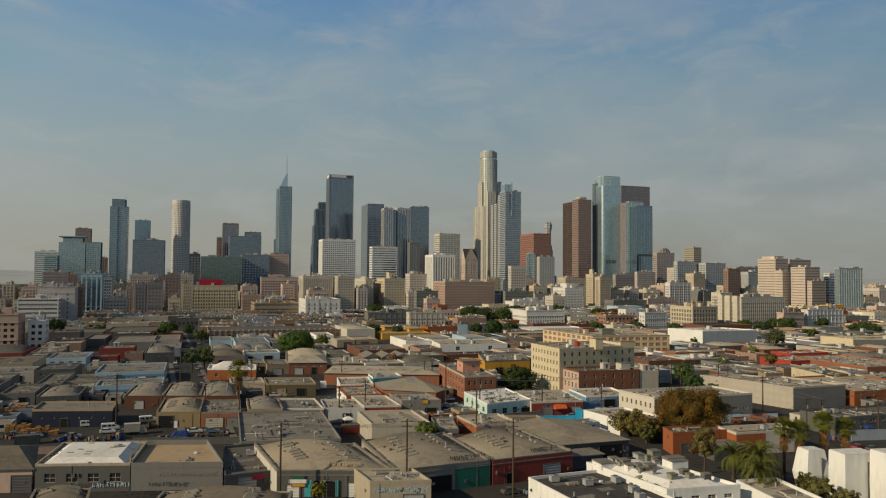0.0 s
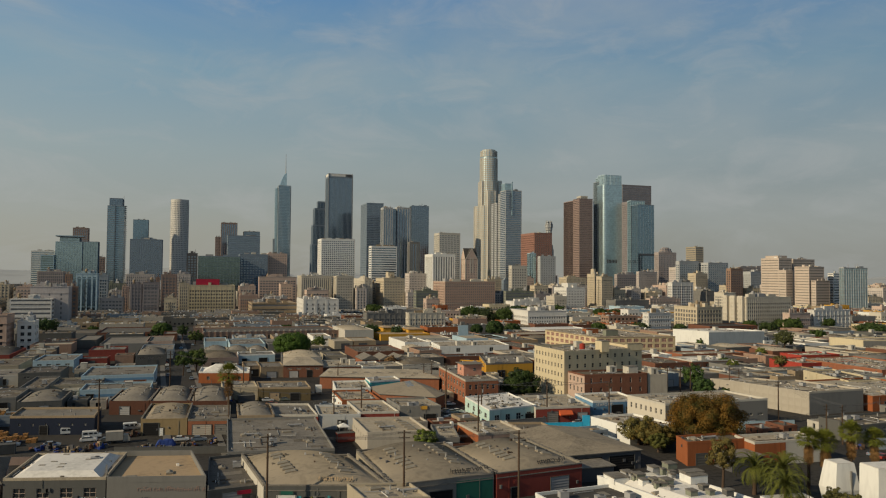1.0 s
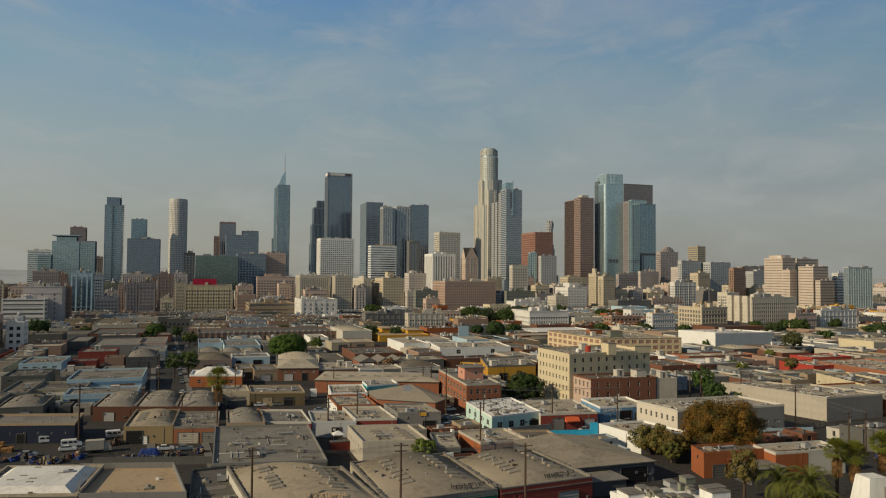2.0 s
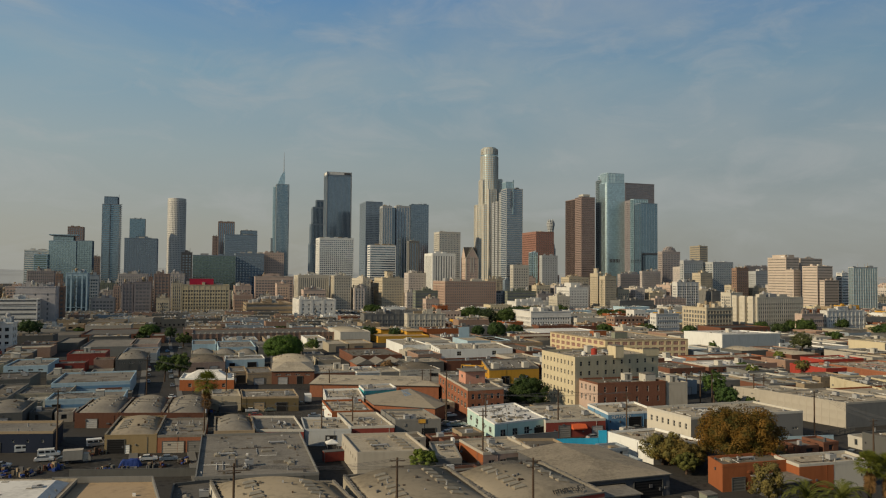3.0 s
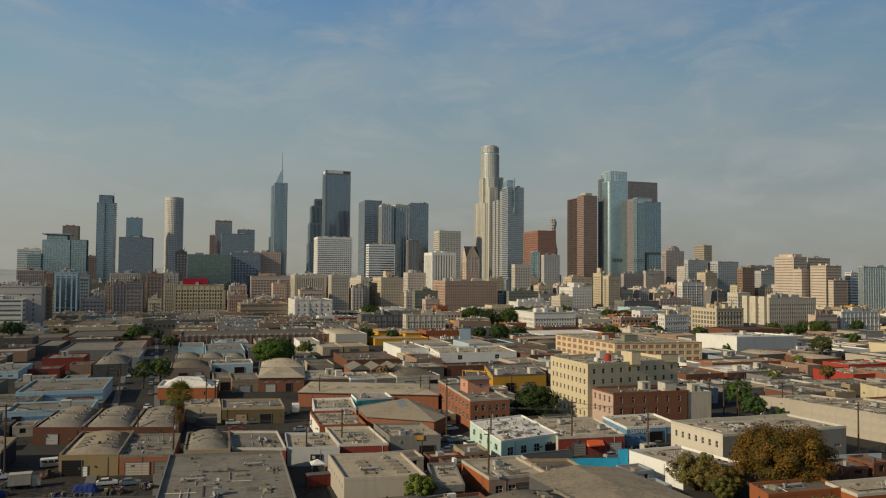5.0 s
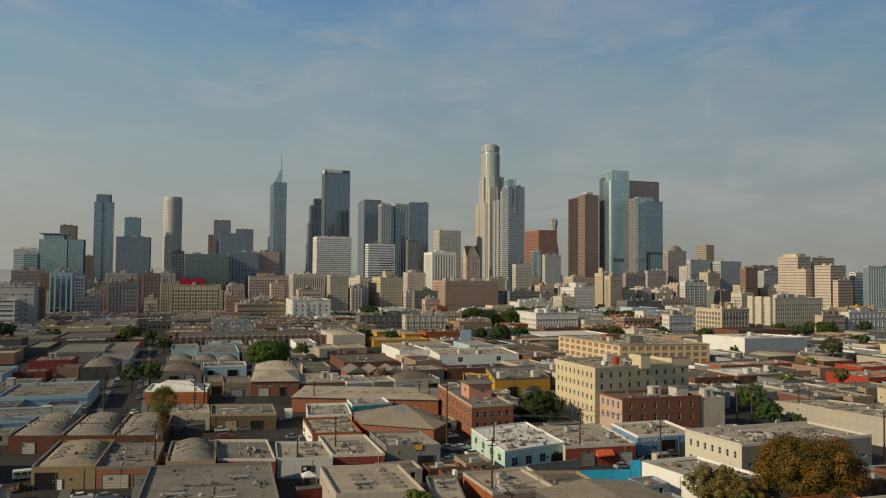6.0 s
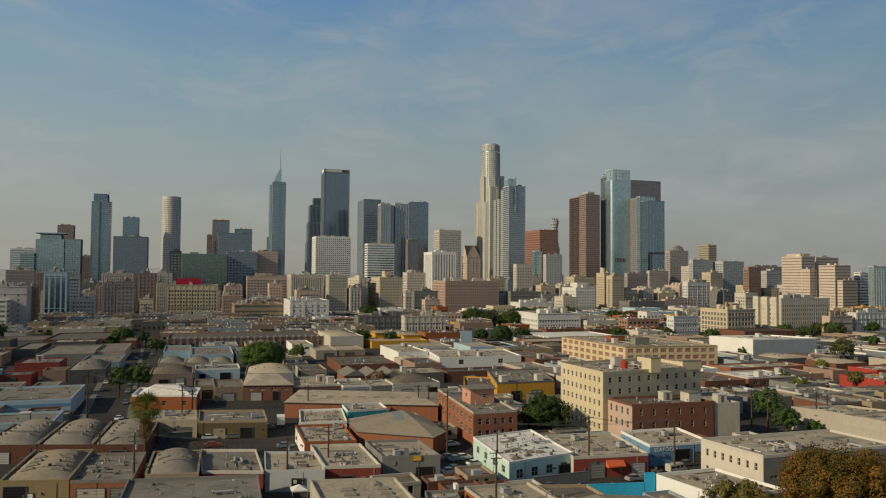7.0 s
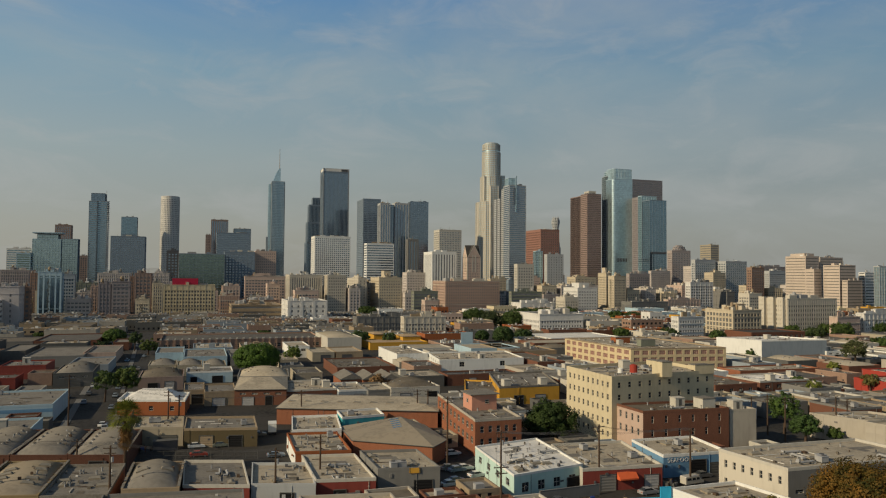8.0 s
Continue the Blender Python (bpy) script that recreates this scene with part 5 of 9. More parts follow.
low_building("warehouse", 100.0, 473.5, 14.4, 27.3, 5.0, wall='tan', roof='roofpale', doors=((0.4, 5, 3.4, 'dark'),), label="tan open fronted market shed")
low_building("warehouse", 89.2, 411.4, 26.9, 37.5, 4.5, wall='brick', roof='roofwarm', doors=((0.21, 2.9, 2.5, 'black'), (0.76, 3.9, 2.6, 'steel')), label="brick warehouse with a gravel roof")
low_building("warehouse", 84.4, 377.7, 9.0, 16.6, 4.0, wall='redbrick', roof='rooflight', top='gable', rise=2.2, doors=((0.65, 4.3, 2.6, 'black'),), label="small gabled workshop with pale roof")
low_building("warehouse", 93.1, 375.3, 7.2, 16.5, 4.0, wall='redbrick', roof='rooflight', top='gable', rise=2.2, doors=((0.74, 3.7, 3.4, 'black'),), label="small gabled workshop with pale roof")
low_building("warehouse", 100.3, 373.3, 7.5, 16.4, 4.0, wall='redbrick', roof='rooflight', top='gable', rise=2.2, doors=((0.63, 4.3, 2.6, 'midgrey'),), label="small gabled workshop with pale roof")
low_building("warehouse", 96.3, 343.2, 18.6, 13.5, 5.0, wall='offwhite', roof='roofwarm', top='bow', rise=2.6, doors=((0.29, 3.8, 3.1, 'steel'), (0.84, 3.7, 3.3, 'black')), label="warehouse with a barrel roof and painted sign")
low_building("warehouse", 60.0, 350.7, 17.8, 23.9, 4.8, wall='brick', roof='roofpale', trim='offwhite', doors=((0.35, 3.7, 2.8, 'black'), (0.81, 3.4, 3.0, 'midgrey')), label="brick store with a beige flat roof")
low_building("warehouse", 78.0, 347.0, 10.4, 19.1, 4.6, wall='bluegrey', roof='roofpale', trim='white', doors=((0.7, 3.1, 2.9, 'steel'),), label="pale store with a flat white edged roof")
low_building("warehouse", 88.1, 344.1, 8.4, 19.0, 4.6, wall='grey', roof='roofpale', doors=((0.39, 3.1, 2.5, 'black'),), label="grey store with a flat roof")
low_building("warehouse", 126.1, 445.6, 16.3, 40.1, 6.0, wall='white', roof='roofpale', label="white painted store with a dark fascia")
low_building("warehouse", 131.4, 444.2, 12.1, 15.3, 4.0, wall='white', roof='roofwhite', label="small white stucco annex")
low_building("warehouse", 128.8, 374.7, 32.0, 11.9, 4.6, wall='brick', roof='roofdark', doors=((0.35, 3.2, 3.0, 'steel'), (0.73, 3.1, 2.5, 'black')), label="long brick store with a dark flat roof")
low_building("warehouse", 176.7, 472.8, 30.1, 29.1, 5.0, wall='lightblue', roof='roofpale', label="sky blue stucco market row")
low_building("warehouse", 192.6, 452.8, 27.5, 46.6, 5.0, wall='tan', roof='roofwarm', label="grey flat roofed market hall")
low_building("warehouse", 184.6, 403.7, 14.6, 45.5, 5.0, wall='brick', roof='roofwarm', front=(3, 1, 0.5, 2.4, 0.5, 3), label="brick store with arched openings")
low_building("warehouse", 252.6, 523.3, 54.0, 39.2, 5.0, wall='white', roof='roofwhite', label="white flat roofed store row")
# white all round; the blue grey front colour is its shade, painted in
low_building("warehouse", 321.7, 408.3, 42.5, 26.6, 12.0, -4.0, 21.3, wall='white', doors=(), front_wall='bluegrey', roof='roofwhite', label="large blank white stucco warehouse")
low_building("warehouse", 363.0, 404.4, 11.0, 32.7, 5.5, wall='white', roof='roofpale', front=(2, 1, 0.5, 0.75, 3.65, 3), doors=((0.74, 4.4, 3.3, 'black'),), label="white side building of a warehouse")
low_building("warehouse", 217.5, 317.8, 19.7, 25.7, 5.0, wall='brick', roof='roofwarm', front=(4, 1, 0.4, 1.4, 2, 3), label="brown brick shop with a cluttered roof")
low_building("warehouse", 242.2, 321.7, 24.9, 19.5, 5.0, wall='brick', roof='roofwhite', trim='offwhite', front=(4, 1, 0.4, 1.4, 2, 3), label="orange brick store with a white roof")
low_building("warehouse", 248.7, 303.0, 14.9, 14.2, 4.6, wall='grey', roof='roofwarm', doors=((0.65, 4.2, 3.2, 'midgrey'),), label="grey stucco store with a flat roof")
low_building("warehouse", 259.6, 353.0, 45.2, 15.4, 4.5, wall='redbrick', roof='roofpale', doors=((0.18, 4.2, 3.3, 'black'), (0.66, 2.7, 2.8, 'black')), label="long brick store with a pale cluttered roof")
low_building("warehouse", 396.3, 500.2, 47.5, 27.4, 8.0, wall='brick', roof='roofdark', front=(10, 1, 0.5, 2.6, 3.5, 4), label="dark brick building with arched windows")
low_building("warehouse", 289.7, 298.8, 35.7, 21.9, 5.0, wall='scarlet', roof='roofpale', doors=((0.17, 3.9, 3.1, 'black'), (0.8, 3.4, 2.5, 'black')), label="scarlet painted warehouse with flat roof")
low_building("warehouse", 310.5, 320.1, 26.4, 15.1, 6.0, wall='scarlet', roof='roofpale', front=(6, 1, 0.5, 0.75, 3.65, 3), doors=((0.15, 2.3, 2.8, 'black'), (0.69, 4.1, 3.1, 'black')), label="scarlet stucco warehouse with raised parapet")
low_building("warehouse", 305.1, 279.8, 12.5, 26.2, 5.0, wall='redbrick', roof='roofpale', doors=((0.7, 3.7, 3.2, 'midgrey'),), label="orange brick store with a flat roof")
low_building("warehouse", 302.3, 264.8, 38.3, 50.3, 5.5, wall='redbrick', roof='roofpale', doors=((0.34, 3.8, 3.0, 'black'), (0.81, 3.4, 3.0, 'black')), label="orange brick workshop with a flat roof")
low_building("warehouse", 408.5, 368.2, 51.2, 23.9, 8.0, -13.8, 7.0, wall='cream', front_wall='grey', roof='roofpale', front=(12, 1, 0.5, 0.75, 3.65, 3), doors=((0.2, 3.3, 2.8, 'black'), (0.84, 2.8, 2.9, 'steel')), label="cream stucco warehouse with grey front")
low_building("warehouse", 378.0, 384.8, 20.1, 29.3, 5.0, wall='white', roof='roofpale', doors=((0.34, 2.9, 2.8, 'midgrey'), (0.87, 2.8, 3.1, 'steel')), label="small white stucco store")
low_building("warehouse", 232.3, 209.2, 42.6, 38.3, 5.5, wall='orange', roof='roofpale', doors=((0.16, 2.5, 3.3, 'black'), (0.68, 3.4, 2.9, 'black')), label="orange walled market with a grey curved roof")
low_building("warehouse", 182.4, 171.2, 42.3, 13.4, 5.5, wall='midgrey', roof='roofwarm', front=(10, 1, 0.5, 0.75, 3.65, 3), doors=((0.33, 4.4, 3.1, 'midgrey'), (0.71, 2.6, 3.0, 'black')), label="dark walled warehouse with a tan flat roof")
low_building("warehouse", 256.8, 241.5, 16.3, 34.4, 5.5, -3.2, -16.1, wall='cream', roof='roofwarm', front=(4, 1, 0.5, 0.75, 3.65, 3), doors=((0.28, 4.2, 2.8, 'midgrey'), (0.78, 2.3, 3.1, 'steel')), label="cream stucco warehouse with a dark flat roof")
tower("midrise_building", -129, 498, 27.7, 19.4, 22.1, category='building', wall='pink', style='grid', floor=3.6, bay=4, glass='plain', turn=0, crown=3.5, crown_share=0.2, label="pink stucco office with dark windows")
tower("midrise_building", -152, 742, 33.0, 14.0, 23.5, category='building', wall='chalk', style='bands', floor=3.9, share=0.55, glass='mid', crown=3.5, crown_share=0.2, label="bluish white loft with bands of windows")
tower("midrise_building", -98, 509, 9.3, 12.0, 17.7, category='building', wall='white', style='grid', floor=4, bay=5, glass='plain', turn=0, crown=3.5, crown_share=0.14, label="white stucco loft with broad windows")

# ---- skyline ----
tower("office_building", -294, 1565, 40.2, 28.2, 88.6, category='building', wall='chalk', style='bands', glass='blue', turn=0, label="white banded office block")
t = tower("office_building", -250.7, 1550, 45.8, 40.0, 106.1, category='building', wall='lightblue', style='glass', glass='teal', turn=0, gear=False, label="teal glass apartment block with a thin roof canopy")
tower("office_building", -250.7, 1550, 34.0, 24.0, 115.0, wall='bluegrey', style='glass', glass='teal', base=105.5, root=t, at=(6.0, 8.0), gear=False)
tower("office_building", -250.7, 1550, 48.0, 30.0, 118.0, wall='lightblue', style='bands', glass='pale', base=116.6, root=t, at=(-1.0, 4.0), gear=False)
tower("office_building", -250.7, 1550, 21.9, 20.0, 80.0, wall='lightblue', style='bands', glass='green', share=0.4, root=t, at=(-22.0, -12.0))
tower("office_building", -250.7, 1550, 26.7, 24.0, 107.4, wall='slate', style='glass', glass='teal', root=t, at=(46.0, 6.0), gear=False)

tower("office_building", -269, 1872, 32.4, 22.7, 151.3, category='building', wall='brown', style='grid', glass='dark', turn=0, label="dark brown tower with a rounded top")
tower("office_building", -201, 1746, 14.8, 10.3, 81.2, category='building', wall='brown', style='grid', glass='dark', turn=0, label="small brown block behind older blocks")
t = tower("skyscraper", -170.7, 1627, 32.7, 26.0, 184.5, wall='bluegrey', style='bands', glass='blue', share=0.35, turn=0, gear=False, label="slim blue glass residential tower with corner balconies")
tower("skyscraper", -170.7, 1627, 24.6, 20.0, 200.2, wall='slate', style='glass', glass='dark', base=184.0, root=t, at=(3.0, 5.0), gear=False)
tower("skyscraper", -170.7, 1627, 1.8, 0.6, 184.0, wall='dark', style='glass', glass='dark', bay=0.9, root=t, at=(14.5, -0.65), gear=False)
for k in range(44):
    balcony = Shape()
    balcony.box(30.2, 36.4, -1.8, 6.0, 12 + k * 4.0, 12.9 + k * 4.0)
    part("balcony", balcony, paint("bluegrey"), t)
tower("skyscraper", -171, 2259, 40.2, 28.1, 200.7, wall='bluegrey', style='glass', glass='blue', turn=0, label="pale blue grey tower")
tower("skyscraper", -113, 1451, 54.9, 38.4, 109.6, wall='slate', style='grid', floor=3.6, bay=4, share=0.6, glass='dark', crown=4, crown_share=0.36, turn=0, label="dark glass hotel tower")
tower("skyscraper", 58, 1866, 38.0, 26.6, 172.6, wall='brown', style='fins', glass='dark', share=0.3, turn=0, label="dark brown tower with banded crown")
tower("office_building", 47, 1976, 13.3, 9.3, 142.2, category='building', wall='brown', style='grid', glass='brown', turn=0, label="slim rust brown tower")
tower("office_building", 66, 1654, 67.7, 47.4, 131.0, category='building', wall='slate', style='bands', glass='dark', turn=0, label="dark grey office slab")
tower("office_building", 102, 1705, 35.2, 24.6, 143.2, category='building', wall='dark', style='glass', glass='dark', turn=0, label="dark office slab with a raised top")
tower("office_building", -11, 1154, 15.3, 10.7, 77.4, category='building', wall='dark', style='grid', glass='dark', turn=0, label="dark narrow apartment tower")
tower("office_building", 5, 1149, 60.2, 42.2, 73.6, category='building', wall='slate', style='glass', glass='green', turn=0, label="dark green glass apartment block")
tower("office_building", 66, 1181, 42.7, 29.9, 78.0, category='building', wall='slate', style='grid', glass='dark', turn=0, label="dark glass block behind older blocks")
tower("office_building", 110, 1197, 30.4, 21.3, 80.1, category='building', wall='rose', style='grid', glass='mid', bay=3, share=0.4, turn=0, label="beige hotel tower with pointed windows")
t = tower("skyscraper", 282.9, 1894, 35.6, 36.0, 126.0, wall='slate', style='fins', glass='blue', bay=3.5, share=0.4, turn=0, gear=False, label="dark blue tower stepping in on one side")
tower("skyscraper", 282.9, 1894, 33.4, 33.0, 176.0, wall='slate', style='fins', glass='blue', bay=3.5, share=0.4, base=125.5, root=t, at=(2.1, 0.02), gear=False)
tower("skyscraper", 282.9, 1894, 29.8, 29.0, 219.0, wall='slate', style='fins', glass='blue', bay=3.5, share=0.4, base=175.5, root=t, at=(5.7, 0.04), gear=False)
tower("skyscraper", 282.9, 1894, 21.5, 20.0, 236.6, wall='slate', style='fins', glass='blue', bay=3.5, share=0.4, base=218.5, root=t, at=(14.0, 0.06), gear=False)
t = tower("skyscraper", 304, 1779, 60.0, 41.0, 287.9, wall='slate', style='fins', glass='dark', bay=3, share=0.3, crown=7, crown_share=0.98, cap='chalk', turn=0, gear=False, label="black tower with pale corner lines")
for a, b in ((-0.4, -0.45), (58.6, -0.45), (-0.4, 40.0)):
    tower("skyscraper", 304, 1779, 1.8, 1.4, 295.0, wall='pier', style='glass', glass='mid', bay=0.9, root=t, at=(a, b), gear=False)
logo = Shape()
logo.box(42.0, 57.0, -0.7, 0.6, 289.2, 293.8)
part("sign_panel", logo, paint("dark"), t, "plain dark sign shape")
tower("office_building", 242, 1489, 69.2, 48.5, 120.3, category='building', wall='white', style='grid', glass='dark', bay=4, share=0.72, turn=0, label="white gridded office block with rooftop aerials")
tower("skyscraper", 361, 1604, 38.2, 63.6, 208.4, wall='slate', style='grid', glass='dark', bay=3, share=0.6, turn=0, label="dark tower with banded side")
t = tower("skyscraper", 363.7, 1461, 19.7, 23.8, 186.1, wall='pier', style='fins', glass='dark', bay=5.6, share=0.30, turn=0, label="grey finned tower with recessed bays")
tower("skyscraper", 363.7, 1461, 29.0, 20.0, 187.7, wall='pier', style='fins', glass='dark', bay=6.2, share=0.30, root=t, at=(30.0, 5.0))
tower("skyscraper", 363.7, 1461, 10.2, 18.0, 184.0, wall='slate', style='glass', glass='dark', root=t, at=(19.75, 9.0), gear=False)
tower("skyscraper", 442, 1524, 39.0, 17.0, 198.1, wall='slate', style='glass', glass='dark', turn=0, label="dark blue glass tower")
tower("office_building", 282, 1213, 44.2, 20.5, 96.1, category='building', wall='white', style='bands', glass='dark', share=0.5, turn=0, label="white banded office block")
tower("office_building", 384, 1336, 20.0, 14.0, 110.3, category='building', wall='grey', style='fins', glass='dark', turn=0, label="grey slim office block")
tower("office_building", 437, 1317, 41.9, 32.8, 127.8, category='building', wall='offwhite', style='grid', glass='dark', bay=3.2, share=0.6, turn=0, label="grey gridded office tower")
tower("office_building", 334, 1037, 35.4, 39.5, 78.7, category='building', wall='white', style='fins', glass='mid', bay=4, share=0.5, turn=0, label="white ribbed office block")
t = tower("skyscraper", 616.5, 1417, 36.8, 30.0, 227.9, wall='pier', style='bands', glass='dark', share=0.3, floor=3.9, turn=0, label="blue grey stepped glass tower with pale banded side")
tower("skyscraper", 616.5, 1417, 30.0, 15.0, 223.2, wall='pier', style='bands', glass='mid', share=0.5, root=t, at=(2.0, 30.05), gear=False)
tower("skyscraper", 616.5, 1417, 26.0, 12.5, 204.6, wall='pier', style='bands', glass='mid', share=0.5, root=t, at=(-1.5, 45.1), gear=False)
tower("skyscraper", 616.5, 1417, 24.0, 5.0, 150.0, wall='slate', style='glass', glass='dark', root=t, at=(2.0, 57.65), gear=False)
tower("skyscraper", 616.5, 1417, 26.0, 12.5, 204.6, wall='pier', style='bands', glass='mid', share=0.5, root=t, at=(-1.5, 62.7), gear=False)
tower("skyscraper", 616.5, 1417, 15.0, 20.0, 243.0, wall='lightblue', style='glass', glass='pale', base=227.5, root=t, at=(2.0, 8.0), gear=False)
tower("skyscraper", 616.5, 1417, 2.2, 1.0, 246.0, wall='lightblue', style='glass', glass='pale', base=175.0, bay=1.1, root=t, at=(13.5, -1.05), gear=False)
tower("skyscraper", 616.5, 1417, 3.4, 0.6, 222.0, wall='dark', style='glass', glass='dark', base=188.0, bay=1.7, root=t, at=(9.5, -0.65), gear=False)

tower("office_building", 566.4, 1175, 34.4, 56.9, 123.8, category='building', wall='oxblood', style='grid', glass='brown', bay=4, share=0.5, turn=0, label="faded brick office slab")
t = tower("office_building", 551.8, 1122, 28.8, 10.3, 80.8, category='building', wall='pier', style='grid', glass='mid', bay=5, share=0.3, turn=0, label="pale grey block with a lower glazed wing")
tower("office_building", 551.8, 1122, 12.0, 10.0, 86.0, wall='lightblue', style='glass', glass='teal', root=t, at=(-13.0, 14.0))
tower("office_building", 445, 1000, 24.8, 11.3, 62.5, category='building', wall='offwhite', style='grid', glass='mid', turn=0, label="cream gridded building behind older blocks")
t = tower("skyscraper", 736.8, 1320, 30.5, 26.0, 205.7, wall='granite', style='bands', glass='brown', share=0.72, floor=3.6, turn=0, gear=False, label="red brown granite tower with a smoked glass side")
tower("skyscraper", 736.8, 1320, 29.0, 41.3, 203.5, wall='granite', style='glass', glass='brown', bay=5, root=t, at=(0.3, 26.05), gear=False)
tower("skyscraper", 736.8, 1320, 15.5, 18.0, 213.4, wall='offwhite', style='bands', glass='mid', base=203.0, root=t, at=(15.0, 20.0), gear=False)
tower("skyscraper", 863.2, 1360, 71.8, 43.3, 244.6, wall='greygranite', style='grid', glass='dark', bay=3, share=0.5, turn=0, gear=False, label="dark purple brown granite tower")
t = tower("skyscraper", 827.1, 1248, 37.0, 24.0, 190.2, wall='slate', style='glass', glass='blue', bay=6, turn=0, gear=False, label="blue glass stepped tower with a darker granite back")
tower("skyscraper", 827.1, 1248, 33.3, 12.0, 200.3, wall='lightblue', style='glass', glass='teal', bay=6, root=t, at=(-1.2, 24.05), gear=False)
tower("skyscraper", 827.1, 1248, 31.0, 20.0, 199.0, wall='greygranite', style='grid', glass='brown', bay=3, share=0.45, root=t, at=(-1.0, 36.1), gear=False)
tower("skyscraper", 827.1, 1248, 32.0, 0.5, 93.2, wall='dark', style='bands', glass='dark', base=90.0, root=t, at=(4.0, -0.55), gear=False)
t = tower("office_building", 830.2, 1185, 39.4, 14.0, 94.0, category='building', wall='umber', style='grid', glass='dark', bay=3.5, turn=0, gear=False, label="dark slate brown block with a domed top")
for k, (r, z0, z1) in enumerate(((13.5, 93.5, 97.0), (11.5, 97.0, 100.5), (7.0, 100.5, 103.0))):
    poly_tier(t, ring(r, 12, 20.0, 7.0, 0.5), z0, z1, "umber", "dark", 3.5, 0.6, 4, 1.2)
tower("office_building", 925.5, 1200, 18.1, 29.9, 106.8, category='building', wall='beige', style='bands', glass='mid', floor=4.2, share=0.6, turn=0, label="pale tan slab tower")
# next two: dark blocks given a pale wall colour in place of haze
tower("office_building", 806, 1090, 43.0, 10.7, 75.5, category='building', wall='pier', style='grid', glass='blue', turn=4, label="dark slate block behind older blocks")
tower("office_building", 854, 1074, 45.2, 31.6, 73.2, category='building', wall='pier', style='grid', glass='blue', turn=4, label="dark glass block with open roof frame")
tower("office_building", 822, 979, 24.9, 11.1, 61.8, category='building', wall='pinkbrick', style='grid', glass='dark', turn=4, label="brown block behind older blocks")
tower("office_building", 820, 874, 25.7, 36.1, 76.5, category='building', wall='rosestone', style='bands', glass='milky', bay=3, share=0.76, crown=4, crown_share=0.7, turn=4, label="pale pink stone government building")
tower("office_building", 863, 891, 44.9, 8.0, 75.9, category='building', wall='rosestone', style='bands', glass='milky', bay=3, share=0.76, turn=4, label="dark pink stone government wing")
tower("office_building", 823, 821, 29.3, 26.4, 63.5, category='building', wall='rosestone', style='bands', glass='milky', bay=3, share=0.76, turn=4, label="pale pink stone government lower wing")
tower("office_building", 811, 851, 13.6, 14.4, 58.4, category='building', wall='rosestone', style='bands', glass='milky', bay=3, share=0.76, turn=4, label="pale pink stone government stepped corner")
tower("office_building", 824, 810, 27.0, 8.2, 43.7, category='building', wall='rosestone', style='bands', glass='milky', bay=3, share=0.76, turn=4, label="pale pink stone government lowest step")
tower("office_building", 880, 833, 21.9, 10.0, 54.4, category='building', wall='white', style='bands', glass='dark', turn=4, label="white banded office block")
tower("office_building", 827, 766, 45.2, 8.0, 61.6, category='building', wall='pier', style='glass', glass='pale', turn=4, label="pale blue glass block")
landmark_tower(636, 1560, 335.7, 1.046)
round_tower(-48, 2321, 266.5, 25.7)
spire_tower(224, 2018, 33.0, 285.6, 374.0)
curved_glass_tower(783.2, 1304, 43.9, 254.3)
belfry_tower(633.3, 1251, 152.7)
gothic_block(379.8, 1022)
roof_mast(-141, 1636, 184.0, 206.7)

# ---- old mid-rise blocks ----
tower("midrise_building", -139, 756, 31.4, 22.0, 34.2, category='building', wall='mauve', style='grid', floor=4.2, bay=9, share=0.14, glass='mid', turn=0, crown=2.5, crown_share=0.2, label="greyish pink loft with a nearly blank wall")
tower("midrise_building", -111, 776, 7.5, 8.0, 34.0, category='building', wall='pinkbrick', style='grid', floor=3.9, bay=4.2, share=0.72, glass='mid', turn=0, crown=0, crown_share=0.26, label="brown brick loft with open bays")
tower("midrise_building", -189, 1056, 30.4, 21.3, 48.7, category='building', wall='umber', style='grid', floor=3.6, bay=2.6, share=0.5, glass='mid', turn=0, crown=0, crown_share=0.26, label="brown brick block with regular windows")
tower("midrise_building", -154, 1037, 7.6, 8.0, 45.1, category='building', wall='pinkbrick', style='grid', floor=3.6, bay=2.6, share=0.5, glass='mid', turn=0, crown=3.5, crown_share=0.26, label="dark red brick narrow block")
tower("midrise_building", -126, 928, 21.9, 15.3, 46.4, category='building', wall='lightblue', glass='blue', style='fins', bay=5, share=0.3, turn=0, crown=4.5, crown_share=0.2, label="white and blue framed apartment block")
tower("midrise_building", -110, 968, 12.7, 8.9, 44.2, category='building', wall='bluegrey', glass='blue', style='grid', floor=3.6, bay=3, share=0.6, turn=0, crown=0, crown_share=0.14, label="pale blue glazed apartment block")
tower("midrise_building", -104, 1016, 21.9, 15.3, 34.4, category='building', wall='greengrey', style='grid', floor=3.6, bay=2.6, share=0.5, glass='mid', turn=0, crown=0, crown_share=0.2, label="grey green brick block")
tower("midrise_building", -101, 935, 24.1, 16.9, 18.3, category='building', wall='taupe', style='grid', floor=3.9, bay=4.2, share=0.72, glass='mid', turn=0, crown=2.5, crown_share=0.14, label="beige loft with wide windows")
tower("midrise_building", -81, 963, 7.0, 8.0, 30.8, category='building', wall='pink', style='grid', floor=3.6, bay=2.6, share=0.5, glass='mid', turn=0, crown=2.5, crown_share=0.26, label="pink painted narrow block")
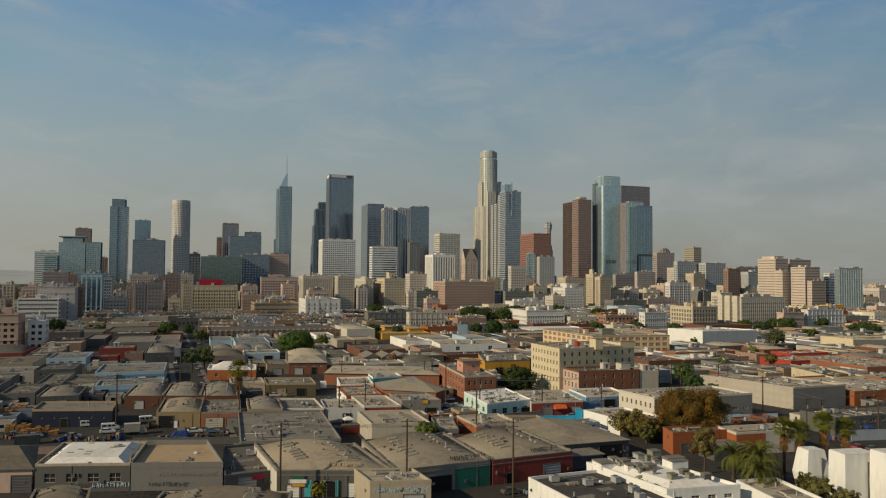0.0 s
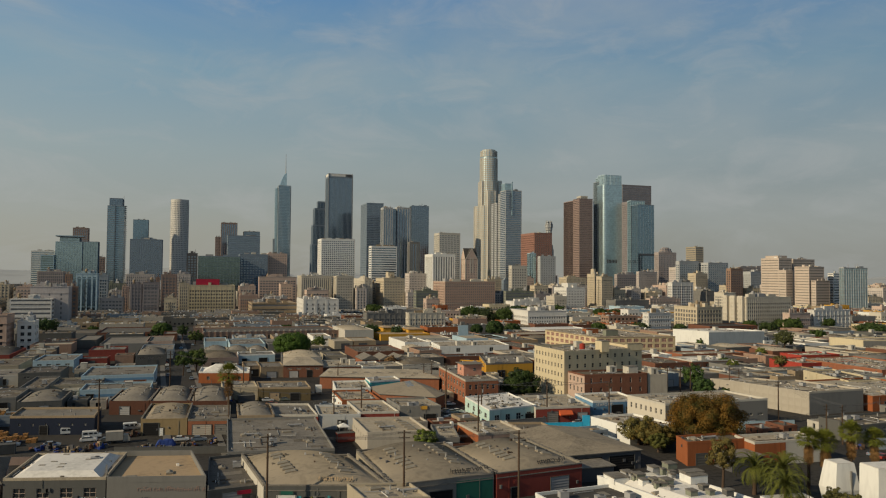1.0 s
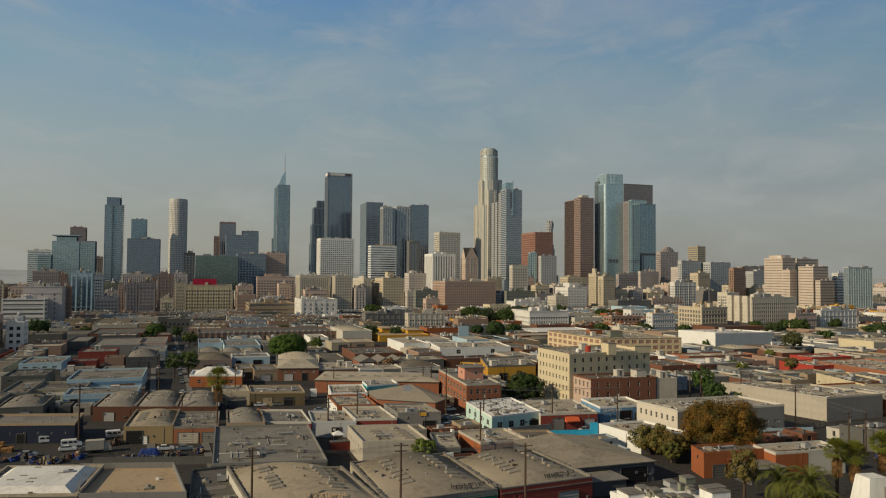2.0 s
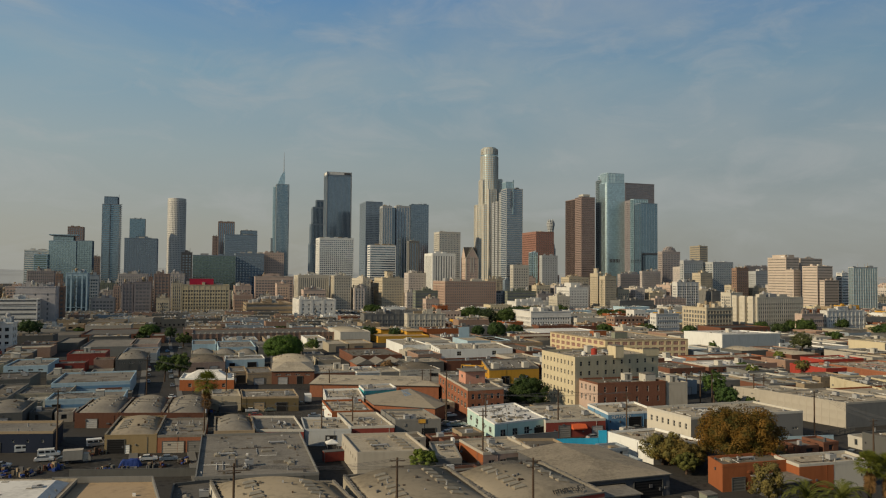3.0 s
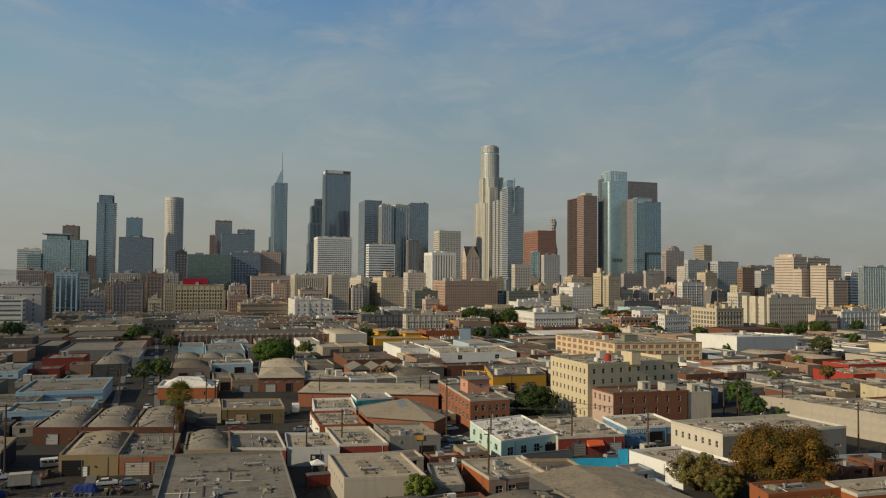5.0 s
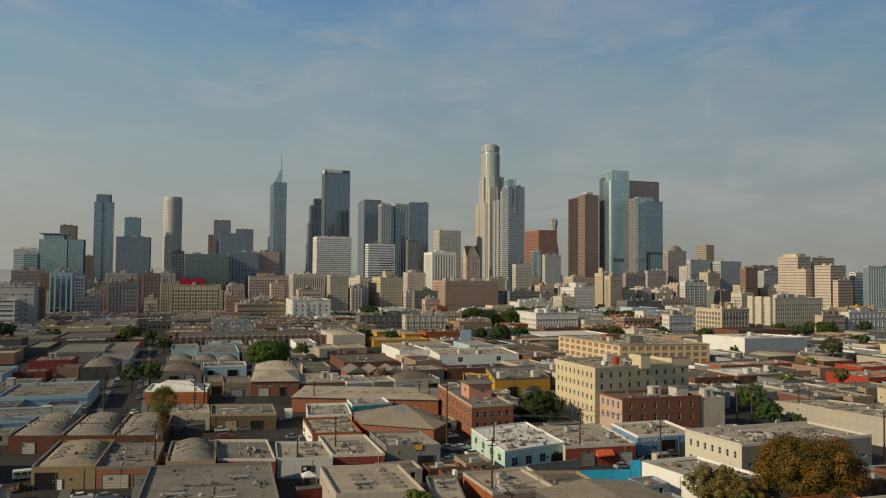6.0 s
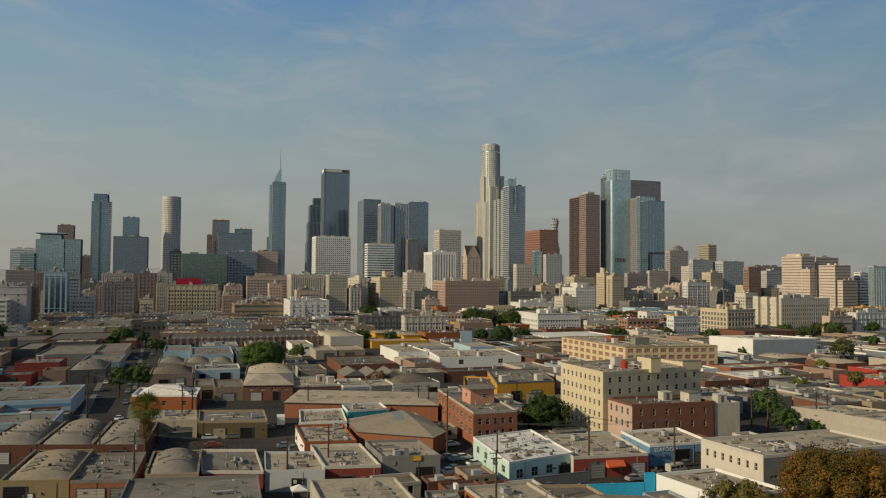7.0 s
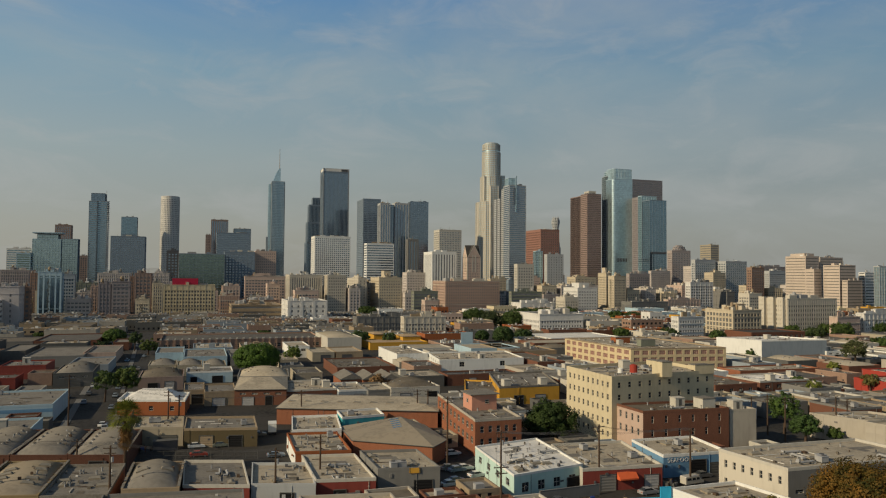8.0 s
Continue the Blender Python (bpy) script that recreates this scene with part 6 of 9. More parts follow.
tower("midrise_building", -68, 917, 12.3, 8.6, 34.6, category='building', wall='greygranite', style='grid', floor=3.9, bay=4.2, share=0.72, glass='mid', turn=0, crown=0, crown_share=0.2, label="dark brown brick loft block")
tower("midrise_building", -55, 915, 17.6, 12.3, 37.0, category='building', wall='greygranite', style='grid', floor=3.9, bay=4.2, share=0.72, glass='mid', turn=0, crown=2.5, crown_share=0.26, label="dark umber brick loft block")
tower("midrise_building", -85, 1053, 35.8, 25.1, 45.7, category='building', wall='taupe', style='grid', floor=3.6, bay=2.6, share=0.5, glass='mid', turn=0, crown=3.5, crown_share=0.14, label="grey brown stone block")
tower("midrise_building", -46, 1019, 4.3, 8.0, 42.0, category='building', wall='pinkbrick', style='grid', floor=3.6, bay=2.6, share=0.5, glass='mid', turn=0, crown=0, crown_share=0.14, label="dark red brick slim block")
tower("midrise_building", -38, 979, 18.1, 12.7, 46.0, category='building', wall='brown', style='grid', floor=3.9, bay=4.2, share=0.72, glass='mid', turn=0, crown=2.5, crown_share=0.26, label="brown loft with pale piers")
tower("midrise_building", -31, 900, 13.5, 9.5, 19.2, category='building', wall='buff', style='grid', floor=3.6, bay=2.6, share=0.5, glass='mid', turn=0, crown=3.5, crown_share=0.26, label="cream low block with regular windows")
tower("midrise_building", -16, 918, 10.9, 8.0, 35.4, category='building', wall='buff', style='grid', floor=3.6, bay=2.6, share=0.5, glass='mid', turn=0, crown=0, crown_share=0.26, label="sunlit tan brick block")
tower("midrise_building", -25, 1057, 21.0, 14.7, 46.2, category='building', wall='taupe', style='grid', floor=3.6, bay=2.6, share=0.5, glass='mid', turn=0, crown=0, crown_share=0.14, label="tan brown stone block")
tower("midrise_building", -6, 945, 54.4, 38.1, 33.2, category='building', wall='cream', style='grid', floor=4, bay=3.2, share=0.62, glass='milky', turn=0, crown=4.5, crown_share=0.26, label="large beige loft building with a red rooftop")
tower("midrise_building", 52, 905, 21.1, 16.9, 22.5, category='building', wall='rust', style='grid', floor=3.6, bay=2.6, share=0.5, glass='mid', turn=0, crown=2.5, crown_share=0.14, label="orange brown brick building")
tower("midrise_building", 78, 959, 42.3, 47.3, 15.7, category='building', wall='pinkbrick', style='grid', floor=4.2, bay=9, share=0.14, glass='mid', turn=0, crown=3.5, crown_share=0.14, label="dark maroon low block")
tower("midrise_building", 62, 843, 49.9, 83.5, 14.7, category='building', wall='tan', style='bands', floor=4.5, share=0.6, glass='mid', turn=0, crown=3.5, crown_share=0.2, label="long low tan market building")
tower("midrise_building", 91, 1119, 54.8, 12.7, 43.3, category='building', wall='rose', style='grid', floor=3.9, bay=4.2, share=0.72, glass='mid', turn=0, crown=4.5, crown_share=0.26, label="cream and brown old hotel")
tower("midrise_building", 139, 1015, 41.2, 43.3, 45.4, category='building', wall='stone', style='fins', floor=3.6, bay=2.8, share=0.5, glass='mid', turn=0, crown=4.5, crown_share=0.14, label="pale stone ribbed old office block")
tower("midrise_building", 111, 789, 37.6, 53.5, 20.9, category='building', wall='chalk', style='grid', floor=4.4, bay=6, share=0.28, glass='mid', turn=0, crown=2.5, crown_share=0.2, label="bluish white painted low building")
tower("midrise_building", 183, 993, 23.5, 30.0, 45.1, category='building', wall='stone', style='grid', floor=3.6, bay=2.6, share=0.5, glass='mid', turn=0, crown=4.5, crown_share=0.14, label="cream stone office block")
tower("midrise_building", 227, 1016, 11.2, 75.2, 41.7, category='building', wall='stone', style='grid', floor=3.6, bay=4.5, share=0.3, glass='mid', turn=0, crown=3.5, crown_share=0.26, label="pale tall block with a blank sunlit side")
tower("midrise_building", 250, 997, 30.0, 48.1, 42.7, category='building', wall='buff', crown=9, crown_share=0.3, style='grid', floor=3.6, bay=2.6, share=0.5, glass='mid', turn=0, label="cream brick hotel with ornate cornice")
tower("midrise_building", 307, 1068, 26.5, 23.7, 49.8, category='building', wall='taupe', style='grid', floor=3.6, bay=2.6, share=0.5, glass='mid', turn=0, crown=3.5, crown_share=0.14, label="grey beige stone block")
tower("midrise_building", 275, 923, 29.9, 12.1, 27.0, category='building', wall='greengrey', style='bands', floor=4, share=0.5, glass='mid', turn=0, crown=4.5, crown_share=0.2, label="grey tan office block")
tower("midrise_building", 264, 843, 15.5, 12.6, 19.0, category='building', wall='rose', style='grid', floor=3.6, bay=2.6, share=0.5, glass='mid', turn=0, crown=2.5, crown_share=0.14, label="pinkish beige low block")
tower("midrise_building", 335, 983, 76.4, 62.9, 38.9, category='building', wall='rust', style='grid', floor=3.7, bay=3.2, share=0.4, glass='mid', turn=0, crown=0, crown_share=0.2, label="wide brown brick block")
tower("midrise_building", 448, 1104, 27.8, 13.6, 41.7, category='building', wall='buff', style='grid', floor=3.6, bay=2.6, share=0.5, glass='mid', turn=0, crown=4.5, crown_share=0.2, label="sunlit buff stone block")
tower("midrise_building", 438, 1014, 22.3, 8.0, 40.7, category='building', wall='slate', style='grid', floor=3.6, bay=2.6, share=0.5, glass='mid', turn=0, crown=3.5, crown_share=0.2, label="dark slate office block")
tower("midrise_building", 410, 941, 43.1, 8.0, 26.0, category='building', wall='greengrey', style='bands', floor=4, share=0.5, glass='mid', turn=0, crown=4.5, crown_share=0.2, label="greenish grey office block")
tower("midrise_building", 473, 976, 23.8, 8.0, 21.4, category='building', wall='umber', style='grid', floor=3.6, bay=2.6, share=0.5, glass='mid', turn=0, crown=2.5, crown_share=0.2, label="dark low brick block")
tower("midrise_building", 528, 1134, 17.8, 8.3, 43.8, category='building', wall='rose', style='grid', floor=3.6, bay=2.6, share=0.5, glass='mid', turn=0, crown=3.5, crown_share=0.26, label="sunlit brick corner block")
tower("midrise_building", 602, 1244, 45.5, 45.9, 48.6, category='building', wall='rose', style='grid', floor=3.6, bay=2.6, share=0.5, glass='mid', turn=0, crown=0, crown_share=0.14, label="cream and brown old block")
tower("midrise_building", 394, 877, 67.7, 27.9, 14.1, category='building', wall='chalk', style='grid', floor=5, bay=8, share=0.3, glass='mid', turn=0, crown=4.5, crown_share=0.2, label="long white low block")
tower("midrise_building", 435, 845, 17.8, 22.5, 21.7, category='building', wall='stone', style='grid', floor=3.6, bay=2.6, share=0.5, glass='mid', turn=0, crown=3.5, crown_share=0.26, label="cream plaster block with awnings")
tower("midrise_building", 475, 887, 27.8, 36.7, 32.1, category='building', wall='chalk', crown=6, crown_share=0.5, style='grid', floor=3.6, bay=2.6, share=0.5, glass='mid', turn=0, label="white stepped block with regular windows")
tower("midrise_building", 581, 1084, 36.6, 27.2, 45.2, category='building', wall='buff', style='grid', floor=3.6, bay=2.6, share=0.5, glass='mid', turn=0, crown=2.5, crown_share=0.26, label="tan stone block with regular windows")
tower("midrise_building", 588, 1007, 8.8, 22.5, 51.3, category='building', wall='buff', crown=8, crown_share=0.4, style='grid', floor=3.6, bay=2.6, share=0.5, glass='mid', turn=4, label="cream and brick old hotel with small tower")
tower("midrise_building", 581, 974, 20.1, 16.0, 47.3, category='building', wall='buff', style='grid', floor=3.6, bay=2.6, share=0.5, glass='mid', turn=4, crown=3.5, crown_share=0.14, label="cream brick hotel block")
tower("midrise_building", 669, 1072, 39.1, 8.6, 51.2, category='building', wall='umber', style='grid', floor=3.9, bay=4.2, share=0.72, glass='mid', turn=4, crown=2.5, crown_share=0.26, label="dark brown old block")
tower("midrise_building", 777, 1171, 41.6, 8.0, 57.0, category='building', wall='taupe', style='grid', floor=3.6, bay=2.6, share=0.5, glass='mid', turn=4, crown=0, crown_share=0.26, label="brown brick old block")
tower("midrise_building", 508, 819, 52.3, 21.5, 17.1, category='building', wall='grey', style='fins', bay=3, share=0.4, glass='mid', turn=4, crown=2.5, crown_share=0.2, label="grey low factory block")
tower("midrise_building", 592, 867, 52.5, 8.6, 17.8, category='building', wall='rose', style='grid', floor=3.6, bay=2.6, share=0.5, glass='mid', turn=4, crown=2.5, crown_share=0.26, label="sunlit salmon brick low block")
tower("midrise_building", 671, 926, 39.8, 11.2, 39.6, category='building', wall='chalk', style='grid', floor=3.9, bay=4.2, share=0.72, glass='mid', turn=4, crown=4.5, crown_share=0.14, label="white gridded apartment block")
tower("midrise_building", 737, 932, 14.5, 51.5, 26.3, category='building', wall='grey', style='grid', floor=4.2, bay=9, share=0.14, glass='mid', turn=4, crown=3.5, crown_share=0.14, label="plain dark grey block")
tower("midrise_building", 819, 1116, 31.6, 22.2, 64.8, category='building', wall='taupe', style='grid', floor=3.6, bay=2.6, share=0.5, glass='mid', turn=4, crown=4.5, crown_share=0.26, label="tan side and dark front office block")
tower("midrise_building", 810, 1051, 25.7, 21.5, 54.1, category='building', wall='buff', style='grid', floor=3.6, bay=2.6, share=0.5, glass='mid', turn=4, crown=2.5, crown_share=0.14, label="cream sided old block")
# dark block; its pale wall colour holds the distance haze
tower("midrise_building", 921, 1153, 58.2, 8.0, 63.3, category='building', wall='pier', style='grid', floor=3.6, bay=2.6, share=0.5, glass='mid', turn=4, crown=0, crown_share=0.14, label="dark slate office block")
tower("midrise_building", 661, 802, 19.9, 18.9, 27.3, category='building', wall='stone', style='grid', floor=3.9, bay=4.2, share=0.72, glass='mid', turn=4, crown=0, crown_share=0.14, label="white and brown apartment block")
tower("midrise_building", 821, 990, 34.2, 15.9, 34.4, category='building', wall='buff', style='grid', floor=3.6, bay=2.6, share=0.5, glass='mid', turn=4, crown=3.5, crown_share=0.2, label="buff low stone block")
tower("midrise_building", 1067, 1248, 82.4, 8.0, 68.9, category='building', wall='umber', style='grid', floor=3.6, bay=2.6, share=0.5, glass='mid', turn=4, crown=2.5, crown_share=0.26, label="brown office block under repair")
# pale grey here is haze painted over a dark slate block
tower("midrise_building", 1006, 1142, 38.4, 20.7, 59.0, category='building', wall='pier', style='grid', floor=3.6, bay=2.6, share=0.5, glass='mid', turn=4, crown=0, crown_share=0.26, label="dark slate office block")
tower("midrise_building", 478, 552, 55.2, 30.7, 29.3, category='building', wall='stone', left_bays=3, style='grid', floor=3.6, bay=2.6, share=0.5, glass='mid', turn=4, crown=2.5, crown_share=0.26, label="large cream apartment building with stepped bays")
tower("midrise_building", 418, 544, 28.6, 32.1, 21.1, category='building', wall='buff', style='grid', floor=3.7, bay=3.8, share=0.68, tall=0.72, glass='milky', turn=4, crown=0, crown_share=0.14, label="white framed loft building with big windows")
tower("midrise_building", 290, 616, 39.4, 40.1, 15.5, category='building', wall='chalk', style='grid', floor=3.6, bay=2.6, share=0.5, glass='mid', turn=0, crown=2.5, crown_share=0.2, label="white apartment building with small windows")
tower("midrise_building", 505, 529, 25.2, 8.0, 15.8, category='building', wall='rose', style='grid', floor=3.6, bay=2.6, share=0.5, glass='mid', turn=4, crown=0, crown_share=0.26, label="pink stucco building with regular windows")
tower("midrise_building", 537, 533, 46.7, 8.0, 18.0, category='building', wall='chalk', style='grid', floor=3.6, bay=2.6, share=0.5, glass='mid', turn=4, crown=3.5, crown_share=0.26, label="white apartment building with regular windows")
tower("midrise_building", 370, 546, 23.6, 8.8, 16.3, category='building', wall='chalk', style='grid', floor=3.6, bay=2.6, share=0.5, glass='mid', turn=4, crown=3.5, crown_share=0.26, label="white low factory with pink side")
tower("midrise_building", 151, 663, 60.9, 15.7, 12.1, category='building', wall='grey', style='grid', floor=3.6, bay=2.6, share=0.5, glass='mid', turn=0, crown=3.5, crown_share=0.14, label="long grey parking structure")
tower("midrise_building", 176, 612, 33.0, 9.5, 14.7, category='building', wall='stone', style='grid', floor=3.6, bay=2.6, share=0.5, glass='mid', turn=0, crown=2.5, crown_share=0.14, label="white low apartments with regular windows")
low_building("warehouse", 90.6, 187.9, 10.1, 21.8, 4.2, -14.6, -1.7, wall='grey', roof='roofwarm', trim='tan', doors=((0.27, 2.3, 2.6, 'black'),), label="grey flat roofed workshop beside a blue yard wall")
low_building("warehouse", 203.9, 217.3, 3.6, 11.6, 5.5, 2.5, 18.4, wall='concrete', front_wall='rose', roof='roofpale', doors=(), label="pale panelled loading annex of a warehouse")
low_building("workshop", 120.2, 190.2, 15.5, 17.7, 4.9, 0.8, 8.7, wall='grey', left_wall='white', roof='roofpale', clutter=2.2, trim='white', doors=(), label="white walled workshop with a cluttered flat roof")
# ---- plants ----
def leaf_cloud(centre, rx, rz, count, size, rng, gap=0.25, dense=False, ball=False):
    """Many small leaf faces gathered in clumps over an uneven crown, with dark gaps between the clumps."""
    sh = Shape()
    mid = Vector(centre)
    turn = Vector((rng.uniform(0, 9), rng.uniform(0, 9), rng.uniform(0, 9)))
    clumps = []
    n = int((70 if ball else 34) + rx * rz * (1.6 if dense or ball else 1.0))
    for i in range(n):
        up = -0.62 + 1.6 * (i + 0.5) / n
        w = i * 2.39996 + rng.uniform(-0.5, 0.5)
        flat = math.sqrt(max(0.04, 1 - up * up))
        v = Vector((math.cos(w) * flat, math.sin(w) * flat, up))
        k = (0.86 if ball else rng.uniform(0.55, 0.92)) + (0.06 if ball else 0.20) * noise.noise(v * 1.6 + turn)
        cr = (rng.uniform(0.15, 0.22) if ball else rng.uniform(0.13, 0.25)) * (1 if dense or ball else 1 - gap * 0.4)
        clumps.append((v, Vector((v.x * rx, v.y * rx, v.z * rz)) * k, cr * (rx * 0.5 + rz * 0.5)))
    for j in range(count):
        inner = j % 6 == 0
        if inner:
            # shaded foliage inside
            v = Vector((rng.gauss(0, 1), rng.gauss(0, 1), rng.gauss(0, 1))).normalized()
            p = mid + Vector((v.x * rx, v.y * rx, v.z * rz)) * rng.uniform(0.35, 0.66)
            o = v
        else:
            o, c, cr = clumps[rng.randrange(n)]
            v = Vector((rng.gauss(0, 1), rng.gauss(0, 1), rng.gauss(0, 1) + 0.25)).normalized()
            p = mid + c + Vector((v.x, v.y, v.z * 0.82)) * cr * (1.06 - 0.5 * rng.random() ** 2)
        nrm = (v * 0.75 + o * 0.35 + Vector((rng.uniform(-1, 1), rng.uniform(-1, 1), rng.uniform(-0.7, 1))) * 0.38).normalized()
        a = nrm.orthogonal().normalized()
        b = nrm.cross(a)
        s = size * rng.uniform(0.6, 1.4)
        w = rng.uniform(0, 6.28)
        a, b = a * math.cos(w) + b * math.sin(w), b * math.cos(w) - a * math.sin(w)
        sh.face((p - a * s, p + b * s * 0.62, p + a * s, p - b * s * 0.62))
    return sh


def tree(x, y, h, r, colour=(0.04, 0.07, 0.02), gap=0.25, flat=0.85, dense=False, ball=False, turn=None, low=0.48, label="leafy street tree"):
    rng = random.Random(int(x * 7 + y * 13))
    root = thing("tree", x, y, 0, label, "tree")
    rz = min(max(r * flat, h * 0.40), h * low)
    cz = h - rz
    tr = Shape()
    tr.tube((0, 0, 0), (0.1 * r, 0, cz - rz * 0.2), 0.06 * r + 0.12, 0.04 * r + 0.07)
    for i in range(6):
        w = i * 1.05 + rng.random()
        tr.tube((0.08 * r, 0, cz - rz * 0.5), (0.6 * r * math.cos(w), 0.6 * r * math.sin(w), cz + rz * rng.uniform(0, 0.5)), 0.03 * r + 0.05, 0.03, 5)
    part("trunk", tr, paint("wood"), root)
    size = 0.34 if y > 330 else 0.25 if y > 240 else 0.19
    area = 4 * math.pi * r * (r * 0.5 + rz * 0.5)
    count = int(min(60000, max(1500, area / (size * size) * (1.7 if dense or ball else 1.5 * (1 - gap)))))
    part("crown", leaf_cloud((0, 0, cz), r, rz, count, size, rng, gap, dense, ball), leaf_mat(*[c if turn else c * 1.3 for c in colour], turn), root)
    return root


def fan_palm(x, y, h, r, label="tall fan palm"):
    rng = random.Random(int(x * 3 + y))
    root = thing("fan_palm", x, y, 0, label, "palm tree")
    tr = Shape()
    for i in range(6):
        tr.tube((0.1 * math.sin(i * 0.5), 0, h * 0.82 * i / 6), (0.1 * math.sin(i * 0.5 + 0.5), 0, h * 0.82 * (i + 1) / 6), 0.40 - 0.02 * i, 0.38 - 0.02 * i, 9)
    part("trunk", tr, paint("wood"), root)

    def fan(n, lo, hi, size, low=0.82):
        sh = Shape()
        for _ in range(n):
            w, e = rng.uniform(0, 6.283), rng.uniform(lo, hi)
            out = Vector((math.cos(w) * math.cos(e), math.sin(w) * math.cos(e), math.sin(e)))
            side = out.cross(Vector((0, 0, 1))).normalized()
            up = side.cross(out)
            stem = Vector((0.1, 0, h * rng.uniform(low, 0.82)))
            hub = stem + out * size * rng.uniform(0.45, 0.6)
            sh.tube(stem, hub, 0.03, 0.02, 4)
            for j in range(-5, 6):
                a = j * 0.24
                tip = hub + (out * math.cos(a) + side * math.sin(a)) * size * 0.5 - Vector((0, 0, 0.25 * size * rng.random()))
                m = (hub + tip) / 2
                sh.face((hub, m + side * 0.07 * math.cos(a) - out * 0.07 * math.sin(a) + up * 0.02, tip, m - side * 0.07 * math.cos(a) + out * 0.07 * math.sin(a)))
        return sh

    part("fronds", fan(110, -0.55, 1.5, r * 1.2), leaf_mat(0.125, 0.145, 0.026), root)
    part("dry_skirt", fan(80, -1.56, -1.2, r * 1.0, 0.6), leaf_mat(0.19, 0.115, 0.05), root, "dry brown hanging fronds")
    return root


def date_palm(x, y, h, r, label="feathery date palm"):
    rng = random.Random(int(x + y * 5))
    root = thing("date_palm", x, y, 0, label, "palm tree")
    tr = Shape()
    tr.tube((0, 0, 0), (0, 0, h * 0.6), 0.5, 0.42, 10)
    part("trunk", tr, paint("wood"), root)
    sh = Shape()
    for i in range(64):
        w, e = i * 2.4, rng.uniform(-0.2, 1.5)
        flat = Vector((math.cos(w), math.sin(w), 0))
        side = Vector((-math.sin(w), math.cos(w), 0))
        p = Vector((0, 0, h * 0.6))
        for k in range(9):
            a = e - k * (0.15 + 0.012 * k)
            q = p + (flat * math.cos(a) + Vector((0, 0, math.sin(a)))) * r * 0.135
            sh.tube(p, q, 0.035, 0.03, 4)
            for s in (-1, 1):
                for f in (0.1, 0.45, 0.8):
                    b = p.lerp(q, f)
                    t = b + side * s * r * 0.13 * (1 - abs(k - 4) / 8) + (q - p) * 1.25 - Vector((0, 0, 0.10))
                    sh.face((b, b + (q - p) * 0.26, t))
            p = q
    part("fronds", sh, leaf_mat(0.095, 0.110, 0.024), root)
    return root


# ---- street things ----
POLE = {}


def utility_pole(x, y, h):
    key = round(h)
    if key in POLE:
        return copy_thing(POLE[key], pose(x, y, 0, 0, 0, (x * 7) % 30 - 15))
    root = thing("utility_pole", x, y, 0, "weathered brown wooden utility pole with crossarms", "utility pole", "utility poles")
    sh = Shape()
    sh.tube((0, 0, 0), (0, 0, h), 0.25, 0.17, 9)
    part("post", sh, paint("wood"), root)
    for z, l in ((h - 0.5, 1.3), (h - 1.5, 1.1)):
        ar = Shape()
        ar.box(-l, l, -0.2, -0.07, z - 0.07, z + 0.07)
        arm = part("crossarm", ar, paint("wood"), root)
        s = Shape()
        for i in range(4):
            a = -l + 0.15 + i * (2 * l - 0.3) / 3
            s.tube((a, -0.13, z + 0.07), (a, -0.13, z + 0.28), 0.05, 0.035, 6)
        tagged(part("insulator_set", s, paint("midgrey"), arm), kind="stuff")
    if key % 2:
        s = Shape()
        s.tube((0.38, 0, h - 3.2), (0.38, 0, h - 2.2), 0.26, 0.26, 10)
        part("transformer", s, paint("steel"), root, "grey transformer can")
    POLE[key] = root
    return root


CAR = {}


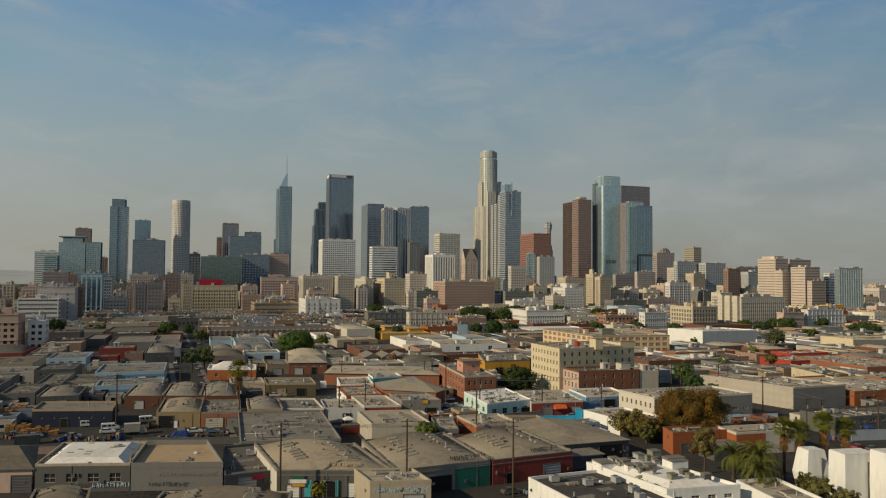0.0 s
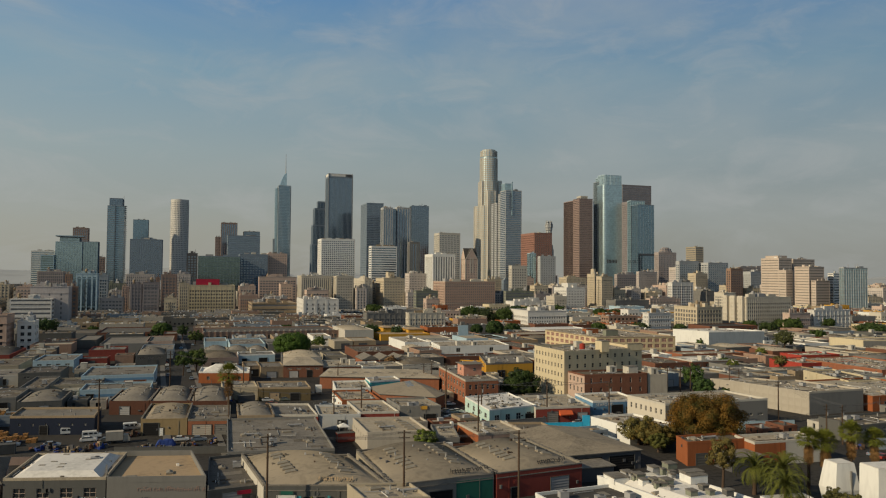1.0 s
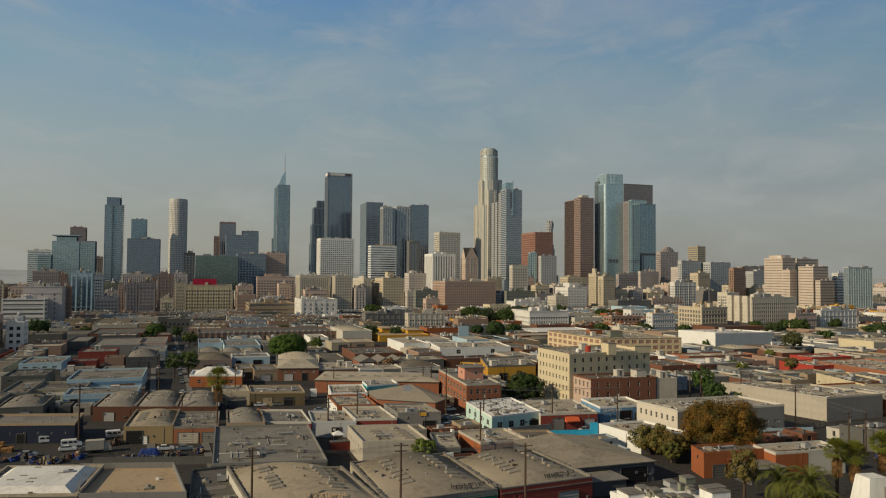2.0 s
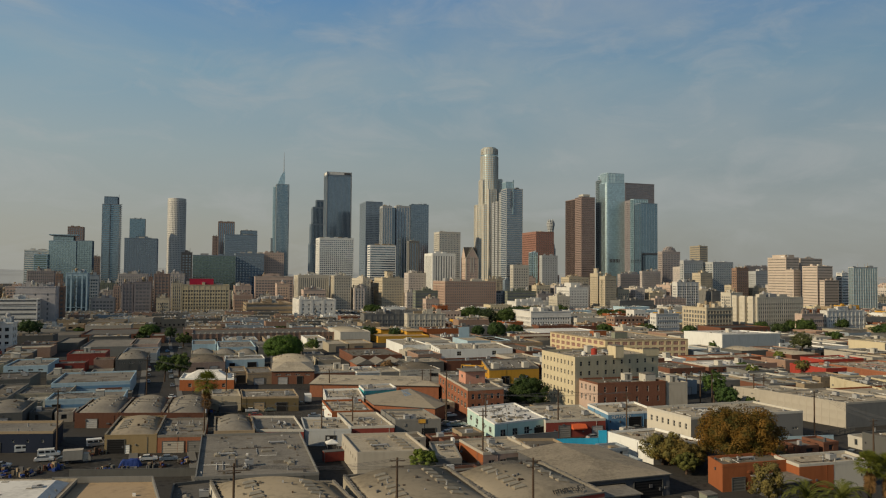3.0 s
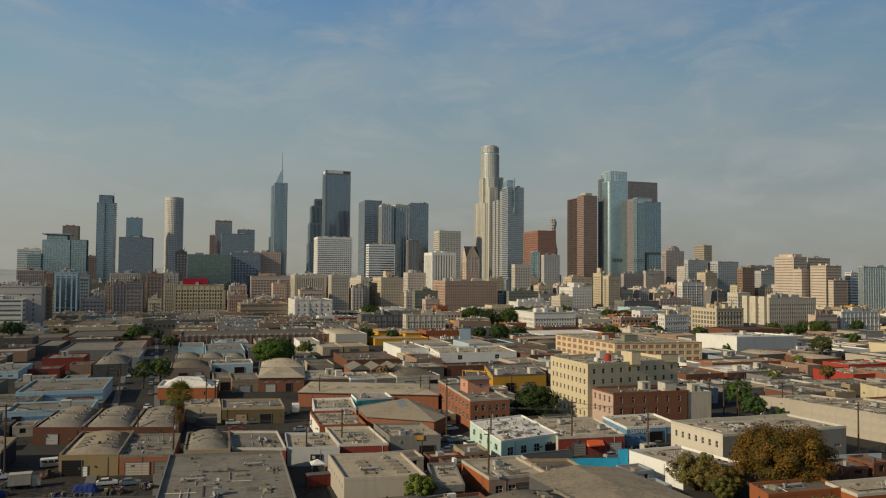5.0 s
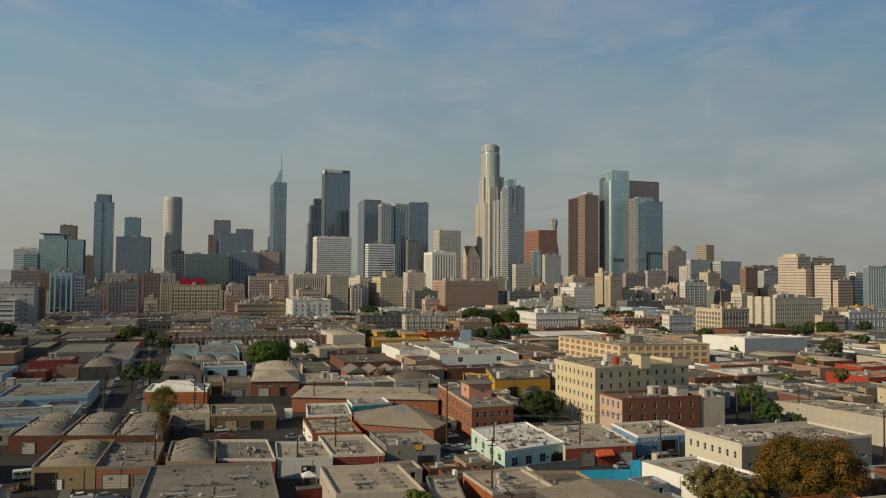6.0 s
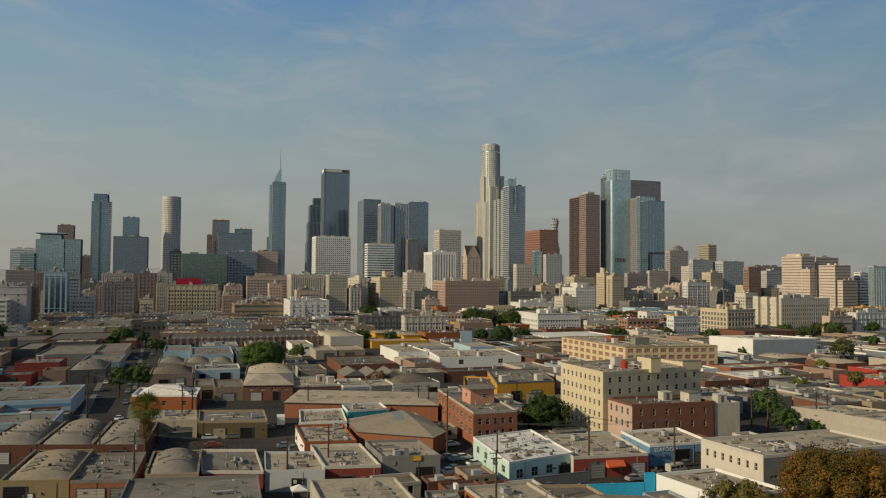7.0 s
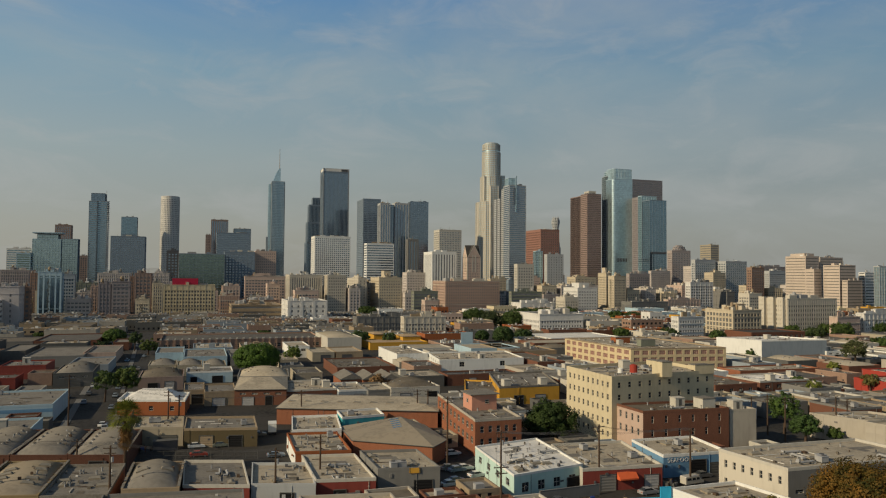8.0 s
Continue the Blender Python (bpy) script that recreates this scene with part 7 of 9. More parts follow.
def car(x, y, turn, colour):
    far = y > 285
    if (colour, far) in CAR:
        return copy_thing(CAR[colour, far], pose(x, y, 0, 0, 0, turn))
    words = {"white": "white", "greengrey": "olive grey", "scarlet": "red", "slate": "dark slate", "midgrey": "grey", "grey": "light grey", "dark": "black",
             "steel": "silver", "bluegrey": "blue grey", "blue": "blue"}
    root = thing("car", x, y, 0, words.get(colour, colour) + " car parked on the asphalt", "car", "parked cars")
    prof = ((-2.2, 0.35), (-2.25, 0.75), (-2.1, 0.98), (-1.2, 1.05), (1.0, 1.0), (2.0, 0.82), (2.2, 0.6), (2.15, 0.32))
    sh = Shape()
    n = len(prof)
    for (a, za), (b, zb) in zip(prof, prof[1:]):
        sh.face(((a, -0.88, za), (a, 0.88, za), (b, 0.88, zb), (b, -0.88, zb)))
    sh.face([(a, -0.88, z) for a, z in reversed(prof)])
    sh.face([(a, 0.88, z) for a, z in prof])
    body_mat = wall_mat(*C[colour], 0.3, "car_paint")
    part("body", sh, body_mat, root)
    rf = Shape()
    k = [(-1.75, 0.8, 1.03), (-1.2, 0.68, 1.46), (0.25, 0.68, 1.46), (0.95, 0.8, 1.02)]
    for (a, wa, za), (b, wb, zb) in zip(k, k[1:]):
        rf.face(((a, -wa, za), (a, wa, za), (b, wb, zb), (b, -wb, zb)), 0 if za == zb else 1)
    for s in (-1, 1):
        rf.face([(a, s * wa, z) for a, wa, z in k], 1)
    part("cabin", rf, [body_mat, glazing("plain")], root, "dark glazed cabin")
    for a in (-1.35, 1.35):
        for s in (-0.9, 0.72):
            w = Shape()
            w.tube((a, s, 0.32), (a, s + 0.18, 0.32), 0.32, 0.32, 12)
            wheel = part("wheel", w, paint("dark"), root)
            if far:
                continue
            hub = Shape()
            hub.tube((a, s - 0.01 if s < 0 else s + 0.17, 0.32), (a, s + 0.02 if s < 0 else s + 0.20, 0.32), 0.17, 0.17, 8)
            part("rim", hub, paint("steel"), wheel)
    for s in () if far else (-0.6, 0.6):
        lt = Shape()
        lt.box(2.12, 2.2, s - 0.2, s + 0.2, 0.6, 0.74)
        part("headlight", lt, paint("white"), root)
        lt = Shape()
        lt.box(-2.27, -2.2, s - 0.18, s + 0.18, 0.72, 0.88)
        part("tail_light", lt, paint("scarlet"), root)
    root.rotation_euler = (0, 0, radians(turn))
    CAR[colour, far] = root
    return root


def box_truck(x, y, turn, colour):
    root = thing("box_truck", x, y, 0, ("orange" if colour == "orange" else "white") + " box truck parked beside a warehouse", "truck", "parked trucks")
    root.rotation_euler = (0, 0, radians(turn))
    sh = Shape()
    sh.box(-3.2, 1.2, -1.15, 1.15, 0.9, 3.2)
    sh.box(-3.25, 1.25, -1.18, 1.18, 3.2, 3.28)
    part("cargo_box", sh, paint(colour), root)
    sh = Shape()
    for p in (((1.3, .5), (3.0, .5), (3.0, 1.4), (2.55, 2.3), (1.3, 2.35)),):
        sh.face([(a, -1.0, z) for a, z in p])
        sh.face([(a, 1.0, z) for a, z in reversed(p)])
        for (a, z), (b, w) in zip(p, p[1:] + p[:1]):
            sh.face(((a, 1.0, z), (a, -1.0, z), (b, -1.0, w), (b, 1.0, w)), 1 if (a, z) == (3.0, 1.4) else 0)
    part("cab", sh, [paint(colour), glazing("plain")], root)
    ch = Shape()
    ch.box(-3.2, 2.8, -0.5, 0.5, 0.55, 0.88)
    part("chassis", ch, paint("dark"), root)
    for a in (-2.2, 2.1):
        for s in (-1.1, 0.8):
            w = Shape()
            w.tube((a, s, 0.45), (a, s + 0.3, 0.45), 0.45, 0.45, 12)
            part("wheel", w, paint("dark"), root)
    return root




def van(x, y, turn, colour):
    word = {"white": "white", "offwhite": "cream", "steel": "silver"}.get(colour, colour)
    root = thing("van", x, y, 0, word + " panel van parked in a yard", "van", "parked vans")
    root.rotation_euler = (0, 0, radians(turn))
    prof = [(-2.5, 0.4), (-2.55, 1.9), (-2.4, 2.05), (1.2, 2.05), (1.85, 1.25), (2.5, 1.05), (2.6, 0.45)]
    sh = Shape()
    for (a, za), (b, zb) in zip(prof, prof[1:]):
        sh.face(((a, -0.95, za), (a, 0.95, za), (b, 0.95, zb), (b, -0.95, zb)), 1 if a == 1.2 else 0)
    sh.face([(a, -0.95, z) for a, z in reversed(prof)])
    sh.face([(a, 0.95, z) for a, z in prof])
    part("body", sh, [wall_mat(*C[colour], 0.3, "car_paint"), glazing("plain")], root)
    for s in (-0.965, 0.965):
        for a, b in ((-2.2, -0.9), (-0.7, 0.4), (0.55, 1.45)):
            g = Shape()
            g.face(((a, s, 1.2), (b, s, 1.2), (b - 0.15, s, 1.75), (a, s, 1.75)))
            part("window", g, glazing("plain"), root)
    for a in (-1.6, 1.7):
        for s in (-0.97, 0.77):
            w = Shape()
            w.tube((a, s, 0.36), (a, s + 0.2, 0.36), 0.36, 0.36, 12)
            part("wheel", w, paint("dark"), root)
    return root


def junk_heap(x, y, r, n, seed, label="heap of mixed crates, boards and scrap in a yard"):
    """Loose yard goods: crates, boards, drums and bags piled together."""
    rng = random.Random(seed)
    root = thing("junk_heap", x, y, 0, label, "junk", "junk heaps")
    sh = Shape()
    for _ in range(n):
        w, k = rng.uniform(0, 6.28), r * math.sqrt(rng.random())
        a, b = k * math.cos(w), k * math.sin(w) * 0.5
        top = (1.9 * (1 - k / r) + 0.5) * rng.uniform(0.5, 1.0)
        u, v = rng.uniform(0.3, 1.1), rng.uniform(0.3, 0.9)
        c, sn = math.cos(w * 3), math.sin(w * 3)
        place = lambda p, q, z, a=a, b=b, c=c, sn=sn: (a + p * c - q * sn, b + p * sn + q * c, z)
        kind = rng.random()
        if kind < 0.6:
            sh.box(-u / 2, u / 2, -v / 2, v / 2, 0, top, place, rng.choice((0, 0, 1, 2, 3, 4, 5)))
        elif kind < 0.8:
            sh.tube((a, b, 0), (a, b, rng.uniform(0.7, 0.95)), 0.29, 0.29, 9, rng.choice((1, 2, 4)))
        else:
            sh.tube(place(-1.3, 0, 0.1), place(1.3, 0, top), 0.07, 0.07, 4, 0)
    tagged(part("scrap", sh, [paint(k) for k in ("wood", "dark", "midgrey", "tan", "tarp", "brick")], root), kind="stuff")
    return root


def chain_fence(x0, y0, x1, y1, h=2.0):
    """Steel posts with rails and thin upright wires."""
    root = thing("wire_fence", x0, y0, 0, "grey steel wire fence along a yard", "fence", "wire fences")
    n = math.hypot(x1 - x0, y1 - y0)
    root.rotation_euler = (0, 0, math.atan2(y1 - y0, x1 - x0))
    k = max(2, round(n / 3))
    for i in range(k + 1):
        p = Shape()
        p.tube((i * n / k, 0, 0), (i * n / k, 0, h + 0.1), 0.05, 0.05, 6)
        part("post", p, paint("midgrey"), root)
    net = Shape()
    for z in (0.1, h * 0.5, h):
        net.box(0, n, -0.02, 0.02, z - 0.025, z + 0.025)
    for i in range(int(n / 0.3)):
        net.box(i * 0.3, i * 0.3 + 0.02, -0.01, 0.01, 0.1, h)
    tagged(part("netting", net, paint("midgrey"), root), kind="stuff")
    return root


# ---- trees ----
tree(56.0, 433.8, 14.1, 11.0, ball=True, gap=0.12, colour=(0.045, 0.085, 0.016), flat=0.95, label="dense dark green round street tree")
tree(125.6, 275.0, 10.8, 7.6, dense=True, low=0.57, gap=0.12, colour=(0.024, 0.042, 0.012), label="dark green leafy tree beside a cream building")
tree(138.0, 180.4, 15.5, 11.2, dense=True, gap=0.2, colour=(0.062, 0.062, 0.012), turn=(0.205, 0.105, 0.018), label="large tree with browning autumn leaves")
tree(122.7, 189.7, 7.7, 6.4, colour=(0.1, 0.09, 0.03), gap=0.35, label="thin olive brown yard tree")
tree(126.2, 184.0, 6.6, 5.0, colour=(0.1, 0.085, 0.025), turn=(0.17, 0.12, 0.03), label="olive brown bushy yard tree")
tree(61.3, 194.7, 7.5, 3.5, colour=(0.08, 0.11, 0.02), label="bright green bushy tree beside a warehouse")
tree(116.6, 147.6, 12.0, 3.4, colour=(0.1, 0.085, 0.03), label="slim brownish green tree")
tree(-1.5, 372.1, 12.1, 4.0, colour=(0.04, 0.065, 0.02), label="dark green street tree")
tree(4.1, 385.8, 11.1, 6.0, colour=(0.05, 0.075, 0.02), label="leafy dark green street tree")
tree(-20.2, 592.6, 10.8, 7.5, ball=True, colour=(0.045, 0.08, 0.02), label="round clipped dark green tree")
tree(-23.5, 557.8, 6.7, 6.0, colour=(0.02, 0.035, 0.012), label="dark hedge like tree")
tree(-5.3, 553.2, 12.3, 4.0, colour=(0.03, 0.05, 0.02), label="dark green street tree")
tree(3.4, 531.9, 9.0, 5.4, colour=(0.05, 0.07, 0.02), label="green street tree beside a shop")
tree(76.2, 466.2, 9.6, 4.9, colour=(0.07, 0.1, 0.025), label="light green tree beside a white house")
tree(130.8, 555.1, 10.3, 6.3, colour=(0.035, 0.06, 0.02), label="dark green street tree")
tree(148.7, 550.6, 8.9, 5.5, colour=(0.035, 0.06, 0.02), label="dark green street tree")
tree(98.3, 373.3, 6.8, 3.9, colour=(0.17, 0.11, 0.06), gap=0.6, label="bare brown blossoming tree")
tree(217.5, 558.7, 8.6, 5.1, ball=True, colour=(0.03, 0.055, 0.018), label="clipped dark green tree")
tree(221.9, 532.4, 13.1, 7.1, ball=True, colour=(0.03, 0.055, 0.018), label="dark green round tree")
tree(245.7, 551.8, 9.5, 7.9, colour=(0.03, 0.055, 0.018), label="dark green spreading tree")
tree(365.0, 496.8, 10.8, 6.1, ball=True, colour=(0.035, 0.06, 0.018), label="dark green round tree")
tree(194.7, 259.5, 12.7, 4.7, colour=(0.045, 0.08, 0.02), label="dark green street tree")
tree(190.8, 247.7, 9.0, 4.7, colour=(0.035, 0.065, 0.02), label="dark green spreading tree")
tree(198.9, 245.3, 4.7, 2.4, colour=(0.05, 0.08, 0.02), label="small green tree beside a street")
tree(254.8, 307.5, 7.2, 3.3, colour=(0.08, 0.1, 0.02), label="yellow green tree beside brick store")
tree(355.4, 379.1, 15.3, 6.8, colour=(0.055, 0.065, 0.028), label="tall brownish green tree")
tree(316.6, 356.3, 6.7, 3.0, colour=(0.11, 0.13, 0.03), label="yellow green small tree")
tree(288.6, 312.0, 8.0, 3.7, colour=(0.09, 0.085, 0.03), label="brownish green tree before red stores")
tree(469.1, 516.4, 10.2, 8.5, colour=(0.035, 0.055, 0.02), label="dark green tree before an apartment block")
tree(365.8, 551.1, 8.5, 8.5, colour=(0.035, 0.055, 0.02), label="dark green tree between low buildings")
tree(365.2, 803.3, 12.2, 18.3, colour=(0.03, 0.05, 0.02), label="dark green group of trees")
tree(455.2, 736.2, 10.5, 9.9, ball=True, colour=(0.035, 0.055, 0.02), label="dark green round tree")
tree(267.3, 391.2, 9.3, 4.8, colour=(0.14, 0.11, 0.05), gap=0.5, label="bare olive brown tree")
tree(266.5, 659.9, 17.7, 10.5, colour=(0.03, 0.045, 0.02), label="dark green tree group behind a wall")
tree(-105.9, 642.8, 12.4, 9.8, colour=(0.03, 0.055, 0.02), label="dark green tree beside a white loft")
tree(541.7, 476.9, 10.6, 14.5, colour=(0.035, 0.06, 0.02), label="dark green group of trees")
tree(120.9, 117.6, 7.2, 3.4, colour=(0.085, 0.085, 0.03), label="olive green bush beside white panels")
tree(122.0, 111.8, 6.4, 2.8, colour=(0.09, 0.085, 0.03), label="olive green bush beside white panels")
tree(124.1, 124.4, 6.0, 2.4, colour=(0.07, 0.07, 0.025), label="olive green bush beside white blocks")
tree(24.6, 152.6, 4.6, 1.7, colour=(0.16, 0.15, 0.02), label="small yellow green street tree")
tree(498.6, 519.3, 12.6, 9.5, dense=True, colour=(0.04, 0.065, 0.018), label="dark green street tree between low buildings")
tree(552.9, 539.1, 12.9, 11.5, dense=True, colour=(0.04, 0.065, 0.018), label="dark green street tree between low buildings")
tree(513.5, 548.3, 10.1, 6.9, dense=True, colour=(0.04, 0.065, 0.018), label="dark green street tree between low buildings")
tree(200.9, 845.8, 13.8, 12.0, dense=True, colour=(0.04, 0.065, 0.018), label="dark green street tree between low buildings")
tree(271.5, 715.5, 16.7, 12.0, dense=True, colour=(0.04, 0.065, 0.018), label="dark green street tree between low buildings")
tree(283.1, 656.2, 17.3, 10.6, dense=True, colour=(0.04, 0.065, 0.018), label="dark green street tree between low buildings")
tree(374.5, 781.3, 13.1, 13.1, dense=True, colour=(0.04, 0.065, 0.018), label="dark green street tree between low buildings")
tree(408.4, 794.8, 13.5, 15.3, dense=True, colour=(0.04, 0.065, 0.018), label="dark green street tree between low buildings")
tree(425.5, 781.1, 8.5, 12.2, dense=True, colour=(0.04, 0.065, 0.018), label="dark green street tree between low buildings")
tree(459.0, 774.5, 9.8, 10.4, dense=True, colour=(0.04, 0.065, 0.018), label="dark green street tree between low buildings")
tree(475.5, 546.0, 9.4, 7.6, dense=True, colour=(0.04, 0.065, 0.018), label="dark green street tree between low buildings")
tree(244.1, 729.1, 8.4, 7.9, dense=True, colour=(0.04, 0.065, 0.018), label="dark green street tree between low buildings")
tree(329.8, 559.7, 8.4, 7.6, dense=True, colour=(0.04, 0.065, 0.018), label="dark green street tree between low buildings")
tree(-74.0, 656.4, 4.7, 5.1, dense=True, colour=(0.04, 0.065, 0.018), label="dark green street tree between low buildings")
tree(-130.2, 839.8, 8.7, 7.7, dense=True, colour=(0.04, 0.065, 0.018), label="dark green street tree between low buildings")
tree(-48.0, 623.6, 4.5, 4.5, dense=True, colour=(0.04, 0.065, 0.018), label="dark green street tree between low buildings")
tree(75.3, 635.3, 5.0, 7.0, dense=True, colour=(0.04, 0.065, 0.018), label="dark green street tree between low buildings")
tree(265.5, 326.2, 6.1, 3.5, dense=True, colour=(0.04, 0.065, 0.018), label="dark green street tree between low buildings")
tree(320.1, 414.4, 7.5, 4.1, dense=True, colour=(0.04, 0.065, 0.018), label="dark green street tree between low buildings")
tree(450.4, 444.2, 8.8, 7.3, dense=True, colour=(0.04, 0.065, 0.018), label="dark green street tree between low buildings")
tree(123.8, 188.5, 6.8, 5.2, dense=True, colour=(0.09, 0.085, 0.022), turn=(0.24, 0.16, 0.04), label="olive brown bushy yard tree")
tree(122.5, 180.3, 5.4, 3.4, dense=True, colour=(0.07, 0.075, 0.02), label="olive green yard bush")

# ---- palms ----
fan_palm(14.3, 264.2, 17.2, 3.6, label="tall fan palm with a dry brown skirt")
fan_palm(131.4, 138.0, 14.8, 2.4, label="tall fan palm with a dry brown skirt")
fan_palm(134.9, 136.9, 13.9, 2.7, label="tall fan palm with a dry brown skirt")
fan_palm(140.4, 135.2, 16.6, 2.4, label="tall fan palm with a dry brown skirt")
fan_palm(145.4, 133.6, 14.9, 2.3, label="tall fan palm with a dry brown skirt")
date_palm(122.5, 135.9, 10.9, 5.2, label="feathery green date palm beside a yard")
date_palm(119.9, 141.5, 9.9, 4.6, label="feathery green date palm beside a yard")
date_palm(113.3, 125.8, 10.7, 4.8, label="feathery green date palm beside a yard")

# ---- utility poles ----
utility_pole(17.2, 155.7, 16.5)
utility_pole(43.3, 151.6, 16.5)
utility_pole(65.1, 144.8, 16.5)
utility_pole(-22.6, 244.9, 16.5)
utility_pole(54.6, 243.0, 11.8)
utility_pole(95.1, 306.1, 10.3)
utility_pole(98.3, 305.2, 10.3)
utility_pole(60.2, 314.5, 9.6)
utility_pole(92.0, 232.4, 12.6)
utility_pole(112.0, 225.4, 14.1)
utility_pole(133.2, 222.4, 12.9)
utility_pole(187.0, 251.0, 13.1)
utility_pole(181.4, 257.9, 11.9)
utility_pole(182.5, 200.8, 14.5)
utility_pole(175.8, 175.4, 11.1)
utility_pole(178.9, 172.8, 11.4)
utility_pole(193.5, 166.0, 14.3)
utility_pole(44.6, 236.7, 11.0)
utility_pole(188.7, 259.6, 12.3)
utility_pole(13.6, 241.3, 13.3)
utility_pole(3.6, 271.6, 8.0)
utility_pole(97.4, 352.5, 8.0)
utility_pole(24.7, 310.0, 11.1)
utility_pole(-5.7, 321.9, 15.9)
utility_pole(205.3, 250.8, 11.8)
utility_pole(21.8, 309.3, 12.9)
utility_pole(78.4, 200.7, 14.1)
utility_pole(211.7, 252.8, 9.7)
utility_pole(87.5, 255.0, 16.5)

# ---- vehicles ----
car(29.6, 290.6, 2, "white")
car(35.9, 290.0, 2, "greengrey")
car(30.2, 280.9, 2, "scarlet")
car(48.6, 274.8, 2, "slate")
car(46.4, 300.4, 3, "midgrey")
car(91.8, 263.6, 8, "white")
car(86.4, 250.4, 8, "grey")
car(89.9, 249.3, 10, "white")
car(90.5, 242.6, 12, "white")
car(84.4, 239.7, 8, "slate")
car(99.4, 219.6, 3, "dark")
car(120.6, 219.8, 5, "steel")
car(57.7, 155.5, 4, "white")
car(63.6, 156.0, 4, "dark")
car(68.9, 155.8, 4, "steel")
car(65.8, 147.2, 4, "midgrey")
car(70.3, 145.4, 6, "slate")
car(-24.2, 237.9, 3, "white")
car(-19.1, 235.5, 3, "midgrey")
car(0.3, 231.3, 2, "white")
car(5.1, 229.9, 2, "slate")
car(-32.8, 234.1, 4, "bluegrey")
car(-43.2, 237.3, 3, "slate")
car(-49.3, 241.4, 3, "midgrey")
car(-19.9, 422.2, 85, "steel")
car(-15.6, 384.8, 85, "slate")
car(2.9, 327.1, 80, "white")
car(2.1, 520.4, 85, "slate")
car(-4.9, 500.3, 85, "blue")
car(3.2, 462.7, 88, "grey")
car(128.9, 465.0, 20, "slate")
car(124.7, 477.0, 20, "dark")
car(72.7, 433.3, 10, "slate")
car(177.8, 241.4, 60, "slate")
car(175.0, 247.6, 70, "white")
car(175.4, 156.7, 8, "scarlet")
car(177.4, 154.0, 8, "dark")
car(176.0, 160.0, 8, "slate")
car(177.5, 183.3, 20, "grey")
car(140.5, 227.3, 5, "grey")
van(134.2, 223.2, 6, "offwhite")
car(137.5, 347.8, 80, "white")
car(82.3, 237.7, 10, "white")
car(87.7, 248.4, 10, "slate")
box_truck(50.4, 303.6, 85, "white")
van(-30.6, 249.8, 3, "white")
van(-14.0, 251.8, 8, "white")
van(12.6, 293.0, 4, "dark")
box_truck(131.0, 439.5, 5, "white")
car(-4.6, 301.5, 92, "dark")
car(-8.0, 370.5, 92, "slate")
car(-9.0, 390.5, 91, "dark")
car(-9.9, 410.5, 93, "white")
car(-10.6, 423.5, 91, "scarlet")
car(-11.9, 451.5, 92, "midgrey")
car(-12.6, 464.5, 94, "slate")
car(5.9, 282.0, 92, "midgrey")
car(4.5, 309.0, 91, "midgrey")
car(3.9, 322.5, 94, "steel")
car(2.2, 357.0, 91, "slate")
car(0.9, 383.0, 91, "bluegrey")
car(-0.1, 403.0, 92, "slate")
car(-0.4, 410.0, 91, "slate")
car(-1.4, 430.0, 91, "scarlet")
car(-2.8, 458.0, 93, "dark")
car(-3.1, 464.0, 92, "slate")
# ---- particular fittings ----
def wall_run(x0, y0, x1, y1, h, key, label, t=0.25, name="yard_wall"):
    """A free-standing yard wall from point to point with a coping."""
    root = thing(name, x0, y0, 0, label, "wall")
    n = math.hypot(x1 - x0, y1 - y0)
    root.rotation_euler = (0, 0, math.atan2(y1 - y0, x1 - x0))
    sh = Shape()
    sh.box(0, n, -t / 2, t / 2, 0, h)
    part("panel", sh, paint(key), root)
    cp = Shape()
    cp.box(-0.03, n + 0.03, -t / 2 - 0.04, t / 2 + 0.04, h, h + 0.1)
    part("coping", cp, paint(key), root)
    return root


def monolith(x, y, w, d, h, taper, turn):
    """A tall white rendered block whose sides splay outwards below the top."""
    root = thing("white_block", x, y, 0, "tall angular white rendered block", "block", "white blocks")
    root.rotation_euler = (0, 0, radians(turn))
    sh = Shape()
    levels = ((0, w - taper, d - taper), (h * 0.45, w, d), (h, w - taper * 1.3, d - taper))
    for (z0, a0, b0), (z1, a1, b1) in zip(levels, levels[1:]):
        lo = [(s * a0 / 2, t * b0 / 2, z0) for s, t in ((-1, -1), (1, -1), (1, 1), (-1, 1))]
        hi = [(s * a1 / 2, t * b1 / 2, z1) for s, t in ((-1, -1), (1, -1), (1, 1), (-1, 1))]
        for i in range(4):
            sh.face((lo[i], lo[(i + 1) % 4], hi[(i + 1) % 4], hi[i]))
    part("body", sh, paint("white"), root)
    a, b = levels[-1][1], levels[-1][2]
    tp = Shape()
    tp.box(-a / 2 + 0.1, a / 2 - 0.1, -b / 2 + 0.1, b / 2 - 0.1, h - 0.2, h + 0.12)
    part("roof", tp, paint("roofwhite"), root)
    sl = Shape()
    sl.box(a * 0.18, a * 0.24, -d / 2 - 0.05, -d / 2 + 0.3, h * 0.15, h * 0.85)
    part("slot", sl, paint("grey"), root, "narrow grey vertical slot")
    return root


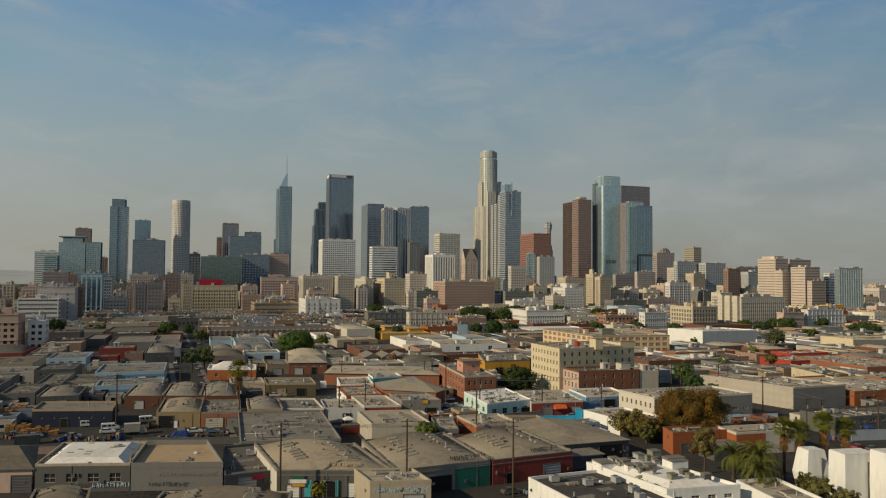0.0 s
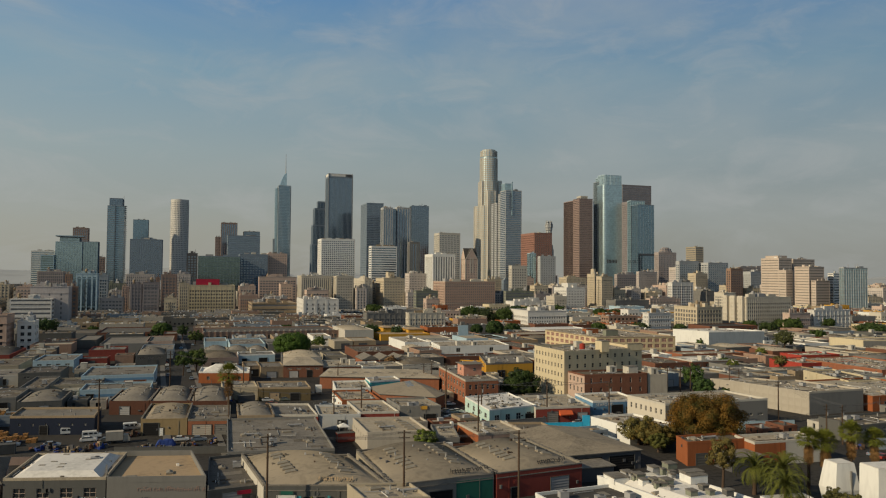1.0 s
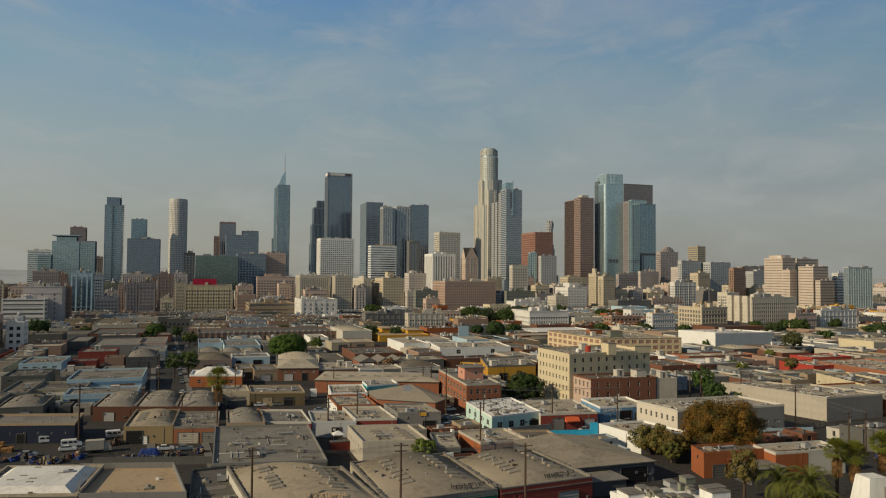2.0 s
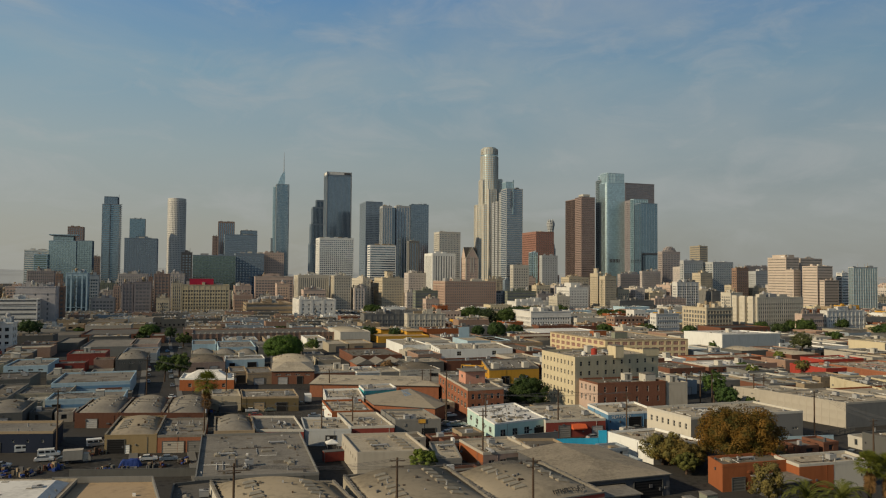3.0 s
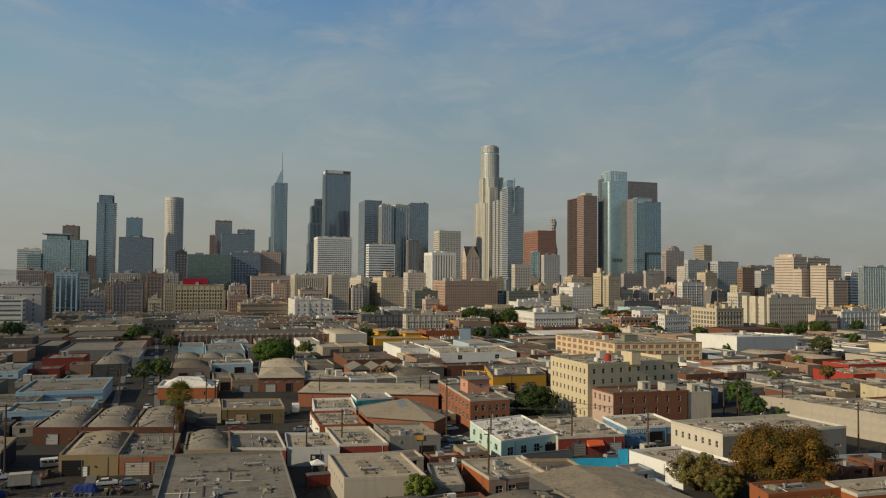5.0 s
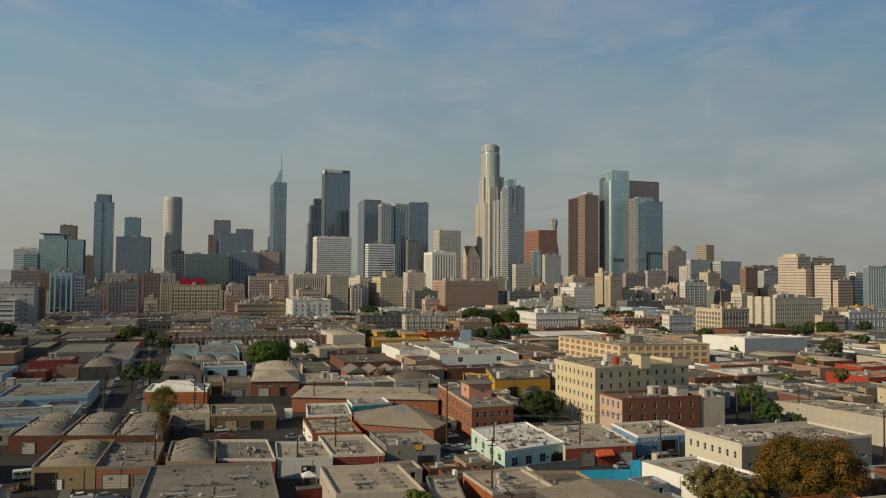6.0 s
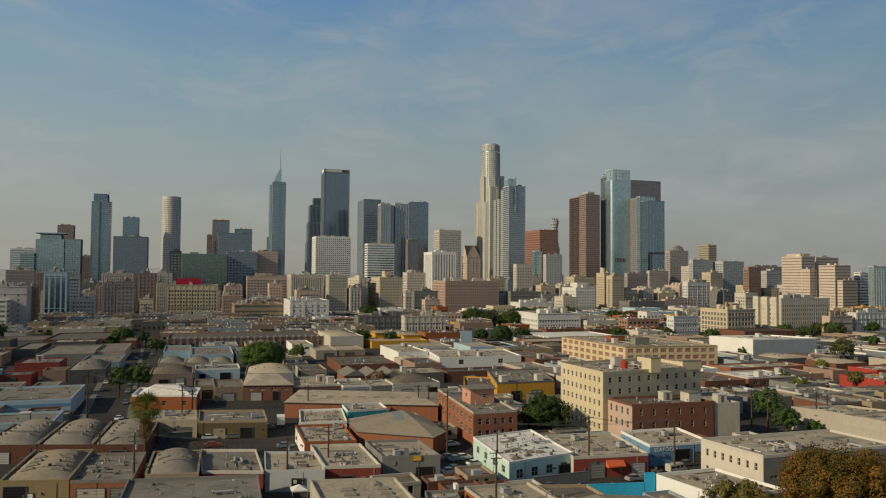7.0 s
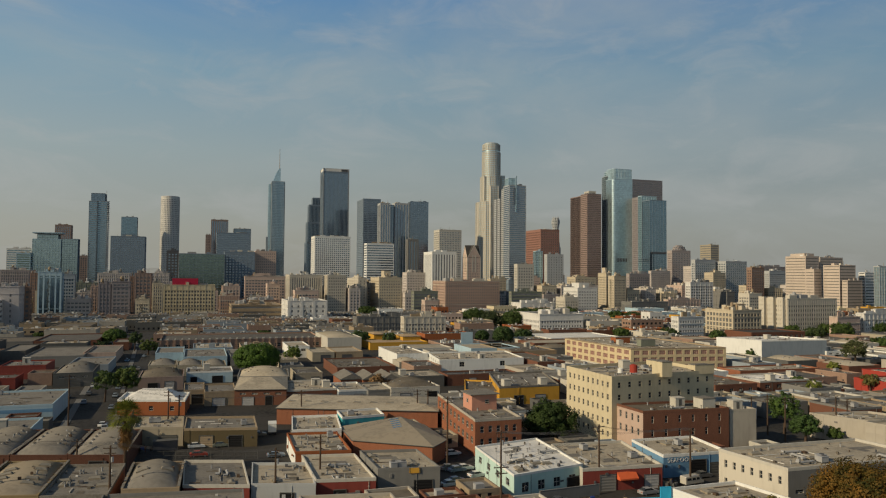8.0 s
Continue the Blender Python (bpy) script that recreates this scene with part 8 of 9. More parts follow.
def awning(x, y, z, w, key):
    root = thing("awning", x, y, z, "orange red fabric awning over a shop door", "awning")
    sh = Shape()
    for a, b in ((0, w),):
        sh.face(((a, -1.3, -1.2), (b, -1.3, -1.2), (b, 0, 0), (a, 0, 0)))
        sh.face(((a, -1.3, -1.5), (b, -1.3, -1.5), (b, -1.3, -1.2), (a, -1.3, -1.2)))
        sh.face(((a, 0, 0), (a, 0, -1.5), (a, -1.3, -1.5), (a, -1.3, -1.2)))
        sh.face(((b, 0, -1.5), (b, 0, 0), (b, -1.3, -1.2), (b, -1.3, -1.5)))
    part("cover", sh, paint(key), root)
    return root


def sign_text(words, x, y, z, size, turn, key):
    cu = bpy.data.curves.new("lettering", "FONT")
    cu.body, cu.size, cu.extrude, cu.space_character = words, size, 0.03, 1.15
    cu.materials.append(paint(key))
    ob = new("shop_lettering", cu)
    ob.matrix_basis = pose(x, y, z, 90, 0, turn)
    return tagged(ob, "painted white capital letters on a shop front", "sign")


def tag_bars(x, y, z, w, turn, key, seed, h=0.9, tilt=0):
    """Unreadable wall scrawl: a row of uneven strokes on one thin backing."""
    rng = random.Random(seed)
    root = thing("wall_scrawl", x, y, z, "rough unreadable spray paint strokes on a wall", "graffiti")
    root.rotation_euler = (radians(tilt), 0, radians(turn))
    sh = Shape()
    a = 0.0
    while a < w:
        k = rng.uniform(0.12, 0.3)
        b, s = rng.uniform(0, 0.25) * h, rng.uniform(-0.25, 0.25)
        sh.face(((a, -0.02, b), (a + k, -0.02, b), (a + k + s, -0.02, b + h * rng.uniform(0.5, 0.8)), (a + s, -0.02, b + h * rng.uniform(0.5, 0.8))))
        if rng.random() < 0.6:
            c = b + h * rng.uniform(0.1, 0.6)
            sh.face(((a, -0.022, c), (a + 0.7, -0.022, c + 0.1), (a + 0.7, -0.022, c + 0.25), (a, -0.022, c + 0.18)))
        a += rng.uniform(0.35, 0.7)
    tagged(part("scrawl", sh, paint(key), root), kind="stuff")
    return root


def crate_stack(x, y, n, m, k, key="wood"):
    root = thing("pallet_stack", x, y, 0, "stack of weathered wooden pallets in a yard", "pallets", "pallet stacks")
    sh = Shape()
    rng = random.Random(int(x * 11 + y))
    for i in range(n):
        for j in range(m):
            for q in range(rng.randint(max(1, k - 4), k)):
                o = rng.uniform(-0.06, 0.06)
                for z, t in ((0.0, 0.02), (0.11, 0.02)):
                    for s in range(4):
                        sh.box(i * 1.35 + o + s * 0.32, i * 1.35 + o + s * 0.32 + 0.2, j * 1.3 + o, j * 1.3 + o + 1.15, q * 0.16 + z, q * 0.16 + z + t)
                for s in (0, 0.5, 1.05):
                    sh.box(i * 1.35 + o, i * 1.35 + o + 1.16, j * 1.3 + o + s, j * 1.3 + o + s + 0.1, q * 0.16 + 0.02, q * 0.16 + 0.11)
    tagged(part("pallet_wood", sh, paint("orangewood"), root), kind="stuff")
    return root


def canopy_tent(x, y, key, word, s=3.0):
    root = thing("canopy_tent", x, y, 0, word + " fabric canopy tent in a yard", "tent", "canopy tents")
    for a in (-s / 2, s / 2):
        for b in (-s / 2, s / 2):
            leg = Shape()
            leg.tube((a, b, 0), (a, b, 2.1), 0.04, 0.04, 6)
            part("leg", leg, paint("steel"), root)
    sh = Shape()
    c = [(-s / 2 - .1, -s / 2 - .1, 2.1), (s / 2 + .1, -s / 2 - .1, 2.1), (s / 2 + .1, s / 2 + .1, 2.1), (-s / 2 - .1, s / 2 + .1, 2.1)]
    for i in range(4):
        p, q = c[i], c[(i + 1) % 4]
        sh.face((p, q, (0, 0, 3.0)))
        sh.face(((p[0], p[1], 1.85), (q[0], q[1], 1.85), q, p))
    part("cover", sh, paint(key), root)
    return root


def tarp_heap(x, y, w, d, h, seed):
    """Goods under a draped tarpaulin: a sagging cover with folds that falls to the ground."""
    root = thing("tarp_heap", x, y, 0, "blue tarpaulin draped over piled goods in a yard", "tarpaulin", "tarp heaps")
    sh = Shape()
    n, m = 18, 12

    def at(i, j):
        u, v = 2 * i / n - 1, 2 * j / m - 1
        k = max(abs(u), abs(v))
        fall = 1 - max(0.0, (k - 0.62) / 0.38) ** 1.4
        z = h * fall * (0.84 + 0.16 * noise.noise(Vector((u * 1.8, v * 1.8, seed))))
        fold = 1 + 0.06 * noise.noise(Vector((u * 6, v * 6, seed + 5.5)))
        return (u * w / 2 * fold, v * d / 2 * fold, max(0.0, z))

    for i in range(n):
        for j in range(m):
            sh.face((at(i, j), at(i + 1, j), at(i + 1, j + 1), at(i, j + 1)))
    part("cover", sh.mesh("cover", [paint("tarp")], weld=True), None, root)
    return root


def container(x, y, turn, key, word):
    root = thing("shipping_container", x, y, 0, word + " corrugated shipping container in a yard", "container", "containers")
    root.rotation_euler = (0, 0, radians(turn))
    sh = Shape()
    sh.box(0, 6.0, 0.05, 2.35, 0.1, 2.5)
    for i in range(20):
        for b in (0.0, 2.35):
            sh.box(0.1 + i * 0.3, 0.25 + i * 0.3, b, b + 0.05, 0.2, 2.4)
    part("body", sh, paint(key), root)
    fr = Shape()
    for a in (-0.02, 5.9):
        for b in (-0.02, 2.3):
            fr.box(a, a + 0.12, b, b + 0.12, 0, 2.6)
    fr.box(-0.02, 6.02, -0.02, 2.42, 2.5, 2.6)
    part("frame", fr, paint("midgrey"), root)
    return root


def billboard(x, y, w, h, z, turn=0):
    root = thing("billboard", x, y, 0, "blank pale blue billboard above a market row", "billboard")
    root.rotation_euler = (0, 0, radians(turn))
    sh = Shape()
    sh.box(0, w, 0, 0.3, z, z + h)
    part("panel", sh, paint("lightblue"), root)
    for a in (0.15, 0.85):
        p = Shape()
        p.tube((w * a, 0.4, 0), (w * a, 0.4, z + h * 0.9), 0.15, 0.15, 8)
        part("post", p, paint("steel"), root)
    return root


def wall_sign(x, y, z, w, h, turn, key, label):
    root = thing("wall_sign", x, y, z, label, "sign")
    root.rotation_euler = (0, 0, radians(turn))
    sh = Shape()
    sh.box(0, w, -0.08, 0, 0, h)
    part("board", sh, paint(key), root)
    for a in (0.1, w - 0.2):
        br = Shape()
        br.box(a, a + 0.1, -0.12, -0.08, -0.1, h + 0.1)
        part("bracket", br, paint("midgrey"), root)
    return root


def tank(x, y, z, r, h, key, word):
    root = thing("roof_tank", x, y, z, word + " painted round tank on a roof", "tank")
    sh = Shape()
    sh.tube((0, 0, 0.3), (0, 0, h), r, r, 14)
    sh.tube((0, 0, h), (0, 0, h + 0.3), r, r * 0.2, 14)
    part("drum", sh, paint(key), root)
    ft = Shape()
    ft.box(-r * 0.7, r * 0.7, -r * 0.7, r * 0.7, 0, 0.3)
    part("base", ft, paint("midgrey"), root)
    return root


def wire_run(a, b, n=3):
    """Sagging cables between two poles."""
    sh = Shape()
    p, q = Vector(a), Vector(b)
    side = (q - p).cross(Vector((0, 0, 1))).normalized()
    for k in range(n):
        o = side * (k - (n - 1) / 2) * 0.8
        last = None
        for i in range(13):
            t = i / 12
            c = p.lerp(q, t) + o - Vector((0, 0, 4 * t * (1 - t) * 0.9))
            if last:
                sh.tube(last, c, 0.022, 0.022, 3)
            last = c
    return tagged(new("power_cable", sh.mesh("power_cable", [paint("dark")])), "black sagging power cables between utility poles", "cable", "power cables", "stuff")


def street_x(y, off):
    """The street's cross place at y: it runs slightly aslant."""
    return -0.7 - 0.049 * (y - 322) + off


def pavement(y0, y1, off0, off1):
    sh = Shape()
    lo = [(street_x(y0, off0), y0), (street_x(y0, off1), y0), (street_x(y1, off1), y1), (street_x(y1, off0), y1)]
    sh.face([(x, y, 0.15) for x, y in lo])
    for (x, y), (u, v) in zip(lo, lo[1:] + lo[:1]):
        sh.face(((x, y, 0), (u, v, 0), (u, v, 0.15), (x, y, 0.15)))
    return tagged(new("pavement", sh.mesh("pavement", [paint("walk")])), "worn pale concrete pavement beside the street", "pavement", "", "structure")


# ---- pavements and street marks ----
for y0 in range(205, 620, 62):
    pavement(y0, y0 + 52, -8.2, -6.0)
    pavement(y0, y0 + 52, 5.9, 7.9)

# pilasters with caps along the market row
market = [o for o in bpy.data.objects if o.get("label") == "long brown brick market row with pilasters"][0]
for k in range(25):
    ps = Shape()
    ps.box(k * 4.0, k * 4.0 + 0.8, -0.4, -0.02, 0, 6.1)
    ps.box(k * 4.0 - 0.15, k * 4.0 + 0.95, -0.5, 0.4, 6.1, 6.9, slot=1)
    part("pilaster", ps, [paint("pinkbrick"), paint("offwhite")], market)
# cast panels on the long side of the concrete warehouse
depot = [o for o in bpy.data.objects if o.get("label") == "large pale concrete warehouse"][0]
tile = Shape()
tile.box(-1.2, 1.2, -0.05, 0.05, -1.25, 1.25)
slab = tile.mesh("panel", [paint("concrete")])
length, face = sides(25.1, 25.7, plan(25.1, 25.7, 1.4, 13.7))["left"]
for i in range(10):
    for j in range(3):
        hang("panel", slab, depot, face, 1.35 + i * 2.55, 1.3 + j * 2.62, 0.0)

# ---- roof blocks and fittings ----
block_on("stair_head", 101.6, 275.2, 8.75, 7.4, 7.0, 4.3, wall='pinkstucco', over=0.6, window=True, label="salmon stucco penthouse with wide eaves")
block_on("stair_head", 155.0, 263.3, 17.60, 3.4, 5.0, 4.2, wall='cream', label="cream stucco stair head on a flat roof")
block_on("stair_head", 167.1, 283.9, 17.60, 2.5, 5.0, 1.8, wall='cream', label="small cream stair head on a roof")
block_on("roof_parapet", 168.6, 266.4, 17.6, 6.8, 0.5, 2.6, wall='cream', label="raised cream parapet piece on a flat roof", category="parapet")
block_on("stair_head", 174.4, 273.4, 17.60, 6.3, 4.0, 1.4, wall='cream', label="cream stucco lift housing on a roof")
block_on("stair_head", 159.6, 251.6, 10.45, 4.1, 4.0, 2.6, wall='offwhite', label="pale stucco stair head on a brick building")
block_on("stair_head", 242.4, 404.0, 10.90, 8.4, 4.0, 3.4, wall='greengrey', label="green grey lift housing on a roof")
block_on("stair_head", 239.9, 423.6, 10.90, 8.7, 5.0, 3.0, wall='orange', label="orange tank housing on a roof")
block_on("stair_head", 96.5, 132.5, 6.50, 4.0, 3.6, 1.5, wall='white', label="white plant housing on a white roof")
block_on("stair_head", 83.9, 140.1, 5.45, 3.5, 4.0, 1.2, wall='white', label="white plant housing with vents")
tank(151.1, 271.8, 17.6, 1.1, 2.6, "scarlet", "red")
tank(147.3, 272.8, 17.6, .8, 1.5, "white", "white")
sign_text("SEAFOOD", 132.3, 229.29, 3.45, 1.35, -2.4, "white")
awning(115.63, 224.03, 3.9, 4.6, "awning")
block_on("lean_to", 87.6, 160.6, 0.0, 9.0, 6.4, 3.2, wall='dark', over=0.3, label="low dark lean-to before an open shed", category="shed")
# the dark box stands in for the shade under an open roof
block_on("lean_to", 127.6, 157.6, 0.0, 9.4, 6.4, 3.4, wall='dark', over=0.3, label="low dark lean-to with a pale flat roof", category="shed")
monolith(129.7, 128.3, 5.7, 5.0, 9.6, 1.30, -8)
monolith(131.7, 119.2, 7.8, 5.0, 10.9, 0.15, -8)
monolith(135.9, 112.9, 7.6, 5.0, 12.1, 0.15, -8)
wall_run(102.8, 210.0, 114.9, 207.7, 3.2, "cyan", "bright blue painted yard wall")
wall_run(115.0, 207.7, 117.2, 207.3, 5.2, "cyan", "bright blue painted end wall")
wall_run(154.6, 198.5, 182.6, 194.3, 2.6, "lightblue", "pale blue painted yard wall")
wall_run(182.1, 165.3, 206.9, 161.2, 3.0, "bluegrey", "pale blue grey metal yard fence")
wall_run(96.0, 221.6, 110.4, 222.6, 2.2, "grey", "grey concrete block yard wall")
wall_run(-39.5, 215.8, -15.7, 211.3, 1.8, "brown", "rusty corrugated yard fence")
wall_run(-15.9, 219.8, 13.1, 212.5, 1.8, "midgrey", "grey corrugated yard fence")

# ---- yard things ----
crate_stack(-60.1, 265.0, 4, 2, 26)
crate_stack(-55.5, 267.4, 3, 2, 30)
crate_stack(-51.7, 269.2, 3, 1, 24)
crate_stack(-52.7, 245.6, 5, 2, 16)
crate_stack(-47.8, 241.0, 4, 2, 13)
crate_stack(-45.0, 245.7, 3, 2, 9)
crate_stack(-40.3, 240.3, 2, 2, 7)
canopy_tent(75.9, 409.3, "tarp", "blue")
canopy_tent(129.6, 439.9, "tarp", "blue")
canopy_tent(195.1, 171.2, "tarp", "blue")
canopy_tent(46.1, 228.6, "white", "white")
canopy_tent(7.0, 239.6, "tarp", "blue")
tarp_heap(-3.6, 227.0, 5.2, 2.8, 1.9, 3)
tarp_heap(-20.4, 229.0, 2.8, 2.0, 1.3, 4)
van(-24.0, 242.6, 4, "white")
box_truck(-16.2, 234.0, 3, "concrete")
car(-13.4, 254.4, 12, "white")
car(-13.9, 251.6, 10, "steel")
container(18.9, 289.3, 3, "dark", "black")
container(42.0, 216.2, 2, "red", "dark red")
container(-46.4, 227.4, 4, "midgrey", "grey")
billboard(181.6, 503.0, 7.6, 7.4, 4.4)
block_on("roof_sign", 2.9, 949.3, 32.80, 27.3, 10, 8.1, wall="crimson", label="crimson red rooftop structure on a loft building", category="roof structure")
wall_sign(71.47, 232.84, 4.9, 2.3, 1.1, -10.1, "gold", "plain yellow sign on a grey workshop wall")
for a, z, w, h, key, word in ((3.2, 3.9, 2.8, 0.7, "green", "green"), (2.6, 3.0, 3.9, 0.8, "white", "white"), (3.0, 2.3, 3.2, 0.6, "gold", "yellow"), (12.5, 0.2, 0.7, 3.5, "teal", "teal"), (17.0, 3.6, 5.4, 1.2, "chalk", "white")):
    wall_sign(16.9 + a * 0.956 - 0.06, 159.7 - a * 0.294 - 0.19, z, w, h, -17.1, key, "plain " + word + " painted board on a market front")
wall_sign(12.2, 165.45, 2.6, 3.0, 0.8, 7.0, "crimson", "plain crimson sign board on a low shop")
tag_bars(-7.02, 172.09, 2.90, 13.0, -14.2, "brown", 1, 1.1)
tag_bars(-8.96, 172.58, 0.80, 8.0, -14.2, "dark", 2, 1.2)
tag_bars(-24.60, 176.57, 0.70, 9.0, -14.3, "dark", 3, 1.3)
tag_bars(34.47, 144.38, 3.60, 11.0, -13.4, "lightblue", 4, 1.2)
tag_bars(-20.72, 175.58, 0.80, 8.0, -14.3, "lightblue", 7, 1.4)
tag_bars(27.18, 157.43, 6.25, 7.0, -17.1, "rooftan", 35, 1.3, -48)
tag_bars(54.19, 154.38, 6.25, 9.0, 5.1, "roofdark", 36, 1.3, -48)
tag_bars(74.96, 156.23, 6.25, 7.0, 6.2, "roofdark", 37, 1.3, -48)
block_on("roof_machine", 96.8, 134.4, 6.30, 4.3, 2.2, 1.9, wall='midgrey', category='air conditioner', label="boxy rooftop machine on a white roof")
block_on("roof_machine", 91.2, 133.4, 6.30, 2.0, 2.2, 1.1, wall='greengrey', category='air conditioner', label="boxy rooftop machine on a white roof")
block_on("roof_machine", 88.2, 138.5, 6.30, 2.0, 2.2, 1.1, wall='greengrey', category='air conditioner', label="boxy rooftop machine on a white roof")
block_on("roof_machine", 87.4, 141.2, 6.30, 1.9, 2.2, 0.9, wall='steel', category='air conditioner', label="boxy rooftop machine on a white roof")
block_on("roof_machine", 95.0, 142.9, 6.30, 1.8, 2.2, 0.9, wall='steel', category='air conditioner', label="boxy rooftop machine on a white roof")
block_on("roof_machine", 99.6, 144.1, 6.30, 2.3, 2.2, 1.0, wall='greengrey', category='air conditioner', label="boxy rooftop machine on a white roof")
wall_run(87.62, 122.3, 83.10, 145.2, 1.5, "orange", "orange painted foot of a white side wall", t=0.12)
rng = random.Random(77)
for k in range(16):
    a, b, u = rng.uniform(2.2, 13.0), rng.uniform(3.0, 20.5), rng.uniform(0.7, 1.7)
    block_on("roof_machine", 87.7 + a - b * 0.19, 122.2 + b - a * 0.1, 5.9, u, u * rng.uniform(0.7, 1.2), rng.uniform(0.9, 1.5), wall=rng.choice(("greengrey", "steel", "white", "midgrey")), category="air conditioner", label="boxy rooftop machine on a white roof")
tag_bars(83.94, 141.11, 3.20, 4.0, -78.9, "scarlet", 9, 1.2)
tag_bars(85.47, 133.28, 3.20, 4.5, -78.9, "scarlet", 9, 1.2)

for x, y, r, n, seed in ((-44.2, 240.0, 3.6, 40, 1), (-50.1, 238.6, 3.2, 34, 2), (-33.9, 231.2, 4.0, 46, 3), (-21.3, 228.6, 3.4, 36, 4), (-27.0, 225.4, 4.4, 52, 5), (-7.2, 223.4, 4.2, 46, 6),
                         (2.4, 224.2, 3.0, 30, 7), (9.0, 226.0, 2.6, 24, 8), (-13.2, 241.2, 2.6, 22, 9), (104.5, 216.5, 3.4, 34, 10), (111.6, 214.6, 3.0, 26, 11), (124.6, 225.2, 3.6, 34, 12), (129.0, 224.4, 2.8, 22, 13),
                         (96.6, 158.4, 2.8, 26, 14), (82.0, 190.6, 2.6, 24, 15), (70.0, 216.4, 2.4, 22, 16), (48.6, 224.0, 2.8, 24, 17), (15.6, 290.6, 3.0, 28, 18), (58.4, 276.0, 2.2, 20, 19), (179.0, 168.0, 3.0, 26, 20)):
    junk_heap(x, y, r, n, seed)
for run in ((-48.0, 219.6, -16.4, 213.2), (16.4, 281.5, 44.0, 273.8), (77.6, 232.0, 76.0, 262.0), (172.0, 197.5, 203.0, 205.5), (10.4, 344.0, 10.0, 312.0)):
    chain_fence(*run)

# ---- power cables ----
wire_run((17.2, 155.7, 16.2), (43.3, 151.6, 16.2))
wire_run((17.2, 155.7, 16.2), (65.1, 144.8, 16.2))
wire_run((43.3, 151.6, 16.2), (65.1, 144.8, 16.2))
wire_run((-22.6, 244.9, 16.2), (13.6, 241.3, 13.1))
wire_run((-22.6, 244.9, 16.2), (3.6, 271.6, 7.8))
wire_run((54.6, 243.0, 11.6), (87.5, 255.0, 16.2))
wire_run((95.1, 306.1, 10.1), (60.2, 314.5, 9.3))
wire_run((98.3, 305.2, 10.1), (60.2, 314.5, 9.3))
wire_run((60.2, 314.5, 9.3), (24.7, 310.0, 10.8))
wire_run((92.0, 232.4, 12.3), (112.0, 225.4, 13.8))
wire_run((92.0, 232.4, 12.3), (87.5, 255.0, 16.2))
wire_run((112.0, 225.4, 13.8), (133.2, 222.4, 12.7))
wire_run((133.2, 222.4, 12.7), (92.0, 232.4, 12.3))
wire_run((182.5, 200.8, 14.2), (175.8, 175.4, 10.8))
wire_run((182.5, 200.8, 14.2), (178.9, 172.8, 11.2))
wire_run((175.8, 175.4, 10.8), (193.5, 166.0, 14.1))
wire_run((178.9, 172.8, 11.2), (193.5, 166.0, 14.1))
wire_run((44.6, 236.7, 10.8), (13.6, 241.3, 13.1))
wire_run((13.6, 241.3, 13.1), (3.6, 271.6, 7.8))
wire_run((97.4, 352.5, 7.8), (95.1, 306.1, 10.1))
wire_run((97.4, 352.5, 7.8), (98.3, 305.2, 10.1))
wire_run((24.7, 310.0, 10.8), (-5.7, 321.9, 15.7))
wire_run((-5.7, 321.9, 15.7), (21.8, 309.3, 12.7))
wire_run((205.3, 250.8, 11.6), (187.0, 251.0, 12.8))
wire_run((78.4, 200.7, 13.8), (92.0, 232.4, 12.3))
wire_run((78.4, 200.7, 13.8), (112.0, 225.4, 13.8))
wire_run((211.7, 252.8, 9.4), (188.7, 259.6, 12.1))

